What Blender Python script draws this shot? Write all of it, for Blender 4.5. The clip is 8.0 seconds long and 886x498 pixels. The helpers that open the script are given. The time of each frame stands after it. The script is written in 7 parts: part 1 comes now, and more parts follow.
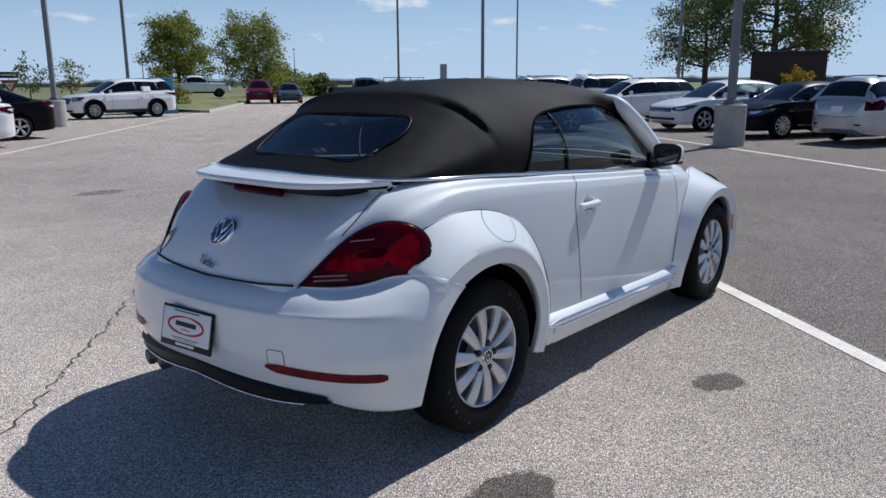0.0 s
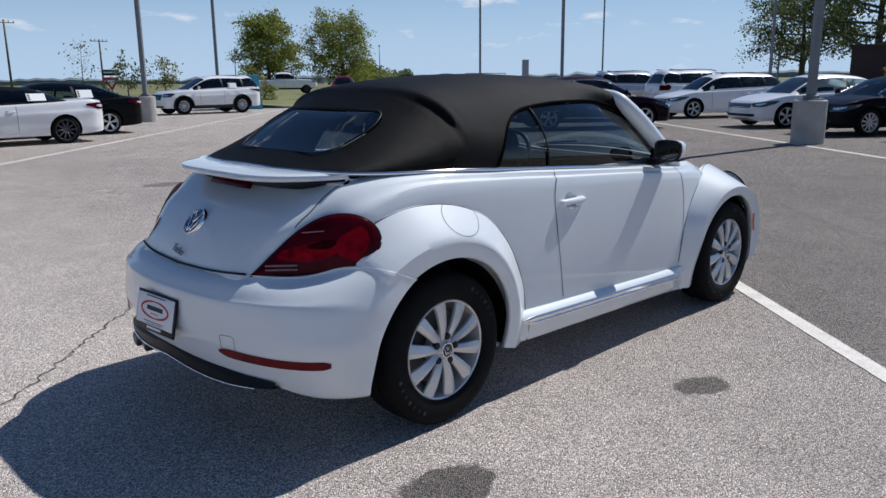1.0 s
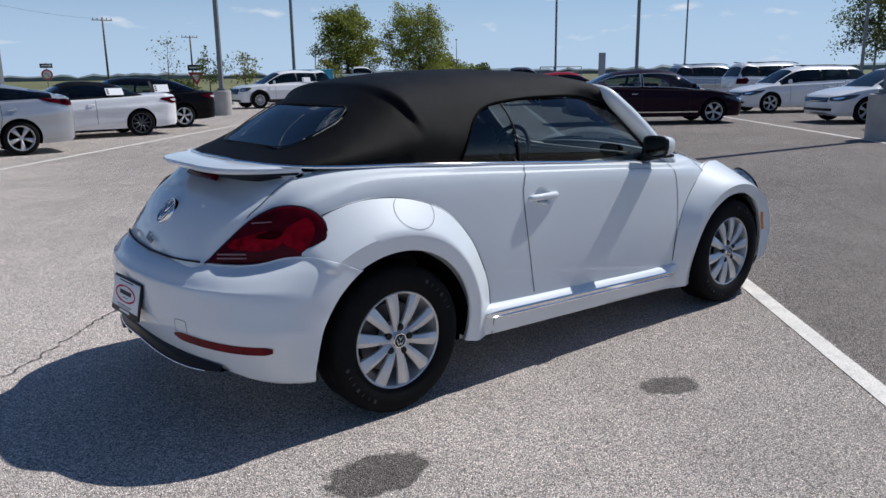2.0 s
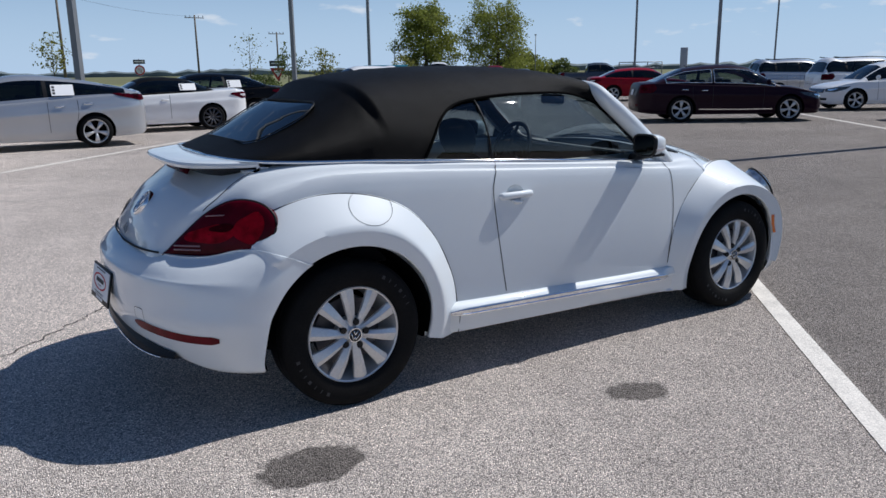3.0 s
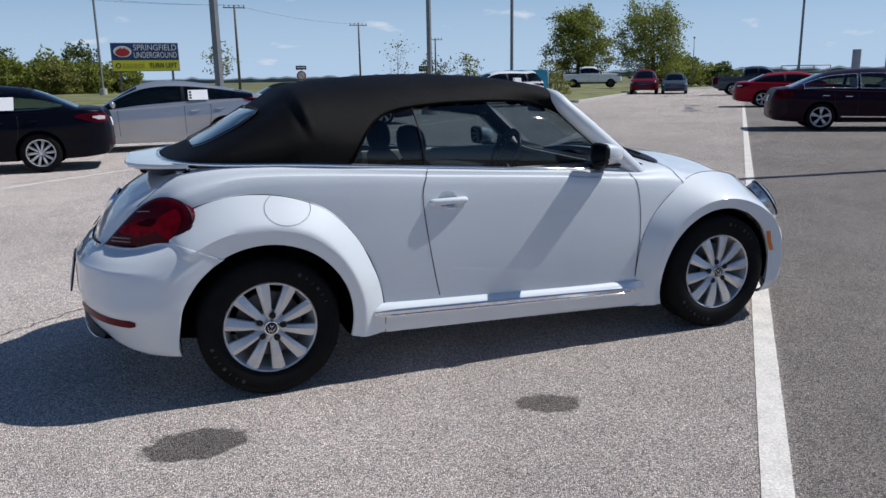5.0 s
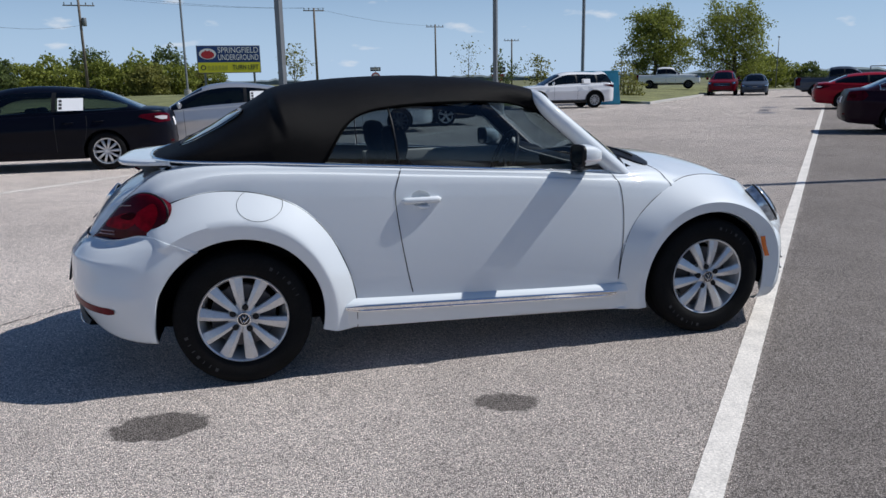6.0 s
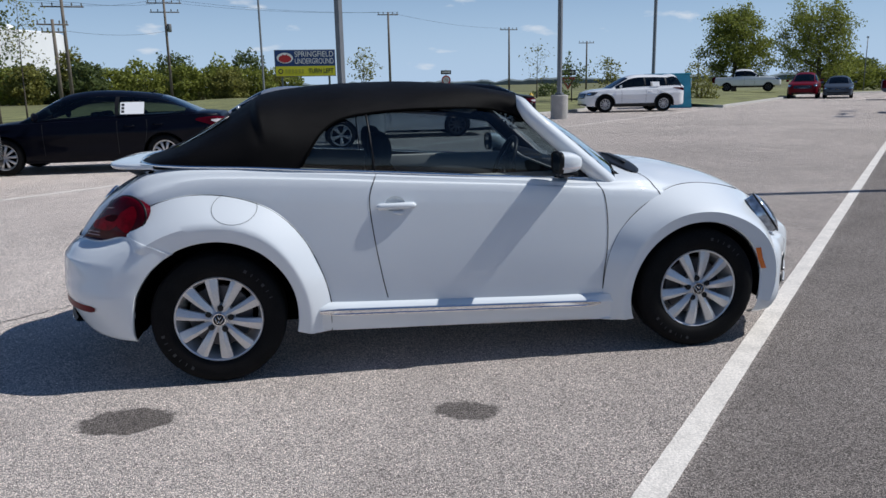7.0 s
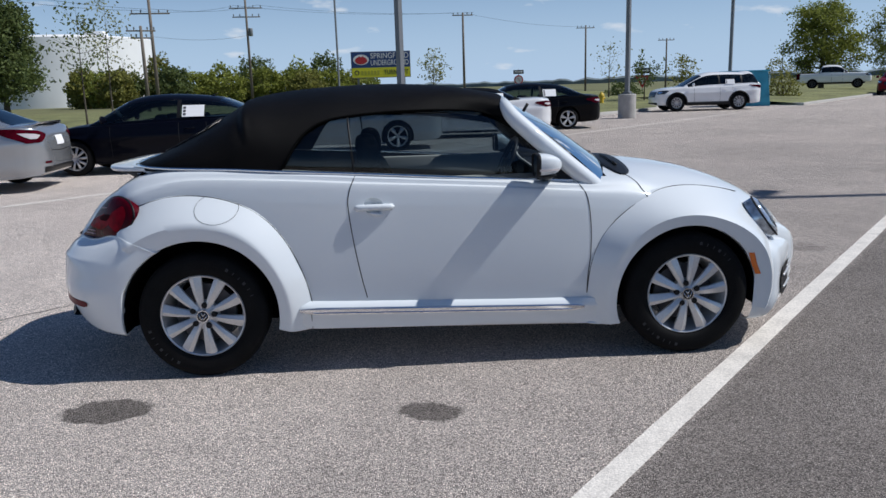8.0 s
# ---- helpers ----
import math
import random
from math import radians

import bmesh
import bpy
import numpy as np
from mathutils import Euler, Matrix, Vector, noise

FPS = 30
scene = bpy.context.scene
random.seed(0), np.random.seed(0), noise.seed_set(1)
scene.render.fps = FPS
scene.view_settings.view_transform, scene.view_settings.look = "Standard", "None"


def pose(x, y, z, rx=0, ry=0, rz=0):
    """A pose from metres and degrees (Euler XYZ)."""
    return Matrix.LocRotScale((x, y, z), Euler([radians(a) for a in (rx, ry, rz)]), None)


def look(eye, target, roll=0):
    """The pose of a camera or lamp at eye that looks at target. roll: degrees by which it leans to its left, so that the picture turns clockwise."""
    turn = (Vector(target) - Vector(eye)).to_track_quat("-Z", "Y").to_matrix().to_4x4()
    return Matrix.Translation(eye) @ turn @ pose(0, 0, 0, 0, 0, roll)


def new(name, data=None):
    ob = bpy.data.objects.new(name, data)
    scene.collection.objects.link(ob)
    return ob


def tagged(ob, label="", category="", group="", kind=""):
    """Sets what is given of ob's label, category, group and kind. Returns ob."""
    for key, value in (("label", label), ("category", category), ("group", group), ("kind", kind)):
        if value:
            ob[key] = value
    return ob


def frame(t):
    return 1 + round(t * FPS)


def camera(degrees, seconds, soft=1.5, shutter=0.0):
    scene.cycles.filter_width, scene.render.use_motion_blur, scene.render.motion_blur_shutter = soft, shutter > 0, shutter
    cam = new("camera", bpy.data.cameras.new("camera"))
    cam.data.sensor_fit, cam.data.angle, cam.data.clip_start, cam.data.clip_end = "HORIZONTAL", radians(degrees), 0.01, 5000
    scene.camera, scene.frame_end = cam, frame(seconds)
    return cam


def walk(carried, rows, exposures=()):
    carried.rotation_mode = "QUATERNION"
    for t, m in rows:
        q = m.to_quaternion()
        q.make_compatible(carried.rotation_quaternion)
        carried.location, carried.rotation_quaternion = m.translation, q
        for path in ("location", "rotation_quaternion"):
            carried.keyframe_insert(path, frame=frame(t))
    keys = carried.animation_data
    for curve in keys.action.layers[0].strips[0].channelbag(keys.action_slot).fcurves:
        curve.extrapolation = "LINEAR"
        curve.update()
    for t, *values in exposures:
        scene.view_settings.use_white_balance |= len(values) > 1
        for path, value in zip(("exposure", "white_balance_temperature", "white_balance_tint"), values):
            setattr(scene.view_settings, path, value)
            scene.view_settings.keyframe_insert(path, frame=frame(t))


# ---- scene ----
from mathutils.bvhtree import BVHTree

EXPOSURE, KELVIN, TINT = -0.15, 6150, 10
cam = camera(60.3, 8.0)
PATH = [
    (0, (-3.719, -2.598, 1.453), (-2.208, -1.359, 1.025), -0.4),
    (0.5, (-3.568, -2.824, 1.46), (-2.134, -1.499, 1.027), -0.5),
    (1, (-3.4, -3.004, 1.447), (-2.041, -1.603, 1.011), -0.6),
    (1.5, (-3.221, -3.208, 1.463), (-1.939, -1.738, 1.021), -0.7),
    (2, (-3.043, -3.398, 1.45), (-1.84, -1.864, 1.001), -0.8),
    (3.5, (-2.381, -3.867, 1.448), (-1.438, -2.164, 0.993), -0.8),
    (4, (-2.159, -4.036, 1.447), (-1.304, -2.285, 0.998), -0.8),
    (4.5, (-1.924, -4.122, 1.444), (-1.157, -2.329, 1.0), -0.9),
    (5, (-1.684, -4.267, 1.451), (-1.009, -2.436, 1.011), -1.0),
    (6.5, (-0.974, -4.537, 1.44), (-0.579, -2.624, 1.011), -1.1),
    (7, (-0.726, -4.584, 1.451), (-0.424, -2.653, 1.028), -1.2),
    (7.5, (-0.481, -4.655, 1.44), (-0.276, -2.71, 1.02), -1.5),
    (8, (-0.228, -4.656, 1.45), (-0.124, -2.703, 1.032), -1.8),
]
walk(cam, [(t, look(eye, target, roll)) for t, eye, target, roll in PATH], [(0.0, EXPOSURE, KELVIN, TINT), (8.0, EXPOSURE - 0.07, KELVIN, TINT)])

# ---- light: clear midday, sun ahead of the white car and a touch to its right ----
SUN_FROM = Vector((0.635, -0.058, 0.77)).normalized()
world = bpy.data.worlds.new("clear_sky")
scene.world = world
world.use_nodes = True
wn, wl = world.node_tree.nodes, world.node_tree.links
wn.clear()
sky = wn.new("ShaderNodeTexSky")
sky.sky_type, sky.sun_disc = "NISHITA", False
sky.sun_elevation = math.asin(SUN_FROM.z)
sky.sun_rotation = math.atan2(SUN_FROM.x, SUN_FROM.y)
sky.altitude, sky.air_density, sky.dust_density, sky.ozone_density = 600.0, 0.9, 0.0, 5.0
coord = wn.new("ShaderNodeTexCoord")
squash = wn.new("ShaderNodeMapping")
squash.inputs["Scale"].default_value = (1.0, 1.0, 3.2)
wl.new(coord.outputs["Generated"], squash.inputs["Vector"])
puff = wn.new("ShaderNodeTexNoise")
puff.inputs["Scale"].default_value, puff.inputs["Detail"].default_value = 11.0, 6.0
wl.new(squash.outputs["Vector"], puff.inputs["Vector"])
ramp = wn.new("ShaderNodeValToRGB")
ramp.color_ramp.elements[0].position, ramp.color_ramp.elements[1].position = 0.63, 0.74
wl.new(puff.outputs["Fac"], ramp.inputs["Fac"])
cloud = wn.new("ShaderNodeMixRGB")
cloud.inputs["Color2"].default_value = (11.5, 11.9, 12.4, 1)
wl.new(ramp.outputs["Color"], cloud.inputs["Fac"])
updown = wn.new("ShaderNodeSeparateXYZ")
wl.new(coord.outputs["Generated"], updown.inputs["Vector"])
low = wn.new("ShaderNodeMapRange")
low.interpolation_type = "SMOOTHSTEP"
for key, value in (("From Min", -0.02), ("From Max", 0.24), ("To Min", 0.97), ("To Max", 0.0)):
    low.inputs[key].default_value = value
wl.new(updown.outputs["Z"], low.inputs["Value"])
haze = wn.new("ShaderNodeMixRGB")
haze.inputs["Color2"].default_value = (7.2, 9.3, 11.9, 1)
wl.new(low.outputs["Result"], haze.inputs["Fac"])
deep = wn.new("ShaderNodeMixRGB")
deep.blend_type = "MULTIPLY"
deep.inputs["Fac"].default_value, deep.inputs["Color2"].default_value = 1.0, (0.86, 1.0, 1.10, 1)
wl.new(sky.outputs["Color"], deep.inputs["Color1"])
wl.new(deep.outputs["Color"], haze.inputs["Color1"])
wl.new(haze.outputs["Color"], cloud.inputs["Color1"])
back = wn.new("ShaderNodeBackground")
back.inputs["Strength"].default_value = 0.072
wl.new(cloud.outputs["Color"], back.inputs["Color"])
out = wn.new("ShaderNodeOutputWorld")
wl.new(back.outputs["Background"], out.inputs["Surface"])
sun = new("sun", bpy.data.lights.new("sun", "SUN"))
sun.data.energy, sun.data.angle, sun.data.color = 4.8, radians(0.53), (1.0, 0.965, 0.91)
sun.matrix_basis = look(SUN_FROM * 60, (0, 0, 0))


# ---- materials ----
def material(name, color, rough=0.5, metal=0.0, coat=0.0, grain=0.0, scale=60.0, wear=0.0, wear_scale=3.0, bump=0.0, bump_scale=None, per_object=0.0, spec=0.5):
    """A surface with fine grain, broad wear and a fine relief."""
    m = bpy.data.materials.new(name)
    m.use_nodes = True
    n, l = m.node_tree.nodes, m.node_tree.links
    b = n["Principled BSDF"]
    b.inputs["Base Color"].default_value = (*color, 1)
    b.inputs["Roughness"].default_value, b.inputs["Metallic"].default_value = rough, metal
    b.inputs["Coat Weight"].default_value, b.inputs["Coat Roughness"].default_value = coat, 0.03
    b.inputs["Specular IOR Level"].default_value = spec
    tc = n.new("ShaderNodeTexCoord")
    last = None
    for amount, size, detail in ((wear, wear_scale, 5.0), (grain, scale, 3.0)):
        if amount:
            t = n.new("ShaderNodeTexNoise")
            t.inputs["Scale"].default_value, t.inputs["Detail"].default_value = size, detail
            l.new(tc.outputs["Object"], t.inputs["Vector"])
            r = n.new("ShaderNodeMapRange")
            r.inputs["From Min"].default_value, r.inputs["From Max"].default_value = 0.3, 0.7
            r.inputs["To Min"].default_value, r.inputs["To Max"].default_value = 1 - amount, 1 + amount
            l.new(t.outputs["Fac"], r.inputs["Value"])
            h = n.new("ShaderNodeVectorMath")
            h.operation = "SCALE"
            h.inputs[0].default_value = color
            if last:
                l.new(last, h.inputs[0])
            l.new(r.outputs["Result"], h.inputs["Scale"])
            last = h.outputs["Vector"]
    if per_object:
        info = n.new("ShaderNodeObjectInfo")
        r = n.new("ShaderNodeMapRange")
        r.inputs["To Min"].default_value, r.inputs["To Max"].default_value = 1 - per_object, 1 + per_object
        l.new(info.outputs["Random"], r.inputs["Value"])
        h = n.new("ShaderNodeVectorMath")
        h.operation = "SCALE"
        h.inputs[0].default_value = color
        if last:
            l.new(last, h.inputs[0])
        l.new(r.outputs["Result"], h.inputs["Scale"])
        last = h.outputs["Vector"]
    if last:
        l.new(last, b.inputs["Base Color"])
    if bump:
        t = n.new("ShaderNodeTexNoise")
        t.inputs["Scale"].default_value, t.inputs["Detail"].default_value = bump_scale or scale, 4.0
        l.new(tc.outputs["Object"], t.inputs["Vector"])
        p = n.new("ShaderNodeBump")
        p.inputs["Strength"].default_value, p.inputs["Distance"].default_value = bump, 0.01
        l.new(t.outputs["Fac"], p.inputs["Height"])
        l.new(p.outputs["Normal"], b.inputs["Normal"])
    return m


def glass(name, tint, gloss=1.0):
    """A thin pane: tinted see-through with a Fresnel gloss."""
    m = bpy.data.materials.new(name)
    m.use_nodes = True
    n, l = m.node_tree.nodes, m.node_tree.links
    n.remove(n["Principled BSDF"])
    see, shine, mix, fres = n.new("ShaderNodeBsdfTransparent"), n.new("ShaderNodeBsdfGlossy"), n.new("ShaderNodeMixShader"), n.new("ShaderNodeFresnel")
    see.inputs["Color"].default_value = (*tint, 1)
    shine.inputs["Roughness"].default_value = 0.02
    shine.inputs["Color"].default_value = (gloss, gloss, gloss, 1)
    fres.inputs["IOR"].default_value = 1.5
    l.new(fres.outputs["Fac"], mix.inputs["Fac"])
    l.new(see.outputs["BSDF"], mix.inputs[1])
    l.new(shine.outputs["BSDF"], mix.inputs[2])
    l.new(mix.outputs["Shader"], n["Material Output"].inputs["Surface"])
    return m


PAINT = material("white_paint", (0.728, 0.764, 0.787), 0.5, spec=0.3, coat=1.0, wear=0.015, wear_scale=1.5)
CANVAS = material("black_canvas", (0.0024, 0.0020, 0.0020), 0.55, spec=0.11, grain=0.5, scale=900, wear=0.5, wear_scale=4, bump=0.35, bump_scale=1200)
BLACK = material("black_plastic", (0.010, 0.010, 0.011), 0.45, grain=0.2, scale=200, spec=0.25)
LINER = material("dark_liner", (0.003, 0.003, 0.003), 0.95, wear=0.3, spec=0.05)
GAP = material("panel_gap", (0.012, 0.012, 0.013), 0.8)
RUBBER = material("tyre_rubber", (0.0065, 0.0065, 0.0068), 0.8, spec=0.15, grain=0.25, scale=120, wear=0.3, wear_scale=8, bump=0.15, bump_scale=150)
ALLOY = material("silver_alloy", (0.66, 0.655, 0.65), 0.36, metal=0.5, grain=0.05, scale=90)
MARKS = material("pale_tyre_print", (0.032, 0.032, 0.034), 0.8, grain=0.4, scale=200)
DARK_ALLOY = material("dark_alloy", (0.10, 0.10, 0.11), 0.4, metal=0.7)
DULL_CHROME = material("dull_chrome", (0.30, 0.31, 0.33), 0.3, metal=0.8)
CHROME = material("chrome", (0.85, 0.86, 0.88), 0.08, metal=1.0)
GLASS = glass("window_glass", (0.42, 0.49, 0.52))
TINT = glass("tinted_glass", (0.09, 0.11, 0.12))
REAR_GLASS = glass("rear_glass", (0.17, 0.21, 0.26))
MIRROR = material("mirror_glass", (0.17, 0.175, 0.18), 0.02, metal=1.0)
RED_LENS = material("red_lens", (0.060, 0.0008, 0.006), 0.22, coat=0.08, spec=0.05, wear=0.5, wear_scale=9)
BRIGHT_RED = material("bright_red_lens", (0.22, 0.002, 0.010), 0.3, coat=0.03, spec=0.02, wear=0.45, wear_scale=24)
REFLECTOR = material("red_reflector", (0.13, 0.004, 0.009), 0.35, coat=0.12, spec=0.1, wear=0.35, wear_scale=14)
DARK_RED = material("smoked_red_lens", (0.034, 0.0008, 0.004), 0.55, coat=0.0, spec=0.02, wear=0.5, wear_scale=18)
CLEAR_LENS = material("clear_lens", (0.55, 0.50, 0.50), 0.12, coat=1.0)
LAMP_LINE = material("pale_pink_lens", (0.26, 0.13, 0.14), 0.2, coat=0.6)
AMBER = material("amber_lens", (0.75, 0.16, 0.01), 0.15, coat=1.0)
LAMP_GLASS = material("headlight_lens", (0.55, 0.60, 0.66), 0.08, metal=0.6, coat=1.0, wear=0.5, wear_scale=25)
PAPER = material("white_paper", (0.86, 0.86, 0.86), 0.7)
PRINT = material("dark_print", (0.03, 0.03, 0.035), 0.7)
RED_PRINT = material("red_print", (0.55, 0.02, 0.03), 0.6)
NAVY = material("navy_badge", (0.015, 0.04, 0.12), 0.15, coat=1.0)
SEAT = material("dark_seat_cloth", (0.02, 0.02, 0.023), 0.8, grain=0.3, scale=300, spec=0.15)
TRIM_LIGHT = material("pale_door_trim", (0.62, 0.60, 0.57), 0.5, wear=0.03)


# ---- mesh helpers ----
def smooth(bm, angle=40):
    for f in bm.faces:
        f.smooth = True
    limit = radians(angle)
    for e in bm.edges:
        if len(e.link_faces) == 2 and e.calc_face_angle(0.0) > limit:
            e.smooth = False


def finish(name, bm, mat, angle=40):
    smooth(bm, angle)
    me = bpy.data.meshes.new(name)
    bm.to_mesh(me)
    bm.free()
    for m in mat if isinstance(mat, (list, tuple)) else (mat,):
        me.materials.append(m)
    return me


def part(name, bm, mat, parent, label="", angle=40):
    """One mesh object under a thing or under a part, in the thing's own coordinates."""
    ob = new(name, finish(name, bm, mat, angle))
    ob.parent = parent
    return tagged(ob, label)


def thing(name, label, category, m=None, group=""):
    ob = new(name)
    ob.empty_display_size = 0.1
    if m is not None:
        ob.matrix_basis = m
    return tagged(ob, label, category, group)


def solid(name, bm, mat, label, category, kind="", group="", m=None, angle=40):
    ob = new(name, finish(name, bm, mat, angle))
    if m is not None:
        ob.matrix_basis = m
    return tagged(ob, label, category, group, kind)


def spline(knots, t):
    """Smooth value at t through sorted knots (t, a, b, ...), monotone between neighbours' slopes."""
    if t <= knots[0][0]:
        return list(knots[0][1:])
    if t >= knots[-1][0]:
        return list(knots[-1][1:])
    i = max(k for k in range(len(knots) - 1) if knots[k][0] <= t)
    a, b = knots[i], knots[i + 1]
    p, q = knots[max(i - 1, 0)], knots[min(i + 2, len(knots) - 1)]
    h = b[0] - a[0]
    u = (t - a[0]) / h
    res = []
    for c in range(1, len(a)):
        d = (b[c] - a[c]) / h
        da = 0.5 * (d + (a[c] - p[c]) / (a[0] - p[0])) if a is not p else d
        db = 0.5 * (d + (q[c] - b[c]) / (q[0] - b[0])) if b is not q else d
        if a is not p and d * (a[c] - p[c]) <= 0:
            da = 0.0
        if b is not q and d * (q[c] - b[c]) <= 0:
            db = 0.0
        u2, u3 = u * u, u * u * u
        res.append((2 * u3 - 3 * u2 + 1) * a[c] + (u3 - 2 * u2 + u) * h * da + (-2 * u3 + 3 * u2) * b[c] + (u3 - u2) * h * db)
    return res


def chain(points, steps, closed=False):
    """Catmull-Rom through points."""
    pts = [Vector(p) for p in points]
    n, res = len(pts), []
    for i in range(n if closed else n - 1):
        p0, p1 = pts[(i - 1) % n] if closed or i else pts[0] * 2 - pts[1], pts[i]
        p2 = pts[(i + 1) % n]
        p3 = pts[(i + 2) % n] if closed or i + 2 < n else pts[-1] * 2 - pts[-2]
        for k in range(steps):
            t = k / steps
            res.append(0.5 * (2 * p1 + (p2 - p0) * t + (2 * p0 - 5 * p1 + 4 * p2 - p3) * t * t + (3 * p1 - p0 - 3 * p2 + p3) * t**3))
    if not closed:
        res.append(pts[-1])
    return res


def loft(bm, rings, closed=True, caps=False):
    """Quads between rings of points of equal count."""
    rows = [[bm.verts.new(p) for p in r] for r in rings]
    for a, b in zip(rows, rows[1:]):
        n = len(a)
        for i in range(n if closed else n - 1):
            j = (i + 1) % n
            try:
                bm.faces.new((a[i], a[j], b[j], b[i]))
            except ValueError:
                pass
    if caps:
        bm.faces.new(list(reversed(rows[0])))
        bm.faces.new(rows[-1])
    return rows


def tidy(bm, dist=0.0005):
    bmesh.ops.remove_doubles(bm, verts=bm.verts, dist=dist)
    bmesh.ops.recalc_face_normals(bm, faces=bm.faces)
    return bm


def tube(bm, path, radius, sides=8, flat=1.0, up=(0, 0, 1), caps=True):
    """A round bar along a path; radius may be a list; flat squeezes it along up."""
    pts = [Vector(p) for p in path]
    rings = []
    for i, p in enumerate(pts):
        d = (pts[min(i + 1, len(pts) - 1)] - pts[max(i - 1, 0)]).normalized()
        u = Vector(up)
        if abs(d.dot(u)) > 0.95:
            u = Vector((1, 0, 0))
        s = d.cross(u).normalized()
        v = s.cross(d).normalized()
        r = radius[i] if isinstance(radius, (list, tuple)) else radius
        rings.append([p + (s * math.cos(a) + v * math.sin(a) * flat) * r for a in (2 * math.pi * k / sides for k in range(sides))])
    loft(bm, rings, True, caps)
    return bm


def box(bm, lo, hi, bevel=0.0, seg=2):
    made = bmesh.ops.create_cube(bm, size=1)["verts"]
    for v in made:
        v.co = Vector([(lo[i] + hi[i]) / 2 + v.co[i] * (hi[i] - lo[i]) for i in range(3)])
    if bevel:
        edges = list({e for v in made for e in v.link_edges})
        bmesh.ops.bevel(bm, geom=edges, offset=bevel, segments=seg, affect="EDGES", profile=0.5)
    return bm


def revolve(bm, profile, axis="y", sides=48, closed_profile=False):
    """Turns (radius, height) points round an axis through the origin."""
    rings = []
    for k in range(sides):
        a = 2 * math.pi * k / sides
        c, s = math.cos(a), math.sin(a)
        rings.append([{"y": (r * c, h, r * s), "z": (r * c, r * s, h), "x": (h, r * c, r * s)}[axis] for r, h in profile])
    loft(bm, rings + rings[:1], closed_profile)
    return tidy(bm)


def flipped(bm):
    """The mirror image alone."""
    for v in bm.verts:
        v.co.y = -v.co.y
    bmesh.ops.reverse_faces(bm, faces=bm.faces[:])
    return bm


def carve(me, cutters):
    """Cuts closed meshes out of a closed mesh and gives the new faces the cutters' materials."""
    ob = new("carving", me)
    tools = []
    for c in cutters:
        k = new("cutter", c)
        tools.append(k)
        md = ob.modifiers.new("cut", "BOOLEAN")
        md.operation, md.solver, md.object = "DIFFERENCE", "EXACT", k
        md.material_mode = "TRANSFER"
    bpy.context.view_layer.update()
    res = bpy.data.meshes.new_from_object(ob.evaluated_get(bpy.context.evaluated_depsgraph_get()))
    for o in (ob, *tools):
        bpy.data.objects.remove(o)
    b = bmesh.new()
    b.from_mesh(res)
    smooth(b, 28)
    b.to_mesh(res)
    b.free()
    return res


def strip(bm, tree, points, width, lift=0.0015, ray=(0, 1, 0), start=2.5, steps=6):
    """A narrow ribbon laid on a surface, through points seen along a ray."""
    ray = Vector(ray).normalized()
    rows = []
    path = chain(points, steps)
    prev = None
    for i, p in enumerate(path):
        hit, nor, _, _ = tree.ray_cast(p - ray * start, ray)
        if hit is None:
            prev = None
            continue
        d = path[min(i + 1, len(path) - 1)] - path[max(i - 1, 0)]
        side = nor.cross(d).normalized() * width / 2
        a, b = bm.verts.new(hit + nor * lift - side), bm.verts.new(hit + nor * lift + side)
        if prev:
            bm.faces.new((prev[0], prev[1], b, a))
        prev = (a, b)
    return bm


def text_part(words, size, m, mat, parent):
    cu = bpy.data.curves.new("lettering", "FONT")
    cu.body, cu.size, cu.extrude, cu.align_x, cu.align_y = words, size, 0.01, "LEFT", "CENTER"
    tmp = new("lettering", cu)
    bpy.context.view_layer.update()
    me = bpy.data.meshes.new_from_object(tmp.evaluated_get(bpy.context.evaluated_depsgraph_get()))
    bpy.data.objects.remove(tmp)
    me.materials.append(mat)
    ob = new("lettering", me)
    ob.parent, ob.matrix_basis = parent, m
    return ob


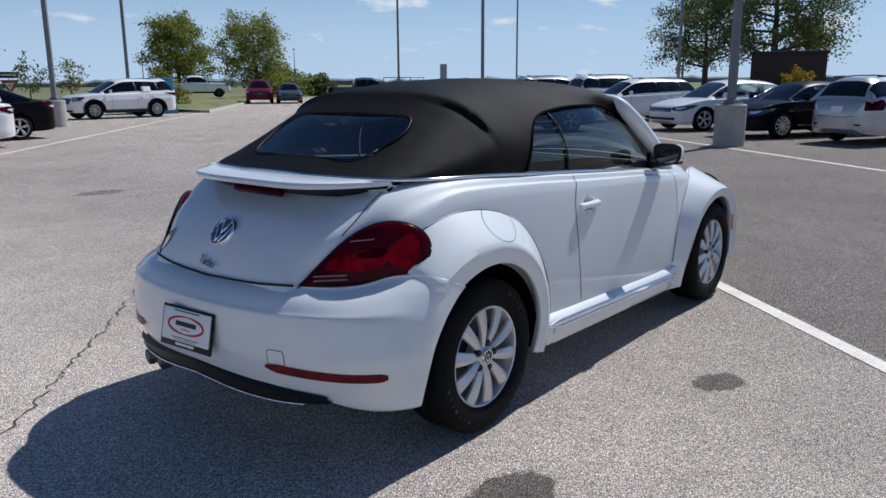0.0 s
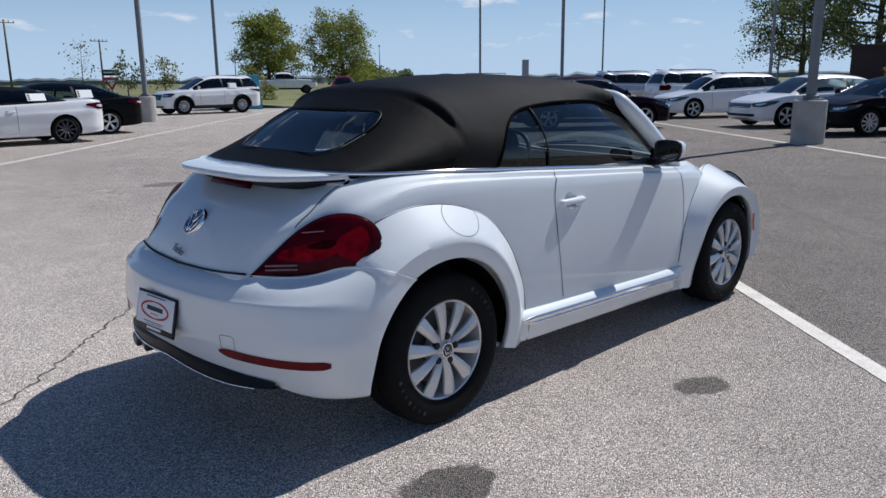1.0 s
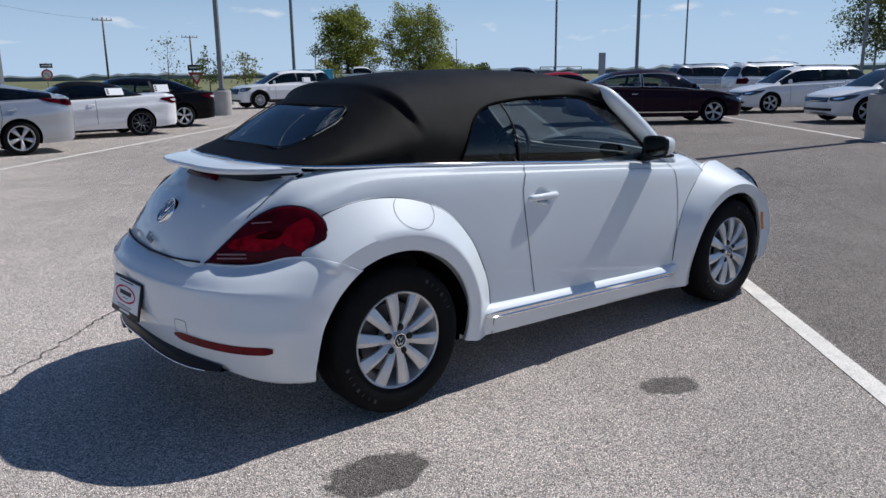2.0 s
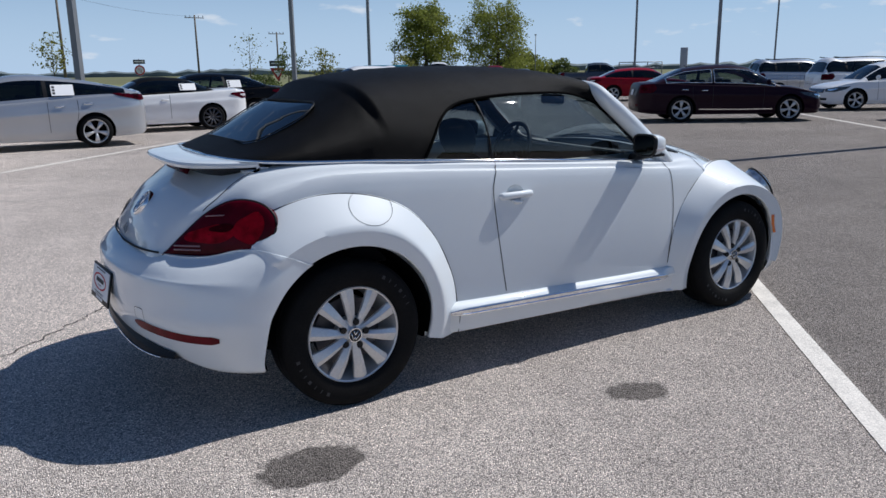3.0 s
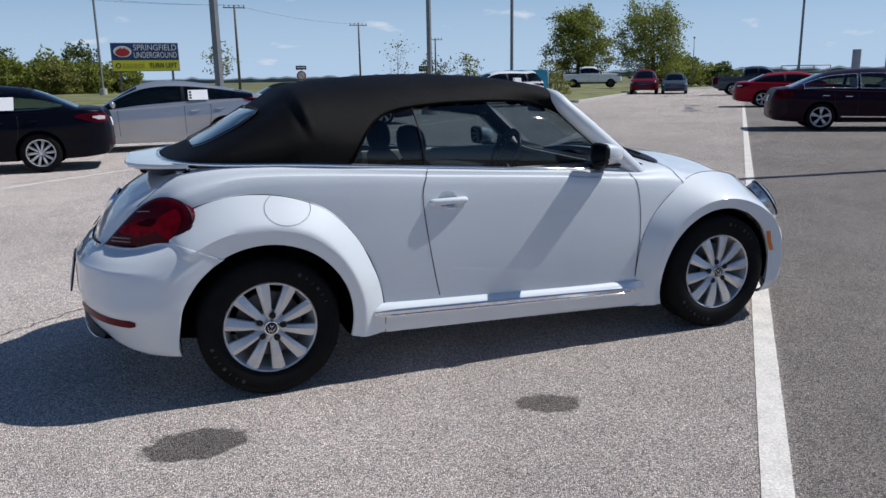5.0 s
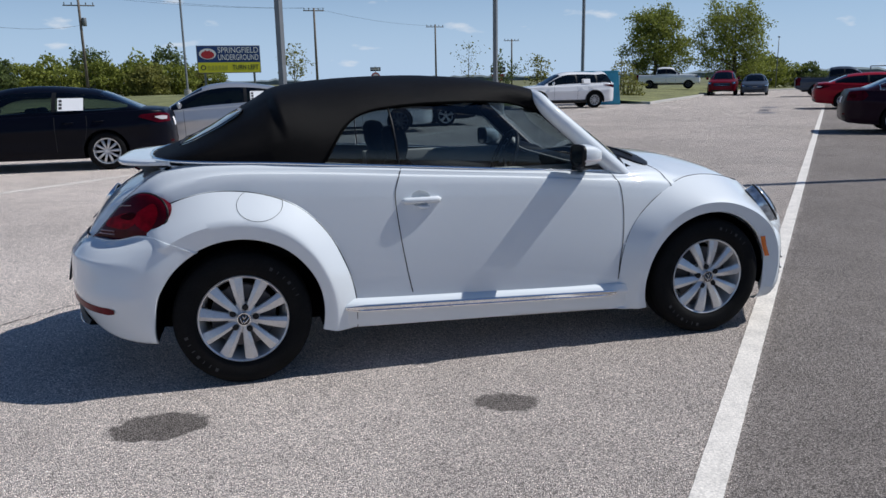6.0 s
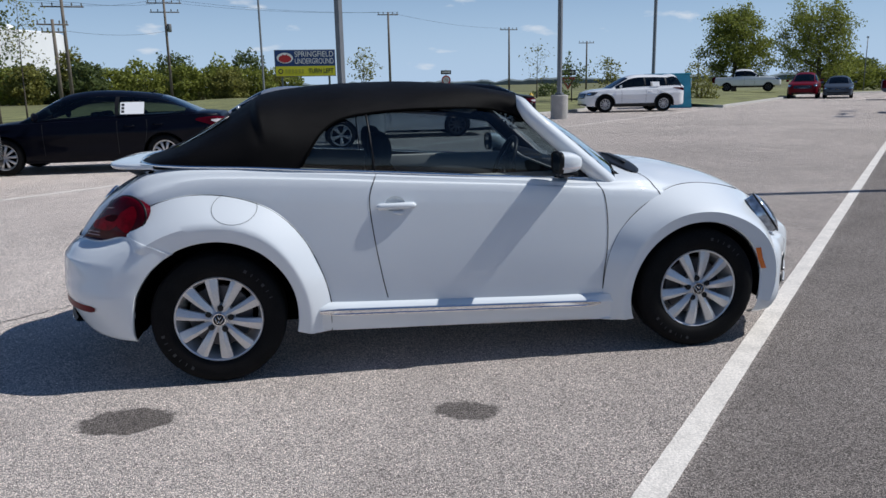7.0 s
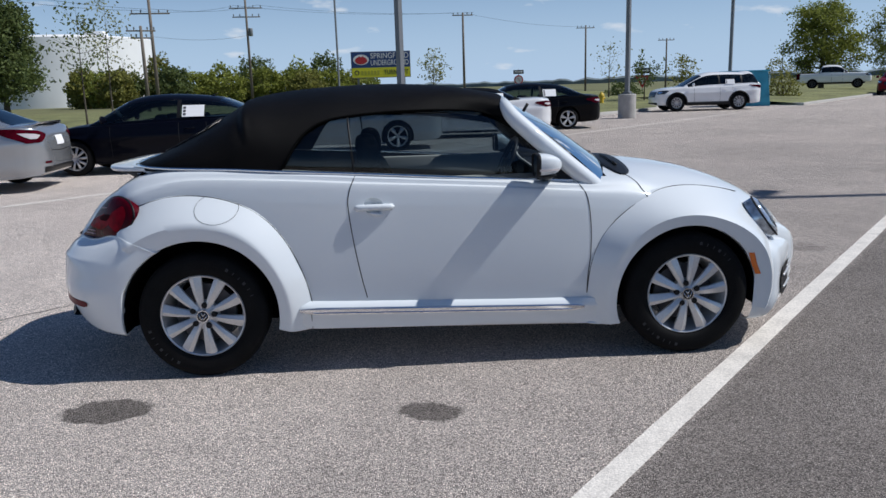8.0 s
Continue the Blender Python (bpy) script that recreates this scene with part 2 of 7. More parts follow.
# ---- ground ----
def asphalt_material():
    m = bpy.data.materials.new("worn_asphalt")
    m.use_nodes = True
    n, l = m.node_tree.nodes, m.node_tree.links
    b = n["Principled BSDF"]
    b.inputs["Roughness"].default_value = 0.85
    b.inputs["Specular IOR Level"].default_value = 0.2
    tc = n.new("ShaderNodeTexCoord")

    def noise_at(scale, detail=4.0, rough=0.6):
        t = n.new("ShaderNodeTexNoise")
        t.inputs["Scale"].default_value, t.inputs["Detail"].default_value, t.inputs["Roughness"].default_value = scale, detail, rough
        l.new(tc.outputs["Object"], t.inputs["Vector"])
        return t.outputs["Fac"]

    def math_node(op, a, c, clamp=False):
        k = n.new("ShaderNodeMath")
        k.operation, k.use_clamp = op, clamp
        for i, v in enumerate((a, c)):
            if isinstance(v, (int, float)):
                k.inputs[i].default_value = v
            else:
                l.new(v, k.inputs[i])
        return k.outputs[0]

    def ramped(fac, lo, hi, a, c):
        k = n.new("ShaderNodeMapRange")
        k.interpolation_type = "SMOOTHSTEP"
        for name, v in (("From Min", lo), ("From Max", hi), ("To Min", a), ("To Max", c)):
            k.inputs[name].default_value = v
        l.new(fac, k.inputs["Value"])
        return k.outputs["Result"]

    # aggregate: small pale and dark stones
    vor = n.new("ShaderNodeTexVoronoi")
    vor.inputs["Scale"].default_value = 200.0
    l.new(tc.outputs["Object"], vor.inputs["Vector"])
    stones = n.new("ShaderNodeSeparateColor")
    l.new(vor.outputs["Color"], stones.inputs["Color"])
    chip = ramped(stones.outputs["Red"], 0.0, 1.0, 0.40, 1.55)
    edge = ramped(vor.outputs["Distance"], 0.2, 0.75, 1.08, 0.72)
    grit = math_node("MULTIPLY", chip, edge)
    fine = n.new("ShaderNodeTexVoronoi")
    fine.inputs["Scale"].default_value = 310.0
    l.new(tc.outputs["Object"], fine.inputs["Vector"])
    bits = n.new("ShaderNodeSeparateColor")
    l.new(fine.outputs["Color"], bits.inputs["Color"])
    grit = math_node("MULTIPLY", grit, ramped(bits.outputs["Red"], 0.90, 0.98, 1.0, 2.0))
    grit = math_node("MULTIPLY", grit, ramped(bits.outputs["Green"], 0.02, 0.20, 0.42, 1.04))
    broad = ramped(noise_at(0.35, 5.0), 0.3, 0.7, 0.90, 1.10)
    patch = ramped(noise_at(2.2, 5.0), 0.3, 0.72, 0.93, 1.06)
    tone = math_node("MULTIPLY", math_node("MULTIPLY", grit, broad), patch)
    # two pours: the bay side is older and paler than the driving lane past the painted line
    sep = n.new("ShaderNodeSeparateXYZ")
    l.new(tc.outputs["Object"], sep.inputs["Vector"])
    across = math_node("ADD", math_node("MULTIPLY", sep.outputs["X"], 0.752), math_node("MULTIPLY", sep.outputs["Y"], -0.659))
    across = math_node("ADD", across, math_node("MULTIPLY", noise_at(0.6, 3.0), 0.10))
    # brightness slope of the lit ground put into the colour, paler towards -x
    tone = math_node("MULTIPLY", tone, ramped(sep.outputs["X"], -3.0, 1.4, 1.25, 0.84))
    # the lane's darker pour starts at the line
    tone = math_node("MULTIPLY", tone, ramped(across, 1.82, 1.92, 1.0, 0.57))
    # oil stains
    warp = noise_at(9.0, 4.0)
    for sx, sy, rx, ry, tilt, dark in ((-1.66, -1.21, 0.225, 0.145, 0.0, 0.29), (-0.135, -1.405, 0.155, 0.105, -0.45, 0.36), (1.36, 7.64, 0.35, 0.25, 0.0, 0.6), (3.2, 1.6, 0.2, 0.2, 0.0, 0.8)):
        ex, ey = math_node("SUBTRACT", sep.outputs["X"], sx), math_node("SUBTRACT", sep.outputs["Y"], sy)
        ct, st = math.cos(tilt), math.sin(tilt)
        dx = math_node("DIVIDE", math_node("ADD", math_node("MULTIPLY", ex, ct), math_node("MULTIPLY", ey, st)), rx)
        dy = math_node("DIVIDE", math_node("SUBTRACT", math_node("MULTIPLY", ey, ct), math_node("MULTIPLY", ex, st)), ry)
        d = math_node("ADD", math_node("MULTIPLY", dx, dx), math_node("MULTIPLY", dy, dy))
        d = math_node("ADD", d, math_node("MULTIPLY", math_node("SUBTRACT", warp, 0.5), 1.8))
        tone = math_node("MULTIPLY", tone, ramped(d, 0.72, 1.08, dark, 1.0))
    mixc = n.new("ShaderNodeVectorMath")
    mixc.operation = "SCALE"
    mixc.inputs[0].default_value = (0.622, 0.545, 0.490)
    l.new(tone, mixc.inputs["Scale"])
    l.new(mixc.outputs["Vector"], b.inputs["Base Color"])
    bp = n.new("ShaderNodeBump")
    bp.inputs["Strength"].default_value, bp.inputs["Distance"].default_value = 1.0, 0.008
    l.new(vor.outputs["Distance"], bp.inputs["Height"])
    bp.invert = True
    l.new(bp.outputs["Normal"], b.inputs["Normal"])
    return m


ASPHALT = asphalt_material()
GRASS = material("mown_grass", (0.17, 0.175, 0.065), 0.9, grain=0.5, scale=30, wear=0.45, wear_scale=0.5, bump=0.6, bump_scale=60)
FIELD = material("dry_field", (0.14, 0.14, 0.055), 0.95, grain=0.3, scale=3, wear=0.35, wear_scale=0.05)
CONCRETE = material("pale_concrete", (0.42, 0.40, 0.37), 0.85, grain=0.15, scale=80, wear=0.15, wear_scale=3, bump=0.2)
LINE_PAINT = material("worn_white_line_paint", (0.71, 0.665, 0.605), 0.75, grain=0.22, scale=110, wear=0.12, wear_scale=6, bump=0.3, bump_scale=120)
CRACK = material("dark_crack", (0.07, 0.064, 0.058), 0.95, grain=0.3, scale=50)

LOT = [(-60, -60), (70, -60), (70, 60), (38, 52), (33.0, 46.5), (19.3, 31.6), (19.0, 34.6), (17.2, 36.6), (13.6, 35.2), (12.4, 32.2), (9.6, 29.2), (-2.0, 18.5), (-12, 9.0), (-45, -22)]


def flat(points, z):
    bm = bmesh.new()
    bm.faces.new([bm.verts.new((x, y, z)) for x, y in points])
    bmesh.ops.triangulate(bm, faces=bm.faces[:])
    bmesh.ops.recalc_face_normals(bm, faces=bm.faces)
    if sum(f.normal.z for f in bm.faces) < 0:
        bmesh.ops.reverse_faces(bm, faces=bm.faces[:])
    return bm


solid("ground", flat([(-2500, -2500), (2500, -2500), (2500, 2500), (-2500, 2500)], -0.06), FIELD, "dry grassy open land reaching the horizon", "ground", "structure")
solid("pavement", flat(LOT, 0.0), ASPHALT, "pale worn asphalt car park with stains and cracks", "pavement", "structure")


def painted(name, a, b, width, label):
    a, b = Vector((*a, 0.004)), Vector((*b, 0.004))
    d = (b - a).normalized()
    s = Vector((-d.y, d.x, 0)) * width / 2
    n = max(2, int((b - a).length / 0.05))
    bm = bmesh.new()
    rows = []
    for k in range(n + 1):
        p = a.lerp(b, k / n)
        rows.append([p - s * (1 + random.uniform(-0.022, 0.022)), p + s * (1 + random.uniform(-0.022, 0.022))])
    loft(bm, rows, False)
    bmesh.ops.recalc_face_normals(bm, faces=bm.faces)
    if sum(f.normal.z for f in bm.faces) < 0:
        bmesh.ops.reverse_faces(bm, faces=bm.faces[:])
    return solid(name, bm, LINE_PAINT, label, "road marking", "structure")


painted("road_line", (-0.82, -3.61), (22.51, 22.99), 0.110, "worn white line painted across the car park")
painted("road_line", (-14.0, -2.5), (19.5, 32.3), 0.11, "long worn white line before a row of cars")
painted("road_line", (2.0, -10.5), (22.0, 14.0), 0.11, "long worn white line before a row of cars")

# ---- the white convertible: front along +x, its right side along -y, wheels on z = 0 ----
HUB_X, HUB_Y, HUB_Z, ARCH_Z = 1.27, 0.727, 0.330, 0.319
#        x     w     zb    zs    wt    zt    zc
HULL = [(-2.055, 0.30, 0.40, 0.50, 0.22, 0.56, 0.61),
        (-2.022, 0.48, 0.34, 0.57, 0.40, 0.665, 0.722),
        (-1.95, 0.495, 0.30, 0.63, 0.405, 0.780, 0.842),
        (-1.85, 0.555, 0.27, 0.70, 0.485, 0.880, 0.932),
        (-1.75, 0.63, 0.25, 0.78, 0.535, 0.942, 0.99),
        (-1.65, 0.705, 0.23, 0.87, 0.565, 1.01, 1.045),
        (-1.50, 0.735, 0.22, 0.93, 0.61, 1.055, 1.075),
        (-1.27, 0.755, 0.21, 0.97, 0.66, 1.065, 1.080),
        (-0.85, 0.790, 0.21, 0.96, 0.70, 1.045, 1.06),
        (-0.40, 0.800, 0.205, 0.93, 0.72, 1.015, 1.03),
        (0.30, 0.800, 0.20, 0.89, 0.72, 0.965, 0.985),
        (0.75, 0.787, 0.195, 0.85, 0.70, 0.935, 0.985),
        (0.95, 0.765, 0.195, 0.83, 0.655, 0.94, 1.005),
        (1.15, 0.73, 0.195, 0.80, 0.61, 0.90, 0.99),
        (1.40, 0.69, 0.20, 0.75, 0.53, 0.845, 0.95),
        (1.65, 0.645, 0.21, 0.69, 0.46, 0.765, 0.88),
        (1.85, 0.58, 0.23, 0.62, 0.40, 0.68, 0.79),
        (2.00, 0.48, 0.26, 0.55, 0.33, 0.60, 0.68),
        (2.08, 0.36, 0.30, 0.48, 0.25, 0.51, 0.57)]


def hull_half(x):
    w, zb, zs, wt, zt, zc = spline(HULL, x)
    q = max(0.0, min(1.0, (x + 1.25) / 0.4, (1.2 - x) / 0.4))
    q = q * q * (3 - 2 * q)
    ws = (0.99 - 0.012 * q) * w
    pts = [(0, zb), (0.85 * w, zb), ((0.955 - 0.008 * q) * w, zb + 0.04), ((0.99 - 0.004 * q) * w, zb + 0.14), (w, 0.5 * (zb + zs) + 0.04 * q), (ws, zs),
           (wt + (ws - wt) * 0.62, zs + (zt - zs) * 0.62), (wt, zt), (wt * 0.68, zt + (zc - zt) * 0.55), (wt * 0.34, zt + (zc - zt) * 0.88), (0, zc)]
    return [(p.x, p.y) for p in chain([(a, b, 0) for a, b in pts], 4)]


def hull_mesh():
    bm, rings = bmesh.new(), []
    for k in range(97):
        x = HULL[0][0] + (HULL[-1][0] - HULL[0][0]) * k / 96
        half = hull_half(x)
        rings.append([(x, -y, z) for y, z in half] + [(x, y, z) for y, z in reversed(half[1:-1])])
    loft(bm, rings, True, True)
    return finish("body", tidy(bm), PAINT)


def cylinder_y(x, z, r, y0, y1, mat, sides=56):
    bm = bmesh.new()
    loft(bm, [[(x + r * math.cos(a), y, z + r * math.sin(a)) for a in (2 * math.pi * k / sides for k in range(sides))] for y in (y0, y1)], True, True)
    return finish("cutter", tidy(bm), mat)


def fender_bm(hub_x, knots, back=1):
    """Knots: angle, outer radius, y at the arch, y at the seam, arch radius."""
    bm, rings = bmesh.new(), []
    a0, a1 = knots[0][0], knots[-1][0]
    n = 72
    for i in range(n + 1):
        th = a0 + (a1 - a0) * i / n
        r1, y0, y1, r0 = spline(knots, th)
        c, s = math.cos(radians(th)), math.sin(radians(th))
        row = [(r0 + 0.010, y0 - 0.045), (r0 + 0.002, y0 - 0.03), (r0, y0 - 0.018), (r0 + 0.004, y0 - 0.0115)]
        for k in range(19):
            u = k / 18
            v = math.sin(u * math.pi / 2)
            w = max(0.0, (v - 0.27) / 0.73)
            band = 0.010 * max(0.0, 1 - v / 0.27)
            row.append((r0 + 0.012 + (r1 - r0 - 0.012) * v, y1 - band + (y0 - y1) * (1 - w**1.12) ** 1.0 if v < 1 else y1))
        foot = 0.168 if hub_x > 0 else 0.222
        rings.append([(hub_x + r * c, -y, max(foot, ARCH_Z + r * s)) for r, y in row])
    loft(bm, rings, False)
    bmesh.ops.recalc_face_normals(bm, faces=bm.faces)
    f = max(bm.faces, key=lambda f: -f.calc_center_median().y)
    if f.normal.y > 0:
        bmesh.ops.reverse_faces(bm, faces=bm.faces[:])
    return bm


REAR_FENDER = [(-12, 0.570, 0.828, 0.772, 0.386), (2, 0.565, 0.846, 0.780, 0.39), (24, 0.561, 0.865, 0.798, 0.40), (42, 0.596, 0.874, 0.782, 0.405), (61, 0.644, 0.877, 0.748, 0.41),
               (75, 0.661, 0.876, 0.722, 0.41), (90, 0.673, 0.876, 0.70, 0.41), (105, 0.701, 0.873, 0.67, 0.410), (119, 0.735, 0.868, 0.617, 0.410),
               (126, 0.758, 0.866, 0.575, 0.410), (132, 0.781, 0.856, 0.52, 0.410), (139, 0.803, 0.770, 0.40, 0.410), (147, 0.800, 0.64, 0.34, 0.415), (158, 0.780, 0.60, 0.34, 0.415)]
FRONT_FENDER = [(-12, 0.60, 0.820, 0.50, 0.372), (5, 0.655, 0.832, 0.45, 0.372), (28, 0.70, 0.845, 0.37, 0.375), (40, 0.675, 0.855, 0.40, 0.378), (54, 0.625, 0.864, 0.48, 0.38), (66, 0.590, 0.870, 0.56, 0.382), (80, 0.573, 0.873, 0.62, 0.385), (92, 0.572, 0.873, 0.65, 0.385),
                (102, 0.577, 0.872, 0.675, 0.385), (115, 0.583, 0.868, 0.712, 0.383), (129, 0.577, 0.863, 0.748, 0.38), (142, 0.57, 0.860, 0.772, 0.38),
                (158, 0.552, 0.852, 0.784, 0.378), (170, 0.54, 0.840, 0.780, 0.376), (184, 0.532, 0.818, 0.768, 0.375), (204, 0.54, 0.785, 0.745, 0.375)]


def bumper_bm(plan, rows):
    """plan: (x, y) from the wheel arch to the middle; rows: (z at the side, z at the middle, inset at the side, inset at the middle)."""
    bm = bmesh.new()
    path = chain([(x, y, 0) for x, y in plan], 6)
    path += [Vector((p.x, -p.y, 0)) for p in reversed(path[:-1])]
    n = len(path)
    prof = [chain([(r[0], r[2], 0) for r in rows], 4), chain([(r[1], r[3], 0) for r in rows], 4)]
    rings = []
    for i, p in enumerate(path):
        d = (path[min(i + 1, n - 1)] - path[max(i - 1, 0)]).normalized()
        nor = Vector((d.y, -d.x, 0))
        if nor.dot(Vector((-p.x, -p.y, 0)) + Vector((math.copysign(1.2, p.x), 0, 0))) < 0:
            nor = -nor
        t = max(0.0, 1 - abs(2 * i / (n - 1) - 1))
        t = max(0.0, min(1.0, (t - 0.22) / 0.5))
        t = t * t * (3 - 2 * t)
        ring = []
        for a, b in zip(*prof):
            z, inset = a.x + (b.x - a.x) * t, a.y + (b.y - a.y) * t
            ring.append(p + nor * inset + Vector((0, 0, z)))
        rings.append(ring)
    loft(bm, rings, False)
    bmesh.ops.recalc_face_normals(bm, faces=bm.faces)
    return bm


# rear corner, from the wheel arch to the middle: waist at mid height, crease, upper edge, lower edge
REAR_STATIONS = [((-1.664, 0.856, 0.450), (-1.540, 0.860, 0.620), (-1.466, 0.8630, 0.690), (-1.668, 0.800, 0.240)),
                 ((-1.705, 0.857, 0.450), (-1.620, 0.856, 0.640), (-1.540, 0.8560, 0.716), (-1.712, 0.792, 0.242)),
                 ((-1.780, 0.845, 0.452), (-1.715, 0.840, 0.660), (-1.625, 0.8180, 0.748), (-1.785, 0.757, 0.247)),
                 ((-1.860, 0.808, 0.455), (-1.815, 0.806, 0.655), (-1.705, 0.7550, 0.762), (-1.855, 0.707, 0.258)),
                 ((-1.935, 0.752, 0.460), (-1.900, 0.738, 0.648), (-1.787, 0.693, 0.731), (-1.915, 0.650, 0.280)),
                 ((-2.015, 0.640, 0.466), (-1.992, 0.625, 0.647), (-1.872, 0.605, 0.720), (-1.975, 0.570, 0.312)),
                 ((-2.080, 0.470, 0.472), (-2.062, 0.460, 0.643), (-1.960, 0.480, 0.724), (-2.035, 0.430, 0.335)),
                 ((-2.120, 0.250, 0.478), (-2.104, 0.250, 0.642), (-2.010, 0.270, 0.714), (-2.075, 0.240, 0.346)),
                 ((-2.132, 0.000, 0.480), (-2.116, 0.000, 0.640), (-2.025, 0.000, 0.706), (-2.088, 0.000, 0.350))]


def rear_fender_y(x, z):
    """Half width of the rear fender's skin above a point of its side."""
    r, th = math.hypot(x + HUB_X, z - ARCH_Z), math.degrees(math.atan2(z - ARCH_Z, x + HUB_X))
    r1, y0, y1, r0 = spline(REAR_FENDER, th)
    v = max(0.0, min(1.0, (r - r0 - 0.012) / (r1 - r0 - 0.012)))
    w = max(0.0, (v - 0.27) / 0.73)
    return y1 - 0.010 * max(0.0, 1 - v / 0.27) + (y0 - y1) * (1 - w**1.12)


def rear_bumper_bm():
    columns = []
    for waist, crease, top, foot in REAR_STATIONS:
        p, c, t, low = Vector(waist), Vector(crease), Vector(top), Vector(foot)
        t.y += (rear_fender_y(t.x, t.z) + 0.002 - t.y) * max(0.0, min(1.0, (t.y - 0.68) / 0.08))
        back = Vector((-1.27, 0.0, 0)) - Vector((p.x, p.y, 0))
        back = Vector((back.x * 0.9, back.y * 0.75, 0)).normalized()
        up = Vector((0, 0, 1))
        out = -back * 0.010
        columns.append([low + back * 0.08 + up * 0.012, low, low.lerp(p, 0.30) + out * 1.4, p,
                        p.lerp(c, 0.45) + out * 0.6, p.lerp(c, 0.90) + out * 0.7, c.lerp(t, 0.04), c.lerp(t, 0.45) + up * 0.006 + out * 0.4, c.lerp(t, 0.92), t, Vector((t.x, t.y - 0.03, t.z + 0.004)) if t.y > 0.75 else Vector((t.x + 0.08, t.y * 0.88, t.z - 0.012))])
    # towards the arch the crease dies out into one smooth flank
    for col, share in zip(columns, (1.0, 1.0, 0.8, 0.45, 0.15)):
        p, t = col[3].copy(), col[9].copy()
        for k, u in zip(range(4, 9), (0.22, 0.45, 0.62, 0.80, 0.94)):
            v = p.lerp(t, u)
            v.x, v.z = v.x - 0.020 * math.sin(math.pi * u), v.z + 0.012 * math.sin(math.pi * u)
            v.y = p.y + (t.y - p.y) * u**1.7 + 0.006 * math.sin(math.pi * u)
            col[k] = col[k].lerp(v, share)
    # the edge along the wheel arch follows the arch and folds inwards
    edge = []
    for v in columns[0]:
        d = Vector((v.x + HUB_X, 0, v.z - ARCH_Z))
        d = d * (0.410 / d.length)
        edge.append(Vector((d.x - HUB_X, v.y, d.z + ARCH_Z)))
    columns[0] = edge
    columns.insert(0, [Vector((v.x + 0.004, v.y - 0.045, v.z)) for v in edge])
    rows = [chain([(v.x, -v.y, v.z) for v in row], 8) for row in zip(*columns)]
    half = [chain(list(col), 4) for col in zip(*rows)]
    # ease the skin along its length, and lay it just outside the fender
    for _ in range(30):
        old = [list(ring) for ring in half]
        for i in range(9, len(half) - 1):
            for j in range(len(half[i])):
                half[i][j] = old[i][j] * 0.5 + (old[i - 1][j] + old[i + 1][j]) * 0.25
    top = len(half[0]) - 5
    for ring in half[8:]:
        for j in range(16, top):
            v = ring[j]
            if v.x > -1.80:
                v.y = min(v.y, -rear_fender_y(v.x, v.z) - 0.002)
        v = ring[top]
        move = (-rear_fender_y(v.x, v.z) - 0.002 - v.y) * max(0.0, min(1.0, (v.x + 1.76) / 0.06))
        for v in ring[top:]:
            v.y += move
    rings = half + [[Vector((v.x, -v.y, v.z)) for v in ring] for ring in reversed(half[:-1])]
    bm = bmesh.new()
    loft(bm, rings, False)
    bmesh.ops.recalc_face_normals(bm, faces=bm.faces)
    return bm


FRONT_PLAN = [(1.63, -0.822), (1.70, -0.806), (1.785, -0.765), (1.86, -0.668), (1.945, -0.55), (2.03, -0.41), (2.085, -0.21), (2.10, 0.0)]
FRONT_ROWS = [(0.155, 0.215, 0.10, 0.12), (0.162, 0.222, 0.045, 0.045), (0.24, 0.26, 0.006, 0.004), (0.34, 0.34, 0.0, 0.018), (0.42, 0.43, 0.0, 0.004),
              (0.48, 0.49, 0.004, 0.0), (0.53, 0.535, 0.02, 0.012), (0.575, 0.56, 0.06, 0.05), (0.62, 0.575, 0.12, 0.16)]

#            x     half  belt  crown  exponent
TOP = [(-1.68, 0.20, 1.084, 1.087, 2.0), (-1.66, 0.36, 1.084, 1.096, 2.0), (-1.62, 0.47, 1.082, 1.110, 2.0), (-1.56, 0.56, 1.079, 1.134, 2.15), (-1.47, 0.615, 1.075, 1.174, 2.35), (-1.40, 0.638, 1.072, 1.212, 2.5), (-1.28, 0.665, 1.068, 1.282, 2.65),
       (-1.15, 0.685, 1.064, 1.354, 2.9), (-1.06, 0.698, 1.060, 1.408, 3.0), (-0.98, 0.706, 1.055, 1.430, 2.75), (-0.85, 0.715, 1.046, 1.448, 2.45), (-0.60, 0.723, 1.030, 1.466, 2.4), (-0.30, 0.728, 1.010, 1.472, 2.4),
       (-0.10, 0.728, 0.995, 1.464, 2.4), (0.10, 0.722, 0.98, 1.444, 2.4), (0.30, 0.708, 0.965, 1.408, 2.4), (0.40, 0.695, 0.957, 1.385, 2.4), (0.44, 0.692, 0.955, 1.378, 2.4), (0.72, 0.68, 0.937, 1.36, 2.4)]
#              x      top of the side glass
OPENING = [(-0.835, 1.05), (-0.80, 1.11), (-0.76, 1.175), (-0.72, 1.225), (-0.66, 1.27), (-0.58, 1.298), (-0.48, 1.312), (-0.30, 1.325), (-0.10, 1.328), (0.06, 1.325), (0.20, 1.312), (0.30, 1.28), (0.40, 1.222), (0.52, 1.126), (0.62, 1.038), (0.70, 0.962), (0.72, 0.945)]


def top_point(x, f):
    """A point of the roof's right half: f is its height between the belt (0) and the crown (1)."""
    w, zb, zc, p = spline(TOP, x)
    f = min(max(f, 0.0), 1.0)
    return w * (1 - f**p) ** (1 / p), zb + (zc - zb) * f


def top_height(x, y):
    w, zb, zc, p = spline(TOP, x)
    return zb + (zc - zb) * max(0.0, 1 - min(abs(y) / w, 1.0) ** p) ** (1 / p)


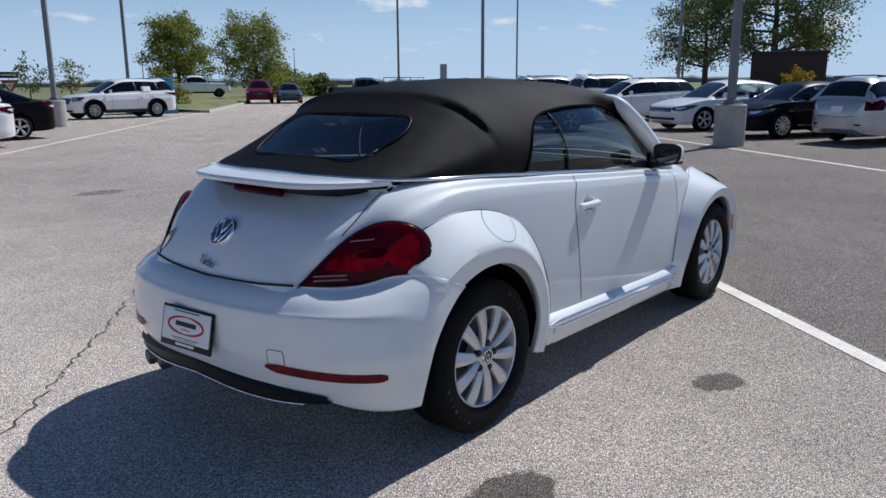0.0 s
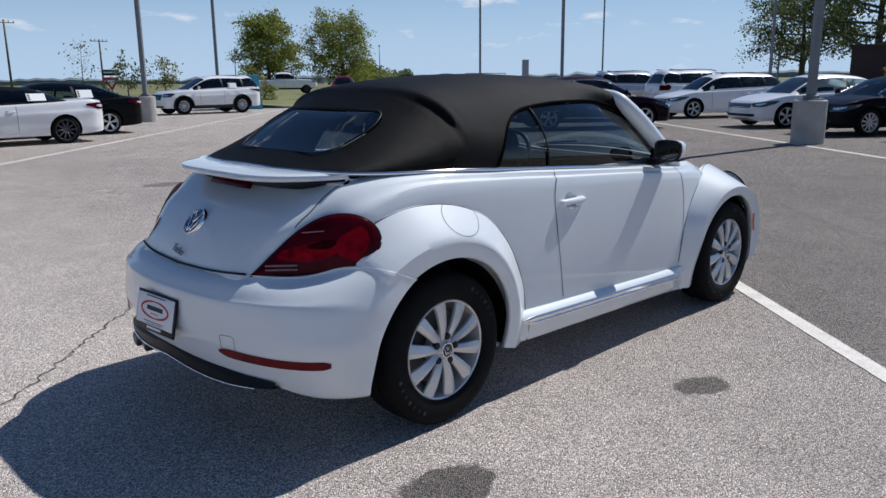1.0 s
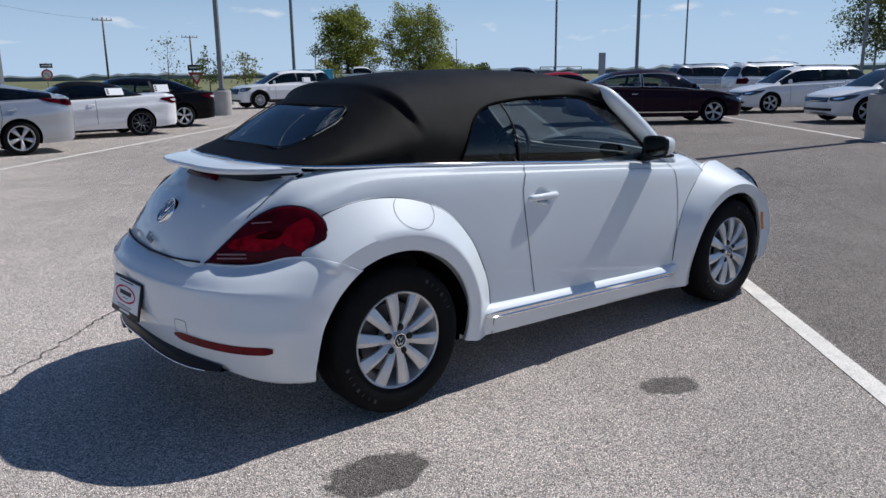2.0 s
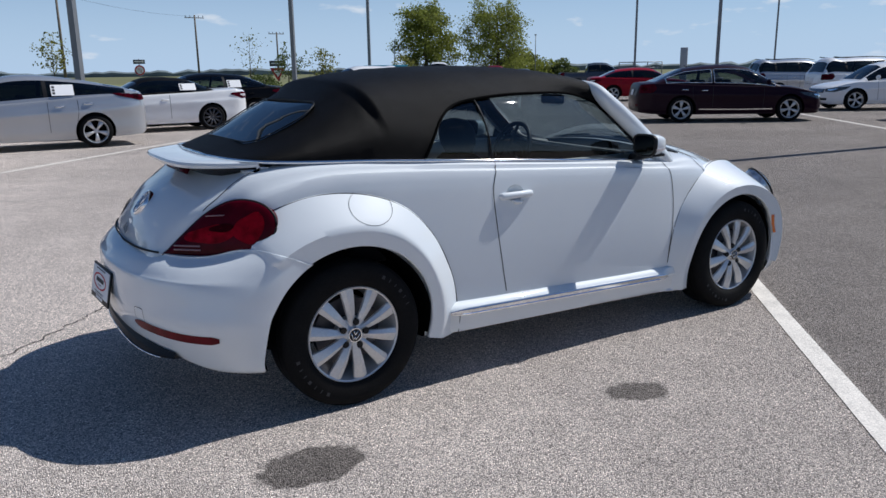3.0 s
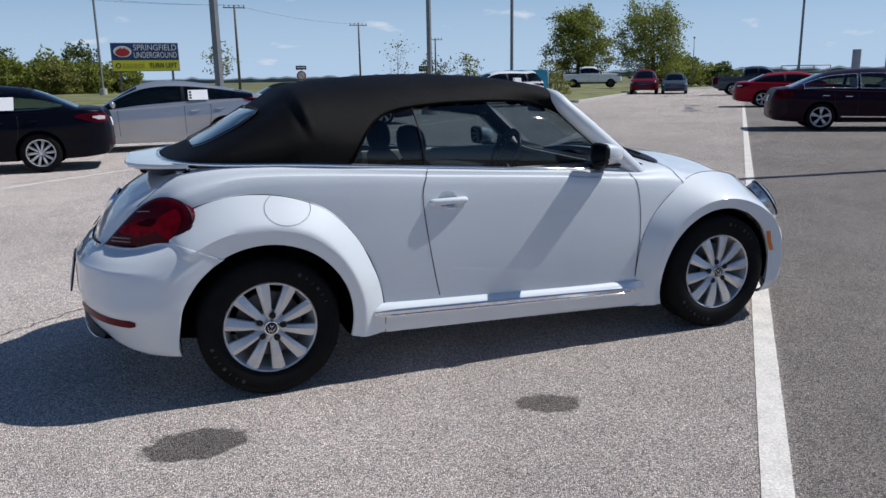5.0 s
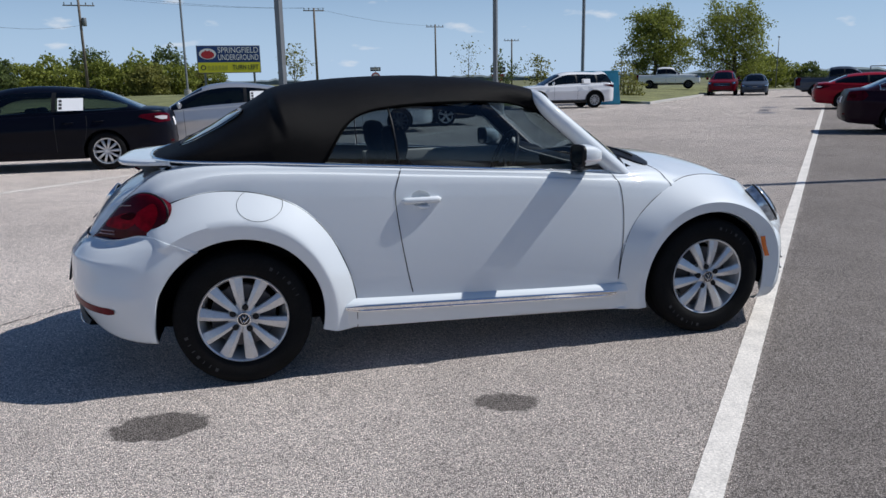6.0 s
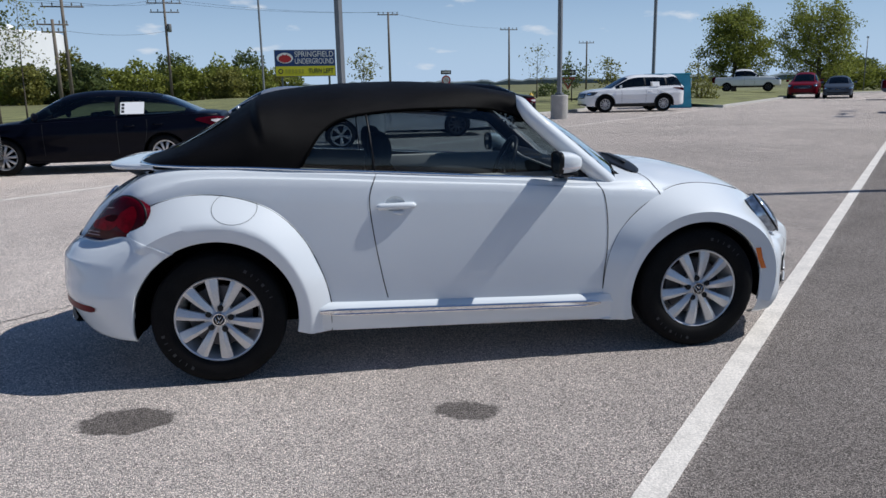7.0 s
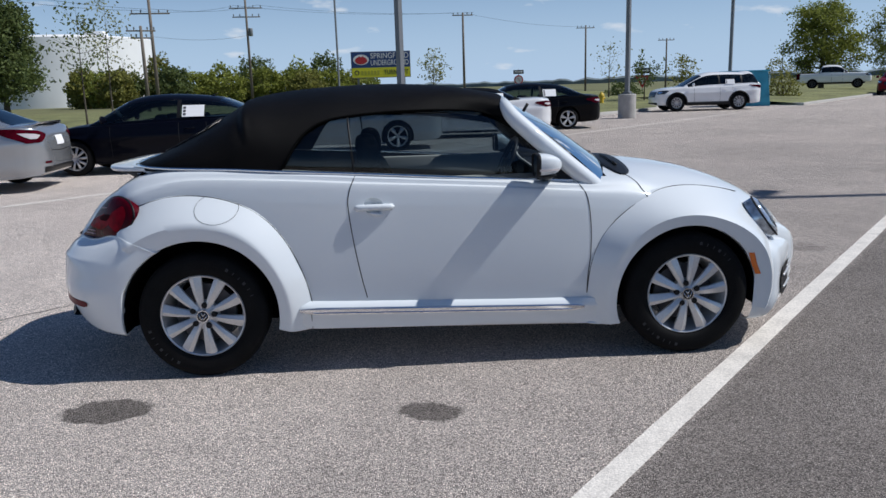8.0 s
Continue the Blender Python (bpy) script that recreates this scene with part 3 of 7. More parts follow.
def opening_frac(x):
    w, zb, zc, p = spline(TOP, x)
    return (spline(OPENING, x)[0] - zb) / (zc - zb)


def soft_top_mesh():
    bm, rings = bmesh.new(), []
    xs = [-1.68 + 0.56 * k / 36 for k in range(36)] + [-1.12 + 0.16 * k / 32 for k in range(32)] + [-0.96 + 0.125 * k / 8 for k in range(8)] + [-0.835 + 0.27 * k / 30 for k in range(30)] + [-0.565 + 0.905 * k / 40 for k in range(41)]
    for x in xs:
        p = spline(TOP, x)[3]
        f0 = opening_frac(x) if x > -0.835 else 0.0
        a0 = math.asin(min(1, f0 ** (p / 2)))
        half = []
        for k in range(29):
            a = a0 + (math.pi / 2 - a0) * (1 - (1 - k / 28) ** 1.25)
            f = math.sin(a) ** (2 / p)
            y, z = top_point(x, f)
            # towards the windscreen header the section grows flat on top, with tight shoulders
            square = max(0.0, min(1.0, (x + 0.35) / 0.65))
            if square > 0:
                g = max(0.0, (f - f0) / (1 - f0))
                y += (top_point(x, f0)[0] * (1 - g**4) ** 0.25 - y) * square * square * (3 - 2 * square)
            # cloth pulled over a bow: a hollow behind it, deepest at the shoulder
            d = -1.065 + 0.10 * (1 - f) - x
            rise, lo, hi = (max(0.0, min(1.0, q)) for q in ((d + 0.012) / 0.045, (f - 0.22) / 0.50, (1.0 - f) / 0.10))
            hollow = 0.034 * rise * rise * (3 - 2 * rise) * math.exp(-max(d, 0.0) / 0.26) * lo * lo * (3 - 2 * lo) * (0.22 + 0.78 * hi)
            crease = 0.0022 * noise.noise(Vector((x * 7 + 3 * z, y * 5, z * 9))) + 0.0012 * noise.noise(Vector((x * 20, y * 16, z * 22)))
            hollow += crease * min(1.0, f / 0.15) * min(1.0, (y / 0.1))
            half.append((y - 0.8 * hollow, z - 0.6 * hollow))
        rings.append([(x, -y, z) for y, z in half] + [(x, y, z) for y, z in reversed(half[:-1])])
    loft(bm, rings, False)
    tidy(bm)
    if sum(f.normal.z for f in bm.faces) < 0:
        bmesh.ops.reverse_faces(bm, faces=bm.faces[:])
    bmesh.ops.solidify(bm, geom=bm.faces[:], thickness=0.014)
    return bm


def rounded_outline(corners, radius, steps=6):
    """A polygon with rounded corners, in two dimensions."""
    n, res = len(corners), []
    for i in range(n):
        p, a, b = Vector(corners[i]), Vector(corners[i - 1]), Vector(corners[(i + 1) % n])
        r = radius[i] if isinstance(radius, (list, tuple)) else radius
        s, e = p + (a - p).normalized() * r, p + (b - p).normalized() * r
        for k in range(steps + 1):
            t = k / steps
            res.append(s * (1 - t) ** 2 + p * 2 * t * (1 - t) + e * t * t)
    return res


REAR_WINDOW = rounded_outline([(-1.53, -0.35), (-1.53, 0.35), (-1.29, 0.42), (-1.205, 0.37), (-1.205, -0.37), (-1.29, -0.42)], [0.10, 0.10, 0.05, 0.04, 0.04, 0.05])


def fan_patch(outline, height, lift, rings=5):
    """A patch over an outline in plan, laid at height(x, y) + lift."""
    bm = bmesh.new()
    c = sum(outline, Vector((0, 0))) / len(outline)
    rows = []
    for k in range(rings, 0, -1):
        rows.append([bm.verts.new((c.x + (p.x - c.x) * k / rings, c.y + (p.y - c.y) * k / rings, height(c.x + (p.x - c.x) * k / rings, c.y + (p.y - c.y) * k / rings) + lift)) for p in outline])
    mid = bm.verts.new((c.x, c.y, height(c.x, c.y) + lift))
    n = len(outline)
    for a, b in zip(rows, rows[1:]):
        for i in range(n):
            bm.faces.new((a[i], a[(i + 1) % n], b[(i + 1) % n], b[i]))
    for i in range(n):
        bm.faces.new((rows[-1][i], rows[-1][(i + 1) % n], mid))
    bmesh.ops.recalc_face_normals(bm, faces=bm.faces)
    if sum(f.normal.z for f in bm.faces) < 0:
        bmesh.ops.reverse_faces(bm, faces=bm.faces[:])
    return bm


def side_glass_bm(x0, x1, shift0=0.0, inset=0.012):
    """The pane between the belt and the opening's edge; shift0 slants its rear edge."""
    bm, rings = bmesh.new(), []
    for i in range(25):
        ring = []
        for k in range(9):
            u = k / 8
            x = x0 + shift0 * u + (x1 - x0 - shift0 * u) * i / 24
            f = -0.03 + (opening_frac(x) + 0.05) * u
            w, zb, zc, p = spline(TOP, x)
            y, z = top_point(x, f)
            z = zb + (zc - zb) * f
            ring.append((x, -(y - inset), z))
        rings.append(ring)
    loft(bm, rings, False)
    bmesh.ops.recalc_face_normals(bm, faces=bm.faces)
    return bm


def lens_bm(center, along, up, outline, bulge, rim=0.03, wrap=0.0):
    """A domed lens over an outline given in its own plane."""
    bm = bmesh.new()
    u = Vector(along).normalized()
    v = (Vector(up) - u * Vector(up).dot(u)).normalized()
    n = u.cross(v)
    if n.dot(Vector(center)) < 0:
        n = -n
    c = Vector(center)
    rows = [[c + u * p.x + v * p.y - n * (rim + wrap * max(0.0, p.x - 0.04) ** 2) for p in outline]]
    for k in range(7):
        s = math.cos(k / 7 * math.pi / 2)
        rows.append([c + u * p.x * s + v * p.y * s + n * (bulge * math.sin(k / 7 * math.pi / 2) - wrap * max(0.0, p.x * s - 0.04) ** 2) for p in outline])
    loft(bm, rows, True)
    bm.verts.ensure_lookup_table()
    last = bm.verts[-len(outline):]
    bm.faces.new(last)
    bmesh.ops.recalc_face_normals(bm, faces=bm.faces)
    return bm


def wheel_parts(parent, radius, width, rim_r, spokes, mat_rim, hub_mark=True):
    """A wheel standing in the xz plane, its outer face along -y, under a parent part."""
    hw = width / 2
    bm = bmesh.new()
    prof = [(rim_r - 0.012, hw * 0.80), (rim_r - 0.002, -hw * 0.80), (rim_r + 0.012, -hw * 0.96), (rim_r + 0.035, -hw * 1.02), (radius * 0.86, -hw * 1.03), (radius * 0.94, -hw * 0.97), (radius * 0.985, -hw * 0.82),
            (radius, -hw * 0.62), (radius, -hw * 0.30), (radius - 0.008, -hw * 0.28), (radius - 0.008, -hw * 0.22), (radius, -hw * 0.20), (radius, hw * 0.20), (radius - 0.008, hw * 0.22), (radius - 0.008, hw * 0.28), (radius, hw * 0.30), (radius, hw * 0.62),
            (radius * 0.985, hw * 0.82), (radius * 0.94, hw * 0.97), (radius * 0.86, hw * 1.03), (rim_r + 0.02, hw * 0.98)]
    revolve(bm, prof, "y", 64, True)
    part("tyre", bm, RUBBER, parent)
    bm = bmesh.new()
    face = -hw * 0.80
    revolve(bm, [(rim_r + 0.004, face - 0.008), (rim_r, face - 0.012), (rim_r - 0.006, face - 0.008), (rim_r - 0.010, face + 0.012), (rim_r - 0.022, face + 0.04), (rim_r - 0.035, hw * 0.8), (rim_r - 0.012, hw * 0.82)], "y", 64)
    part("rim", bm, mat_rim, parent)
    bm = bmesh.new()
    revolve(bm, [(0.0, face + 0.062), (0.10, face + 0.062), (0.155, face + 0.066), (0.158, face + 0.09), (0.02, face + 0.10)], "y", 32)
    part("brake_disc", bm, DARK_ALLOY, parent, "dark brake disc behind the spokes")
    return face


def spoke_mesh(rim_r, face, wide, narrow):
    """One bladed spoke along +z, dished in the middle."""
    bm, rings = bmesh.new(), []
    for k in range(9):
        t = k / 8
        r = 0.035 + (rim_r - 0.006 - 0.035) * t
        w = (narrow + (wide - narrow) * t**0.8) / 2
        y = face + 0.004 - 0.010 * math.sin(t * math.pi) - 0.006 * t
        rings.append([(-w, y + 0.012, r), (-w * 0.92, y, r), (-w * 0.25, y - 0.008, r), (w * 0.35, y - 0.003, r), (w * 0.92, y + 0.004, r), (w, y + 0.014, r), (0, y + 0.030, r)])
    loft(bm, rings, True, True)
    return finish("spoke", tidy(bm), ALLOY, 28)


def hero_car():
    car = thing("convertible_car", "white two-door convertible, black cloth roof up, parked over a line", "car")

    # body shell with wheel wells and cabin cut out
    tub = bmesh.new()
    loft(tub, [[(x, y, z) for y, z in ((-w, z0), (w, z0), (w + 0.03, z1), (-w - 0.03, z1))] for x, w, z0, z1 in ((-1.42, 0.50, 0.80, 1.3), (-0.95, 0.60, 0.55, 1.3), (-0.6, 0.64, 0.36, 1.3), (0.55, 0.64, 0.36, 1.3), (0.88, 0.60, 0.60, 1.3))], True, True)
    cutters = [finish("cutter", tidy(tub), SEAT)]
    for hx, r in ((-HUB_X, 0.408), (HUB_X, 0.385)):
        for s in (-1, 1):
            cutters.append(cylinder_y(hx, ARCH_Z, r, min(s * 0.50, s * 1.2), max(s * 0.50, s * 1.2), LINER))
    for s in (-1, 1):
        bm = bmesh.new()
        bmesh.ops.create_uvsphere(bm, u_segments=28, v_segments=16, radius=1.0)
        bmesh.ops.transform(bm, matrix=pose(-0.372, s * 0.797, 0.864) @ Matrix.Diagonal((0.055, 0.034, 0.043, 1)), verts=bm.verts)
        cutters.append(finish("cutter", bm, PAINT))
    shell = carve(hull_mesh(), cutters)
    body = new("body", shell)
    body.parent = car
    tagged(body, "white painted body shell")
    trees = [BVHTree.FromObject(body, bpy.context.evaluated_depsgraph_get())]

    def skin(name, bm, mat, parent=car, label="", angle=40):
        ob = part(name, bm, mat, parent, label, angle)
        return ob

    fenders = {}
    seam = [(q[2][0], q[2][2] - 0.024) for q in reversed(REAR_STATIONS[:4])]
    for name, hx, knots in (("rear_fender", -HUB_X, REAR_FENDER), ("front_fender", HUB_X, FRONT_FENDER)):
        for s in (1, -1):
            bm = fender_bm(hx, knots)
            if hx < 0:
                # the bumper takes over below the seam
                below = [f for f in bm.faces if f.calc_center_median().x < -1.39 and f.calc_center_median().z < spline(seam, min(max(f.calc_center_median().x, -1.705), -1.432))[0]]
                bmesh.ops.delete(bm, geom=below, context="FACES")
            ob = skin(name, bm if s == 1 else flipped(bm), PAINT)
            if s == 1:
                fenders[name] = ob
    rear_bumper = skin("rear_bumper", rear_bumper_bm(), PAINT)
    front_bumper = skin("front_bumper", bumper_bm(FRONT_PLAN, FRONT_ROWS), PAINT)

    for hx, r in ((-HUB_X, 0.402), (HUB_X, 0.379)):
        for s in (1, -1):
            bm = bmesh.new()
            rings = []
            for k in range(45):
                a = radians(-10 + 200 * k / 44)
                rings.append([(hx + r * math.cos(a), -y, ARCH_Z + r * math.sin(a)) for y in (0.48, 0.66, 0.815 if hx < 0 else 0.795)])
            loft(bm, rings, False)
            skin("wheel_liner", bm if s == 1 else flipped(bm), LINER, car, "black wheel arch liner")
    bm = bmesh.new()
    box(bm, (-1.66, -0.56, 0.235), (1.70, 0.56, 0.36), 0.04)
    skin("underbody", bm, LINER, car, "dark underbody")

    # sills with a bright strip
    for s in (1, -1):
        bm, rings = bmesh.new(), []
        for k in range(31):
            x = -0.86 + 1.66 * k / 30
            e = max(0.0, (abs(k - 15) - 12) / 3)
            out = 0.824 - 0.02 * e - 0.012 * (x - 0.0)
            lift = -0.034 * (x + 0.86)
            foot = 0.012 + 0.006 * (x + 0.86)
            rings.append([(x, -y, z + lift) for y, z in ((0.70, 0.215 + foot), (0.775, 0.212 + foot), (out - 0.030, 0.220 + foot), (out - 0.018, 0.245 + foot), (out - 0.012, 0.318), (out - 0.002, 0.330), (out + 0.002, 0.343), (out - 0.004, 0.358), (0.794, 0.378), (0.74, 0.392))])
        loft(bm, rings, False)
        bmesh.ops.recalc_face_normals(bm, faces=bm.faces)
        sill = skin("sill", bm if s == 1 else flipped(bm), PAINT)
        bm = bmesh.new()
        rings = []
        for k in range(33):
            x = -0.775 + 1.495 * k / 32
            e = max(0.0, (abs(k - 16) - 14.5) / 1.5)
            y, z, h = 0.829 - 0.012 * x - 0.012 * e, 0.337 - 0.034 * (x + 0.86), 0.017 * (1 - 0.6 * e)
            rings.append([(x, -(y + o), z + h * q) for o, q in ((-0.010, 1.1), (0.001, 1.0), (0.004, 0.72), (0.0, 0.45), (0.0, -0.35), (0.005, -0.62), (0.003, -1.0), (-0.012, -1.15))])
        loft(bm, rings, True, True)
        part("bright_strip", tidy(bm) if s == 1 else flipped(tidy(bm)), CHROME, sill, "chrome strip along the sill", 25)
        bm = bmesh.new()
        tube(bm, [(-0.717, -0.800, 0.226), (-0.717, -0.808, 0.25), (-0.717, -0.820, 0.315)], 0.002, 5)
        part("panel_gap", bm if s == 1 else flipped(bm), GAP, sill)

    # cloth roof
    bm = soft_top_mesh()
    roof_mesh = finish("soft_top", bm, CANVAS, 60)
    prism = bmesh.new()
    n = Vector((-0.5, 0, 0.866))
    loft(prism, [[(p.x + n.x * h, p.y, top_height(p.x, p.y) + n.z * h) for p in REAR_WINDOW] for h in (-0.10, 0.10)], True, True)
    roof_mesh = carve(roof_mesh, [finish("cutter", tidy(prism), BLACK)])
    roof = new("soft_top", roof_mesh)
    roof.parent = car
    tagged(roof, "black canvas folding roof, closed")
    part("rear_window", fan_patch(REAR_WINDOW, top_height, -0.004), REAR_GLASS, roof, "dark rear window set in the cloth")
    bm = bmesh.new()
    ring = [(p.x, p.y, top_height(p.x, p.y) + 0.002) for p in REAR_WINDOW]
    tube(bm, ring + ring[:1], 0.0035, 6)
    part("window_seal", bm, BLACK, roof)
    # bright belt line round the roof's foot
    bm = bmesh.new()
    pts = [(x, -(spline(TOP, x)[0] + 0.008), spline(TOP, x)[1] + 0.002) for x in (-1.68 + 2.38 * k / 70 for k in range(71))]
    pts = [(p[0], -p[1], p[2]) for p in reversed(pts)] + [(-1.687, 0.1, 1.09), (-1.687, -0.1, 1.09)] + pts
    pts = pts[::-1]
    tube(bm, pts, 0.008, 6)
    skin("belt_moulding", bm, CHROME, car, "thin chrome moulding along the belt line")

    # side glass, pillars
    for s in (1, -1):
        for name, x0, x1, sh in (("door_glass", -0.455, 0.71, -0.03), ("quarter_glass", -0.828, -0.475, 0.0)):
            bm = side_glass_bm(x0, x1, sh)
            ob = part(name, bm if s == 1 else flipped(bm), GLASS, car, "tinted side window glass")
            ob.visible_shadow = False
        bm = bmesh.new()
        path = []
        for k in range(9):
            u = k / 8
            x = -0.462 - 0.028 * u
            y, z = top_point(x, opening_frac(x) * u)
            path.append((x, -(y - 0.004), z))
        tube(bm, path, [0.005] * 9, 6)
        part("window_divider", bm if s == 1 else flipped(bm), BLACK, car)
        bm = bmesh.new()
        path = [(x, -(top_point(x, opening_frac(x))[0] + 0.001), spline(OPENING, x)[0]) for x in (-0.83 + 1.54 * k / 60 for k in range(61))]
        tube(bm, path, 0.007, 6)
        part("window_seal", bm if s == 1 else flipped(bm), LINER, car)

    # windscreen frame: two pillars and a header in one bow, painted
    bow = [(0.855, -0.655, 0.858), (0.777, -0.678, 0.928), (0.705, -0.683, 0.987), (0.587, -0.670, 1.088), (0.459, -0.642, 1.200), (0.381, -0.606, 1.276), (0.356, -0.572, 1.318), (0.347, -0.515, 1.345), (0.347, -0.38, 1.362), (0.358, 0.0, 1.374)]
    bow = chain(bow + [(x, -y, z) for x, y, z in reversed(bow[:-1])], 4)
    bm = bmesh.new()
    m = len(bow)
    tube(bm, bow, [0.026 + 0.024 * math.cos(math.pi * min(0.5, max(0.0, min(k, m - 1 - k) / (m - 1) - 0.18) / 0.5)) for k in range(m)], 14, 0.92, (0.7, 0, 0.7))
    skin("windscreen_frame", bm, PAINT, car, "white windscreen frame")
    for s in (1, -1):
        bm = bmesh.new()
        inner = [(p.x, p.y * 0.935, p.z) for p in bow[3:m // 2 - 12]]
        tube(bm, inner, 0.040, 10)
        skin("pillar_trim", bm if s == 1 else flipped(bm), LINER, car, "dark inner pillar trim")
    bm, rings = bmesh.new(), []
    for i in range(21):
        a = -1 + 2 * i / 20
        lo = Vector((1.01 - 0.165 * a * a, 0.680 * a, 0.965 - 0.040 * a * a))
        hi = Vector((0.365 - 0.014 * a * a, 0.600 * a, 1.380 - 0.055 * a * a))
        rings.append([lo.lerp(hi, k / 8) + Vector((0.35, 0, 0.6)) * 0.030 * math.sin(math.pi * k / 8) for k in range(9)])
    loft(bm, rings, False)
    ws = skin("windscreen", bm, GLASS, car, "clear curved windscreen")
    ws.visible_shadow = False
    bm, rings = bmesh.new(), []
    for i in range(33):
        a = -1 + i / 16
        y, x1 = 0.60 * a, 1.06 - 0.02 * a * a - 0.055 * a**10
        x0 = x1 - 0.15 * math.sqrt(max(0.02, 1 - a**4))
        row = []
        for k in range(6):
            x = x0 + (x1 - x0) * k / 5
            hit = trees[0].ray_cast(Vector((x, y, 3)), Vector((0, 0, -1)))[0]
            row.append((x, y, (hit.z if hit is not None else 0.95) + 0.006))
        rings.append([(row[0][0], y, row[0][2] - 0.03)] + row + [(x1, y, row[5][2] - 0.03)])
    loft(bm, rings, False)
    skin("cowl", bm, BLACK, car, "black plastic cowl at the foot of the windscreen")
    for y0 in (-0.55, 0.05):
        bm = bmesh.new()
        rest = []
        for k in range(5):
            x, y = 0.985, y0 + 0.12 + 0.09 * k
            hit = trees[0].ray_cast(Vector((x, y, 3)), Vector((0, 0, -1)))[0]
            rest.append((x, y, (hit.z if hit is not None else 0.95) + 0.014))
        tube(bm, rest, 0.006, 6)
        skin("wiper", bm, BLACK, car)

    # spoiler on the boot lid
    bm, rings = bmesh.new(), []
    for i in range(41):
        a = -1 + 2 * i / 40
        b = abs(a)
        y = 0.575 * a
        xt = -1.85 + 0.285 * b**4.5
        xf = -1.67 + 0.105 * b**3
        zt = 1.074
        th = 0.021 * (1 - 0.35 * b**4)
        rings.append([(xf, y, 1.082), (xf - 0.04, y, 1.088 - 0.004 * b), ((xt + xf) / 2, y, 1.086 - 0.004 * b), (xt + 0.03, y, zt + 0.008), (xt + 0.006, y, zt + 0.004), (xt, y, zt - th * 0.3), (xt + 0.010, y, zt - th), (xt + 0.05, y, zt - th - 0.004), (xf - 0.03, y, 1.045), (xf, y, 1.03)])
    loft(bm, rings, True, True)
    spoiler = skin("spoiler", tidy(bm), PAINT, car, "white lip spoiler")
    bm, rings = bmesh.new(), []
    for i in range(41):
        a = -0.98 + 1.96 * i / 40
        b = abs(a)
        y, xt = 0.575 * a, -1.832 + 0.285 * b**4.5
        rings.append([(xt - 0.006, y, 1.062), (xt + 0.004, y, 1.050), (xt + 0.06, y, 1.040), (xt + 0.10, y, 1.015), (xt + 0.10, y, 1.062)])
    loft(bm, rings, True, True)
    part("underside", tidy(bm), BLACK, spoiler, "black underside strip")
    bm = bmesh.new()
    box(bm, (-0.012, -0.15, -0.016), (0.02, 0.15, 0.016), 0.006)
    bmesh.ops.transform(bm, matrix=pose(-1.765, 0.0, 1.022, 0, 30, 0), verts=bm.verts)
    skin("brake_light", bm, RED_LENS, car, "dark red high brake light under the spoiler")

    # panel gaps laid over shell, fenders and bumpers
    dg = bpy.context.evaluated_depsgraph_get()
    side = {k: BVHTree.FromObject(o, dg) for k, o in (("body", body), ("rear", fenders["rear_fender"]), ("front", fenders["front_fender"]), ("bumper", rear_bumper))}
    gaps = [("body", [(-0.46, 0, 1.012), (-0.49, 0, 0.94), (-0.50, 0, 0.86), (-0.48, 0, 0.68), (-0.45, 0, 0.50), (-0.425, 0, 0.382)]),
            ("body", [(0.70, 0, 0.935), (0.74, 0, 0.86), (0.758, 0, 0.71), (0.755, 0, 0.56), (0.742, 0, 0.45), (0.738, 0, 0.35)])]
    for s in (1, -1):
        for which, pts in gaps:
            bm = bmesh.new()
            strip(bm, side[which], pts, 0.0048)
            part("panel_gap", bm if s == 1 else flipped(bm), GAP, body)
        for which, knots, hx in (("rear_fender", REAR_FENDER, -HUB_X), ("front_fender", FRONT_FENDER, HUB_X)):
            bm = bmesh.new()
            pts = []
            a0, a1 = (-8, 118) if which == "rear_fender" else (52, 176)
            for k in range(70):
                th = a0 + (a1 - a0) * k / 69
                r1 = spline(knots, th)[0]
                lo, hi = 0.80 * r1, 1.02 * r1
                c, sn = math.cos(radians(th)), math.sin(radians(th))
                found = None
                for q in range(80):
                    r = hi - (hi - lo) * q / 79
                    p = Vector((hx + r * c, -2.0, ARCH_Z + r * sn))
                    a = side["rear" if which == "rear_fender" else "front"].ray_cast(p, Vector((0, 1, 0)))[0]
                    b = side["body"].ray_cast(p, Vector((0, 1, 0)))[0]
                    if a is not None and (b is None or a.y < b.y):
                        found = a
                        break
                if found is not None:
                    pts.append(found + Vector((0.003 * c, -0.002, 0.003 * sn)))
            for _ in range(25):
                pts = pts[:1] + [(p + q + r) / 3 for p, q, r in zip(pts, pts[1:], pts[2:])] + pts[-1:]
            if len(pts) > 3:
                tube(bm, pts, 0.0021, 5)
            part("panel_gap", bm if s == 1 else flipped(bm), GAP, body)
        bm = bmesh.new()
        strip(bm, side["rear"], [(-1.157 + 0.107 * math.cos(k * math.pi / 12), 0, 0.880 + 0.071 * math.sin(k * math.pi / 12)) for k in range(25)], 0.0020, steps=2)
        if s == 1:
            part("fuel_flap", bm, GAP, fenders["rear_fender"], "round fuel filler flap outline")
        else:
            bm.free()
    bm = bmesh.new()
    for y in (-1, 1):
        strip(bm, side["body"], [(-1.50, 0.55 * y, 0), (-1.62, 0.555 * y, 0), (-1.72, 0.553 * y, 0), (-1.80, 0.538 * y, 0)], 0.005, ray=(0, 0, -1))
    foot = chain([(x - 0.010, -y, z + 0.003) for x, y, z in [st[2] for st in REAR_STATIONS[5:]]], 8)
    foot = [p for p in foot if abs(p.y) < 0.475]
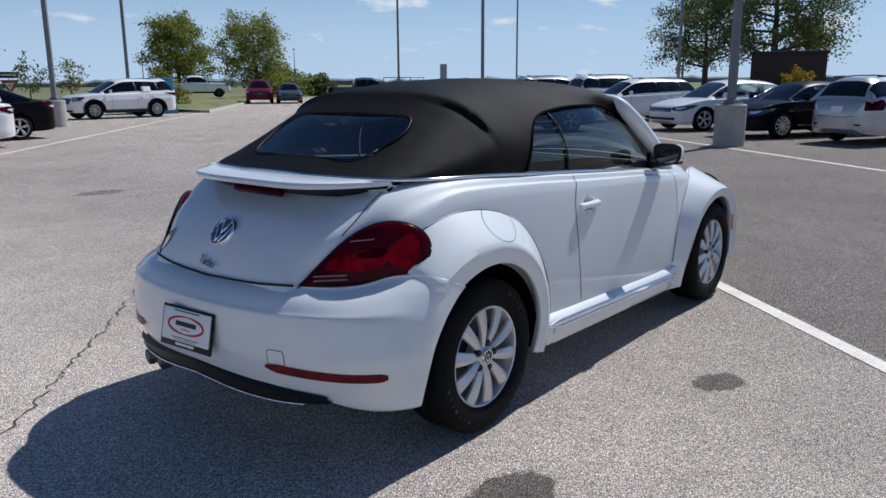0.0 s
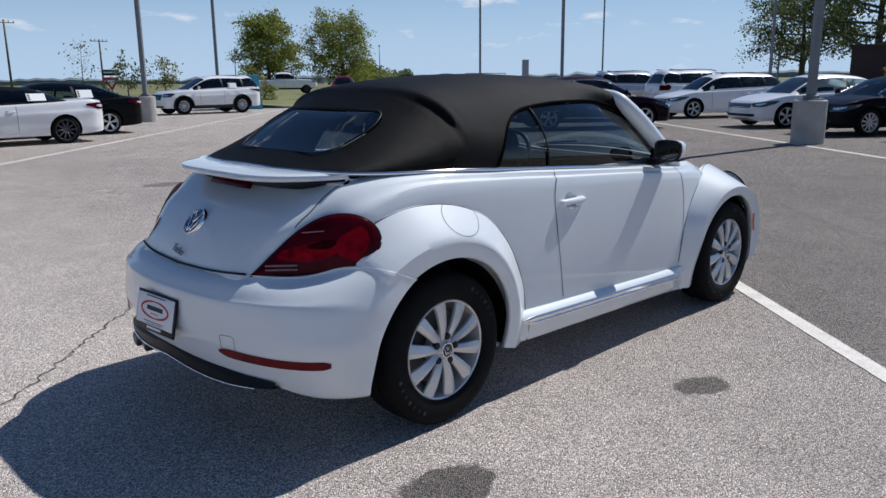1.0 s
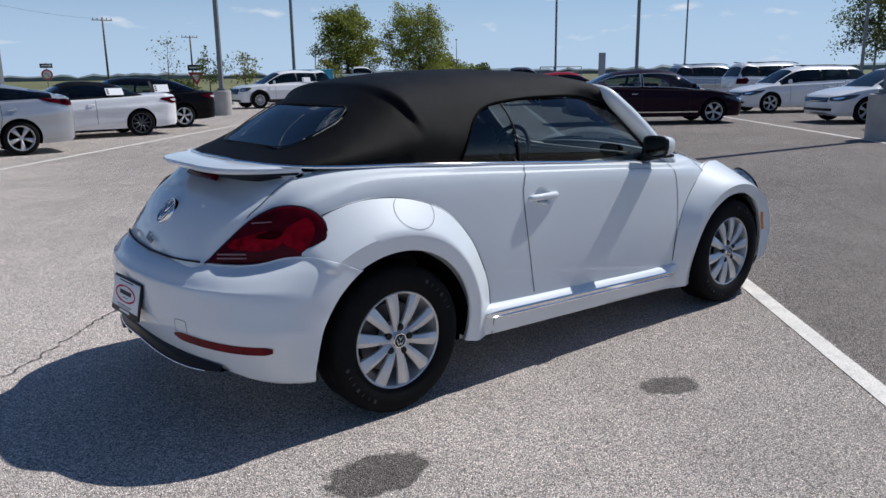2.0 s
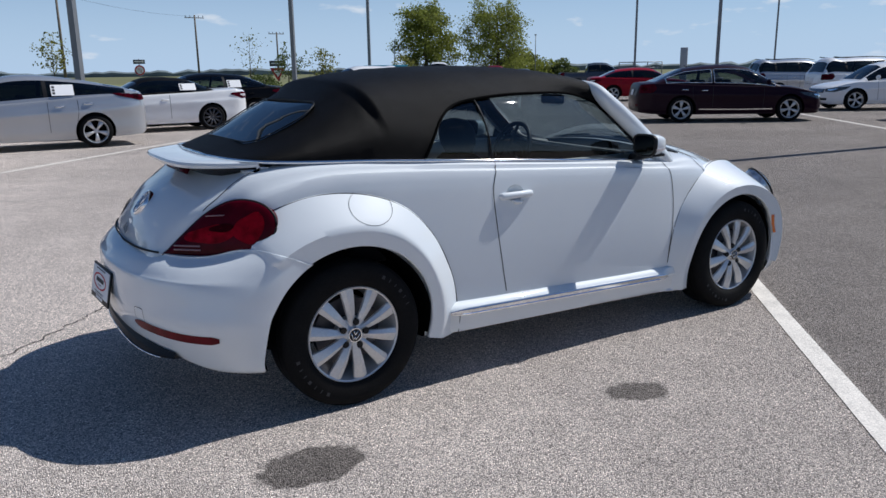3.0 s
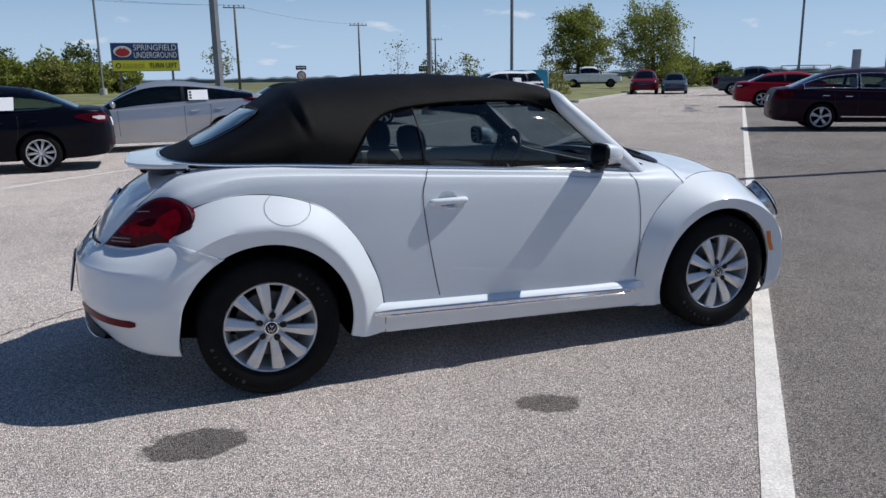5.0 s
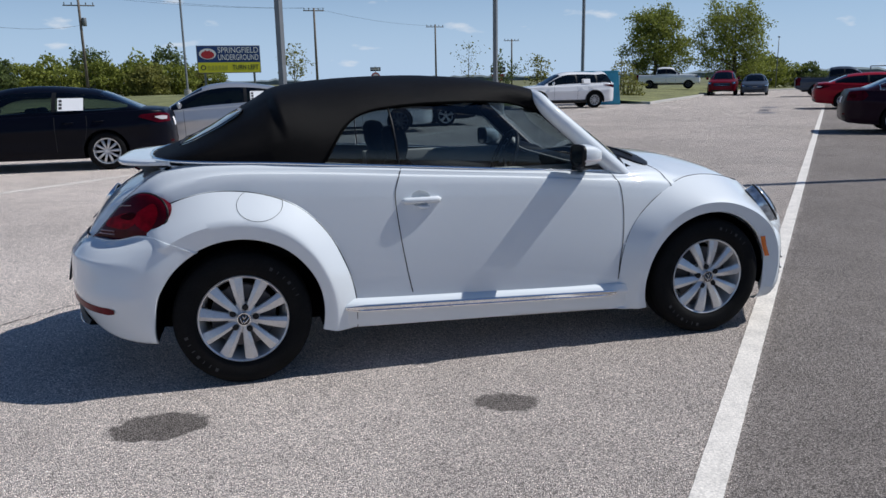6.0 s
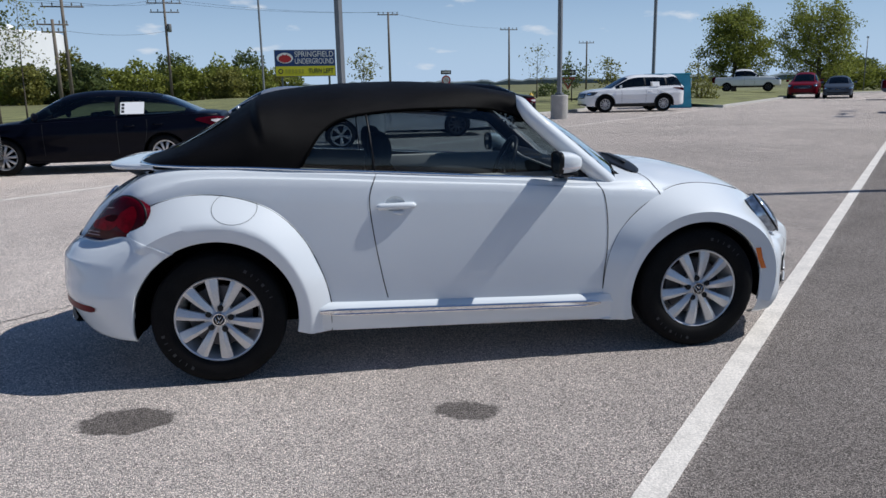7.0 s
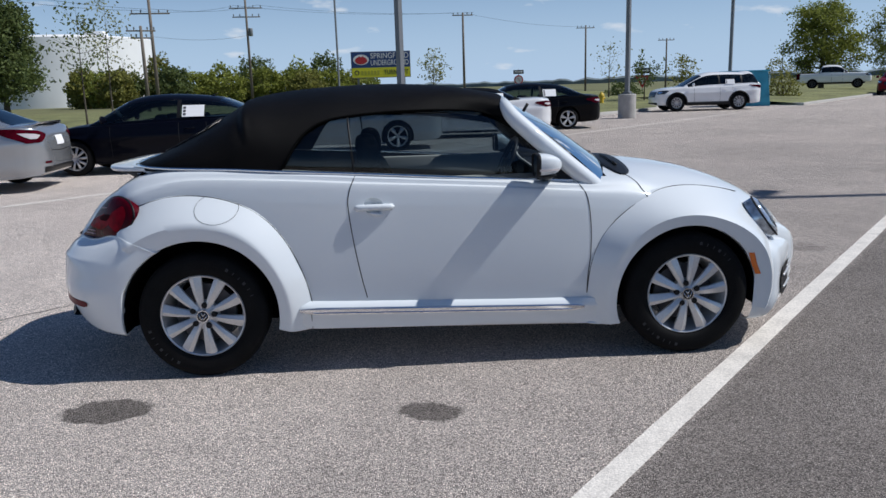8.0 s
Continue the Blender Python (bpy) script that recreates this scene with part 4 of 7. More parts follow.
    tube(bm, foot + [Vector((p.x, -p.y, p.z)) for p in reversed(foot[:-1])], 0.0045, 6)
    part("panel_gap", bm, GAP, body, "gap round the boot lid")
    for s in (1, -1):
        bm = bmesh.new()
        strip(bm, side["body"], [(0.985, -0.585, 0.965), (1.01, -0.635, 0.935), (1.04, -0.685, 0.895), (1.075, -0.73, 0.835)], 0.006, ray=(0, 0.7, -0.7))
        part("panel_gap", bm if s == 1 else flipped(bm), GAP, body, "gap beside the bonnet")

    # tail lamps
    tear = [Vector(p) for p in ((-0.285, -0.092), (-0.17, -0.108), (-0.05, -0.114), (0.07, -0.112), (0.165, -0.085), (0.222, -0.025), (0.225, 0.035), (0.185, 0.085), (0.11, 0.112), (0.02, 0.108), (-0.08, 0.066), (-0.18, -0.006), (-0.25, -0.062))]
    tear = [p.xy for p in chain([(p.x, p.y, 0) for p in tear], 4, True)]
    inner = [p * 0.52 + Vector((0.045, 0.0)) for p in tear]
    for s in (1, -1):
        c = Vector((-1.759, -0.638, 0.826))
        al, up = Vector((0.335, -0.345, 0.055)), Vector((0.37, -0.02, 0.93))
        bm = lens_bm(c, al, up, tear, 0.021, 0.06, 0.8)
        lamp = skin("tail_lamp", bm if s == 1 else flipped(bm), RED_LENS, car, "large red teardrop tail lamp")
        u = al.normalized()
        v = (up - u * up.dot(u)).normalized()
        nor = u.cross(v)
        nor = nor if nor.dot(c) > 0 else -nor

        def on_lens(x, y, lift=0.0025):
            """A place on the domed lens above the point (x, y) of its plane."""
            ang = math.atan2(y, x)
            edge = max((p for p in tear), key=lambda p: math.cos(math.atan2(p.y, p.x) - ang))
            g = min(0.98, math.hypot(x, y) / edge.length)
            return c + u * x + v * y + nor * (0.021 * math.sqrt(1 - g * g) + lift - 0.8 * max(0.0, x - 0.04) ** 2)

        def glow(nm, mat, cx, cy, rx, ry, lift, lab=""):
            """A rounded patch of the lamp's inside, close under the lens."""
            b = bmesh.new()
            ring = [(math.cos(a), math.sin(a)) for a in (2 * math.pi * k / 28 for k in range(28))]
            loft(b, [[on_lens(cx + rx * q * x + 0.25 * ry * q * y, cy + ry * q * y * (1 + 0.18 * math.sin(3 * x)), lift + 0.0005 * (1 - q)) for x, y in ring] for q in (1.0, 0.7, 0.4, 0.04)], True)
            bmesh.ops.recalc_face_normals(b, faces=b.faces)
            part(nm, b if s == 1 else flipped(b), mat, lamp, lab)

        b = bmesh.new()
        rim = [c + u * p.x * 1.004 + v * p.y * 1.008 - nor * (0.004 + 0.8 * max(0.0, p.x - 0.04) ** 2) for p in tear]
        tube(b, rim + rim[:2], 0.0055, 6, caps=False)
        part("lamp_seal", b if s == 1 else flipped(b), BLACK, lamp, "black seal round the lens")
        glow("lamp_reflector", BRIGHT_RED, -0.045, -0.018, 0.120, 0.036, 0.0012, "bright red inner reflector")
        glow("lamp_reflector", BRIGHT_RED, 0.128, -0.004, 0.062, 0.060, 0.0012, "bright red inner reflector")
        glow("lamp_core", DARK_RED, 0.012, 0.004, 0.056, 0.017, 0.0022, "smoked dark core of the lamp")
        bm = bmesh.new()
        for y0 in (-0.050, -0.066):
            tube(bm, [on_lens(-0.215 + 0.125 * k / 6, y0 - 0.012 * k / 6, -0.0012) for k in range(7)], 0.0042, 6)
        part("reversing_strip", bm if s == 1 else flipped(bm), LAMP_LINE, lamp, "pale reversing light strip")
        bm = bmesh.new()
        tube(bm, [on_lens(-0.062 + 0.088 * k / 6, 0.060 - 0.004 * k / 6, -0.0012) for k in range(7)], 0.003, 6)
        part("lamp_strip", bm if s == 1 else flipped(bm), LAMP_LINE, lamp)

    # bumper details
    def on_bumper(y, z):
        hit, nor, _, _ = side["bumper"].ray_cast(Vector((-3, y, z)), Vector((1, 0, 0)))
        return hit, nor

    for s in (1, -1):
        bm, rings = bmesh.new(), []
        ys = [-0.41 - 0.392 * (1 - (1 - k / 22) ** 1.6) for k in range(23)]
        for y in ys:
            z = 0.440 - 0.024 * (abs(y) - 0.41) / 0.39
            hit, nor = on_bumper(y, z)
            if hit is None:
                continue
            h = 0.0165 * min(1.0, 0.3 + (abs(y) - 0.41) / 0.06) * min(1.0, 0.55 + (0.802 - abs(y)) / 0.03)
            rings.append([hit + nor * 0.006 + Vector((0, 0, q * h)) for q in (-1, -0.5, 0.5, 1)])
        loft(bm, rings, False)
        bmesh.ops.recalc_face_normals(bm, faces=bm.faces)
        part("reflector", bm if s == 1 else flipped(bm), REFLECTOR, rear_bumper, "long red reflector strip")
    bm, rings = bmesh.new(), []
    for k in range(33):
        y = -0.63 + 1.26 * k / 32
        hit, nor = on_bumper(y, 0.42)
        x = hit.x
        b = abs(y) / 0.63
        zt = 0.352 - 0.035 * b + 0.02 * (1 - b)
        rings.append([(x + 0.02, y, zt + 0.02), (x + 0.006, y, zt), (x + 0.012, y, zt - 0.004 - 0.045 * (1 - b**3)), (x + 0.06, y, zt - 0.006 - 0.075 * (1 - b**3)), (x + 0.20, y, zt - 0.02 - 0.07 * (1 - b**3))])
    loft(bm, rings, False)
    bmesh.ops.recalc_face_normals(bm, faces=bm.faces)
    diff = part("diffuser", bm, BLACK, rear_bumper, "black lower valance")
    bm = bmesh.new()
    tube(bm, [Vector(r[2]) + Vector((-0.004, 0, 0.0)) for r in rings[2:-2]], 0.0035, 6)
    part("bright_strip", bm, CHROME, diff)
    bm = bmesh.new()
    for x0 in (0.36, 0.46):
        tube(bm, [(-1.9, x0, 0.27), (-2.06, x0, 0.265)], 0.036, 16)
    skin("exhaust", bm, DARK_ALLOY, car, "twin exhaust pipes")
    bm = bmesh.new()
    sq = [(-0.425, 0.455), (-0.425, 0.495), (-0.435, 0.505), (-0.485, 0.505), (-0.495, 0.495), (-0.495, 0.455), (-0.485, 0.445), (-0.435, 0.445), (-0.425, 0.455)]
    strip(bm, side["bumper"], [(0, y, z) for y, z in sq], 0.0022, ray=(1, 0, 0), steps=3)
    part("tow_cover", bm, GAP, rear_bumper, "small square tow cover outline")

    # plate in a black frame, its maker's mark as plain shapes
    plate = new("number_plate", None)
    plate.parent = car
    plate.matrix_basis = pose(-2.146, -0.015, 0.515, 0, 12, 4) @ Matrix.Diagonal((1, 0.95, 0.90, 1))
    tagged(plate, "white dealer plate in a black frame")
    bm = bmesh.new()
    box(bm, (-0.010, -0.163, -0.090), (-0.001, 0.163, 0.090), 0.003)
    part("plate_frame", bm, BLACK, plate)
    bm = bmesh.new()
    box(bm, (-0.0135, -0.152, -0.062), (-0.009, 0.152, 0.080), 0.002)
    face = part("plate_face", bm, PAPER, plate)
    bm = bmesh.new()
    rings = []
    for k in range(41):
        a = 2 * math.pi * k / 40 + 0.15
        w = 0.007 * (0.35 + 0.65 * abs(math.cos(a)))
        y, z = 0.112 * math.cos(a), 0.012 + 0.038 * math.sin(a)
        rings.append([(-0.0150, y * (1 + w * 8), z + w * math.sin(a)), (-0.0150, y * (1 - w * 8), z - w * math.sin(a))])
    loft(bm, rings, False)
    part("mark", bm, RED_PRINT, face, "red oval ring")
    bm = bmesh.new()
    rows = [(0.072, 0.080, 0.005), (0.018, 0.066, 0.020), (-0.006, 0.03, 0.003), (-0.045, 0.085, 0.003), (-0.054, 0.07, 0.002)]
    for z, hw, h in rows:
        box(bm, (-0.0148, -hw, z - h / 2), (-0.0138, hw, z + h / 2))
    part("print", bm, PRINT, face, "dark bars of print")
    bm = bmesh.new()
    box(bm, (-0.0115, -0.06, -0.079), (-0.0105, 0.06, -0.068))
    part("print", bm, PAPER, plate, "pale bar on the frame")

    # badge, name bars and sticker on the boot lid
    def on_lid(y, z):
        hit, nor, _, _ = side["body"].ray_cast(Vector((-3, y, z)), Vector((1, 0, 0)))
        return hit, nor

    hit, nor = on_lid(0.02, 0.865)
    m = Matrix.Translation(hit) @ nor.to_track_quat("Z", "Y").to_matrix().to_4x4()
    badge = new("badge", None)
    badge.parent = car
    badge.matrix_basis = m
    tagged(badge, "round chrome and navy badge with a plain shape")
    bm = bmesh.new()
    revolve(bm, [(0.0, 0.004), (0.060, 0.005), (0.062, 0.0), (0.062, -0.01)], "z", 40)
    part("badge_disc", bm, NAVY, badge)
    bm = bmesh.new()
    revolve(bm, [(0.057, 0.004), (0.058, 0.010), (0.063, 0.011), (0.066, 0.006), (0.066, -0.01)], "z", 40)
    part("badge_ring", bm, CHROME, badge)
    bm = bmesh.new()
    for a, b in (((-0.052, 0.03), (-0.012, -0.052)), ((-0.028, 0.046), (0.0, -0.01)), ((0.052, 0.03), (0.012, -0.052)), ((0.028, 0.046), (0.0, -0.01)), ((-0.012, -0.052), (0.0, -0.016)), ((0.012, -0.052), (0.0, -0.016))):
        tube(bm, [(-a[0], a[1], 0.007), (-b[0], b[1], 0.007)], 0.0036, 6)
    part("badge_bars", bm, CHROME, badge)
    a, na = on_lid(0.02, 0.757)
    up = (Vector((0, 0, 1)) - na * na.z).normalized()
    m = Matrix((Vector((0, -1, 0)), up, Vector((0, -1, 0)).cross(up))).transposed().to_4x4()
    script = text_part("Turbo", 0.046, Matrix.Translation(a + na * 0.007 + Vector((0, 0.06, 0))) @ m @ Matrix(((1, 0.25, 0, 0), (0, 1, 0, 0), (0, 0, 0.2, 0), (0, 0, 0, 1))), DULL_CHROME, car)
    tagged(script, "small chrome script on the boot lid")
    bm = bmesh.new()
    hit, nor = on_lid(0.42, 0.79)
    q = nor.to_track_quat("Z", "Y").to_matrix().to_4x4()
    revolve(bm, [(0.0, 0.002), (0.055, 0.002)], "z", 28)
    bmesh.ops.transform(bm, matrix=Matrix.Translation(hit + nor * 0.001) @ q @ Matrix.Diagonal((0.6, 1, 1, 1)), verts=bm.verts)
    skin("sticker", bm, CLEAR_LENS, car, "small grey oval sticker")

    # mirrors
    for s in (1, -1):
        bm, rings = bmesh.new(), []
        for k in range(11):
            t = k / 10
            x = 0.470 + 0.122 * t
            r = (1 - t**2.2) ** 0.5 if t < 1 else 0.05
            r = max(r, 0.12)
            ring = []
            for a in range(20):
                an = 2 * math.pi * a / 20
                ca, sa = math.cos(an), math.sin(an)
                e = 0.62
                y = 0.080 * r * math.copysign(abs(ca) ** e, ca) * (1.0 + 0.12 * sa)
                z = 0.060 * r * math.copysign(abs(sa) ** e, sa)
                ring.append((x, -0.825 + y, 1.043 + z))
            rings.append(ring)
        loft(bm, rings, True, True)
        mirror = skin("door_mirror", tidy(bm) if s == 1 else flipped(tidy(bm)), PAINT, car, "white door mirror with black rim")
        bm, rings = bmesh.new(), []
        for x, g in ((0.474, 1.0), (0.468, 1.018), (0.457, 1.012), (0.451, 0.95), (0.457, 0.85)):
            ring = []
            for a in range(20):
                an = 2 * math.pi * a / 20
                ca, sa = math.cos(an), math.sin(an)
                ring.append((x, -0.825 + 0.080 * g * math.copysign(abs(ca) ** 0.62, ca) * (1 + 0.12 * sa), 1.043 + 0.060 * g * math.copysign(abs(sa) ** 0.62, sa)))
            rings.append(ring)
        loft(bm, rings, True)
        part("rim", bm if s == 1 else flipped(bm), BLACK, mirror, "black mirror rim")
        bm = bmesh.new()
        bm.faces.new([bm.verts.new((0.457, p[1], p[2])) for p in rings[4]])
        part("mirror_glass", bm if s == 1 else flipped(bm), MIRROR, mirror, "mirror glass")
        bm, rings = bmesh.new(), []
        for k in range(9):
            t = 0.08 + 0.78 * k / 8
            y = -0.825 - 0.080 * (1 - t**2.2) ** 0.5 * 0.985
            rings.append([(0.455 + 0.135 * t, y + d, z) for d, z in ((0.010, 1.017), (-0.004, 1.018), (-0.004, 1.028), (0.010, 1.029))])
        loft(bm, rings, True, True)
        part("indicator", tidy(bm) if s == 1 else flipped(tidy(bm)), CLEAR_LENS, mirror, "clear indicator strip")
        bm = bmesh.new()
        tube(bm, [(0.52, -0.82, 1.0), (0.525, -0.78, 0.985), (0.53, -0.74, 0.975), (0.535, -0.69, 0.97)], [0.045, 0.042, 0.04, 0.045], 10, 0.55)
        part("foot", bm if s == 1 else flipped(bm), BLACK, mirror, "black mirror foot")
        bm = bmesh.new()
        box(bm, (0.470, -0.888, 0.984), (0.555, -0.77, 1.000), 0.007)
        part("lower_shell", bm if s == 1 else flipped(bm), BLACK, mirror, "black lower shell")
        # black sail behind the front of the door glass
        bm = bmesh.new()
        tri = [(0.55, 0.96), (0.73, 0.945), (0.57, 1.10)]
        vs = [[bm.verts.new((x, -(top_point(x, max(0, (z - spline(TOP, x)[1]) / (spline(TOP, x)[2] - spline(TOP, x)[1])))[0] - d), z)) for x, z in tri] for d in (-0.003, 0.012)]
        bm.faces.new(vs[0])
        bm.faces.new(vs[1][::-1])
        bmesh.ops.recalc_face_normals(bm, faces=bm.faces)
        part("sail_panel", bm if s == 1 else flipped(bm), BLACK, car)

    # door handles
    for s in (1, -1):
        bm = bmesh.new()
        tube(bm, chain([(-0.462, -0.778, 0.852), (-0.445, -0.791, 0.854), (-0.37, -0.798, 0.856), (-0.29, -0.792, 0.856), (-0.272, -0.776, 0.856)], 4), [0.014] * 3 + [0.0185] * 11 + [0.014] * 3, 10, 0.9)
        handle = skin("door_handle", bm if s == 1 else flipped(bm), PAINT, car, "white bow door handle")
        bm = bmesh.new()
        tube(bm, [(-0.395, -0.790, 0.830), (-0.375, -0.797, 0.824), (-0.345, -0.796, 0.819), (-0.325, -0.790, 0.822)], [0.006, 0.015, 0.014, 0.005], 10, 0.7)
        part("key_cover", bm if s == 1 else flipped(bm), PAINT, handle)

    # front lamps, side markers, lower grille
    oval = [Vector((0.125 * math.cos(a), 0.105 * math.sin(a))) for a in (2 * math.pi * k / 36 for k in range(36))]
    for s in (1, -1):
        c = Vector((1.762, -0.618, 0.696))
        bm = lens_bm(c, (0.6, 0, -0.8), (-0.25, -0.95, -0.19), oval, 0.035, 0.05)
        lamp = skin("headlamp", bm if s == 1 else flipped(bm), LAMP_GLASS, car, "round clear headlamp")
        u = Vector((0.6, 0, -0.8)).normalized()
        v = Vector((-0.25, -0.95, -0.19))
        v = (v - u * v.dot(u)).normalized()
        nor = u.cross(v)
        nor = nor if nor.dot(c) > 0 else -nor
        bm = bmesh.new()
        ring = [c + u * p.x * 1.01 + v * p.y * 1.01 + nor * 0.002 for p in oval]
        tube(bm, ring + ring[:1], 0.006, 6, caps=False)
        part("lamp_rim", bm if s == 1 else flipped(bm), BLACK, lamp, "black rim round the lens")
        for share, lift, mat in ((0.74, 0.024, BLACK), (0.58, 0.029, CHROME), (0.30, 0.034, BLACK)):
            bm = bmesh.new()
            loft(bm, [[c + u * p.x * g + v * p.y * g + nor * (lift + 0.002) for p in oval] for g in (share, share - 0.10)], True)
            bmesh.ops.recalc_face_normals(bm, faces=bm.faces)
            part("lamp_bowl", bm if s == 1 else flipped(bm), mat, lamp)
        bm = bmesh.new()
        rows = []
        for z, x in ((0.425, 1.645), (0.485, 1.618), (0.545, 1.598)):
            hit = side["front"].ray_cast(Vector((x, -2, z)), Vector((0, 1, 0)))
            y = hit[0].y if hit[0] is not None else -0.865
            rows.append([(x - 0.016, y - 0.004, z), (x, y - 0.009, z), (x + 0.016, y - 0.002, z)])
        loft(bm, rows, False)
        skin("side_marker", bm if s == 1 else flipped(bm), AMBER, car, "amber side marker")
    dgf = BVHTree.FromObject(front_bumper, bpy.context.evaluated_depsgraph_get())
    wing = BVHTree.FromObject(fenders["front_fender"], bpy.context.evaluated_depsgraph_get())
    bm, rings = bmesh.new(), []
    for k in range(25):
        y = 0.40 * (-1 + k / 12)
        ring = []
        for z in (0.27, 0.30, 0.34, 0.38, 0.41):
            hit = dgf.ray_cast(Vector((3.0, y, z)), Vector((-1, 0, 0)))[0]
            ring.append(hit + Vector((0.005, 0, 0)))
        rings.append(ring)
    loft(bm, rings, False)
    part("grille", bm, BLACK, front_bumper, "black lower grille")
    for s in (1, -1):
        bm, rings = bmesh.new(), []
        for k in range(13):
            q = k / 12
            y = -0.46 - 0.225 * q
            hh = 0.088 * min(1.0, 0.7 + 2.5 * (1 - q))
            ring = []
            for z in (0.335 - hh, 0.335 - hh * 0.4, 0.335 + hh * 0.4, 0.335 + hh):
                hit = dgf.ray_cast(Vector((3.0, y, z)), Vector((-1, 0, 0)))[0]
                hit = hit if hit is not None else Vector((1.75, y, z))
                side_hit = wing.ray_cast(Vector((3.0, y, z)), Vector((-1, 0, 0)))[0]
                ring.append(Vector((max(hit.x, side_hit.x if side_hit is not None else 0.0) + 0.006, y - 0.004, z)))
            rings.append(ring)
        loft(bm, rings, False)
        bmesh.ops.recalc_face_normals(bm, faces=bm.faces)
        intake = part("intake", bm if s == 1 else flipped(bm), BLACK, front_bumper, "black corner intake")
        for j in (1, 2):
            bm = bmesh.new()
            tube(bm, [r[j] + Vector((0.006, -0.004, 0)) for r in rings[1:-1]], 0.007, 6)
            part("intake_bar", bm if s == 1 else flipped(bm), ALLOY, intake)

    # wheels
    spoke = spoke_mesh(0.213, -0.086, 0.066, 0.024)
    for hx, s in ((-HUB_X, -1), (HUB_X, -1), (-HUB_X, 1), (HUB_X, 1)):
        wheel = new("wheel", None)
        wheel.parent = car
        wheel.matrix_basis = pose(hx, s * HUB_Y, HUB_Z, 0, 11 if hx < 0 else -8, 0 if s < 0 else 180)
        tagged(wheel, "ten-spoke silver alloy wheel")
        f = wheel_parts(wheel, HUB_Z, 0.215, 0.213, 10, ALLOY)
        for k in range(10):
            o = new("spoke", spoke)
            o.parent, o.matrix_basis = wheel, pose(0, 0, 0, 0, 36 * k + 18, 0)
        bm = bmesh.new()
        revolve(bm, [(0.0, f - 0.012), (0.030, f - 0.012), (0.034, f - 0.006), (0.05, f + 0.004), (0.075, f + 0.012), (0.075, f + 0.05)], "y", 32)
        part("hub", bm, ALLOY, wheel)
        bm = bmesh.new()
        revolve(bm, [(0.0, f - 0.0165), (0.028, f - 0.0165), (0.033, f - 0.012)], "y", 28)
        part("centre_cap", bm, BLACK, wheel, "dark centre cap with pale ring")
        bm = bmesh.new()
        revolve(bm, [(0.028, f - 0.0175), (0.032, f - 0.0175), (0.034, f - 0.012)], "y", 28)
        part("cap_ring", bm, CHROME, wheel)
        bm = bmesh.new()
        for a, b in (((-0.022, 0.012), (-0.006, -0.022)), ((0.022, 0.012), (0.006, -0.022)), ((-0.010, 0.020), (0.0, 0.0)), ((0.010, 0.020), (0.0, 0.0)), ((-0.006, -0.022), (0.0, -0.006)), ((0.006, -0.022), (0.0, -0.006))):
            tube(bm, [(a[0], f - 0.0172, a[1]), (b[0], f - 0.0172, b[1])], 0.0022, 5)
        part("cap_bars", bm, CHROME, wheel)
        for k in range(5):
            a = radians(72 * k + 90)
            bm = bmesh.new()
            revolve(bm, [(0.0, f - 0.011), (0.013, f - 0.011), (0.0155, f - 0.007), (0.0155, f + 0.02)], "y", 12)
            bmesh.ops.transform(bm, matrix=pose(0.057 * math.cos(a), 0.0, 0.057 * math.sin(a)), verts=bm.verts)
            part("lug_bolt", bm, BLACK, wheel)
        bm = bmesh.new()
        for a0, n in ((200, 7), (20, 6)):
            for k in range(n):
                a = a0 + 7.5 * k
                b = bmesh.ops.create_cube(bm, size=1)["verts"]
                bmesh.ops.transform(bm, matrix=pose(0, 0, 0, 0, a, 0) @ pose(0, -0.1100, 0.279) @ Matrix.Diagonal((0.004 if k % 3 else 0.014, 0.003, 0.016, 1)), verts=b)
        part("sidewall_marks", bm, MARKS, wheel, "raised bars of sidewall lettering")["kind"] = "stuff"

    # cabin: seats, wheel, dash, far trim
    for y in (-0.33, 0.33):
        seat = new("seat", None)
        seat.parent = car
        seat.matrix_basis = pose(0.075, y, 0)
        tagged(seat, "dark cloth front seat")
        bm = bmesh.new()
        box(bm, (-0.36, -0.25, 0.42), (0.18, 0.25, 0.58), 0.05, 3)
        part("cushion", bm, SEAT, seat)
        bm = bmesh.new()
        oval = [(math.cos(q), math.sin(q)) for q in (2 * math.pi * k / 20 for k in range(20))]
        loft(bm, [[(x + d * math.copysign(abs(c) ** 0.8, c), w * math.copysign(abs(q) ** 0.6, q), z) for c, q in oval] for x, z, w, d in ((-0.34, 0.52, 0.24, 0.07), (-0.37, 0.66, 0.25, 0.085), (-0.41, 0.82, 0.245, 0.085), (-0.445, 0.93, 0.225, 0.08), (-0.462, 0.99, 0.18, 0.07), (-0.468, 1.02, 0.12, 0.05), (-0.47, 1.03, 0.04, 0.02))], True, True)
        part("backrest", tidy(bm), SEAT, seat)
        bm = bmesh.new()
        loft(bm, [[(x + d * c, w * math.copysign(abs(q) ** 0.75, q), z) for c, q in oval] for x, z, w, d in ((-0.472, 1.00, 0.07, 0.03), (-0.475, 1.035, 0.115, 0.05), (-0.478, 1.075, 0.135, 0.062), (-0.482, 1.125, 0.138, 0.066), (-0.487, 1.165, 0.125, 0.06), (-0.49, 1.192, 0.09, 0.045), (-0.491, 1.203, 0.03, 0.015))], True, True)
        part("headrest", tidy(bm), SEAT, seat)
    bm = bmesh.new()
    box(bm, (-1.15, -0.55, 0.55), (-0.75, 0.55, 0.70), 0.05)
    box(bm, (-1.28, -0.55, 0.66), (-1.08, 0.55, 1.03), 0.05)
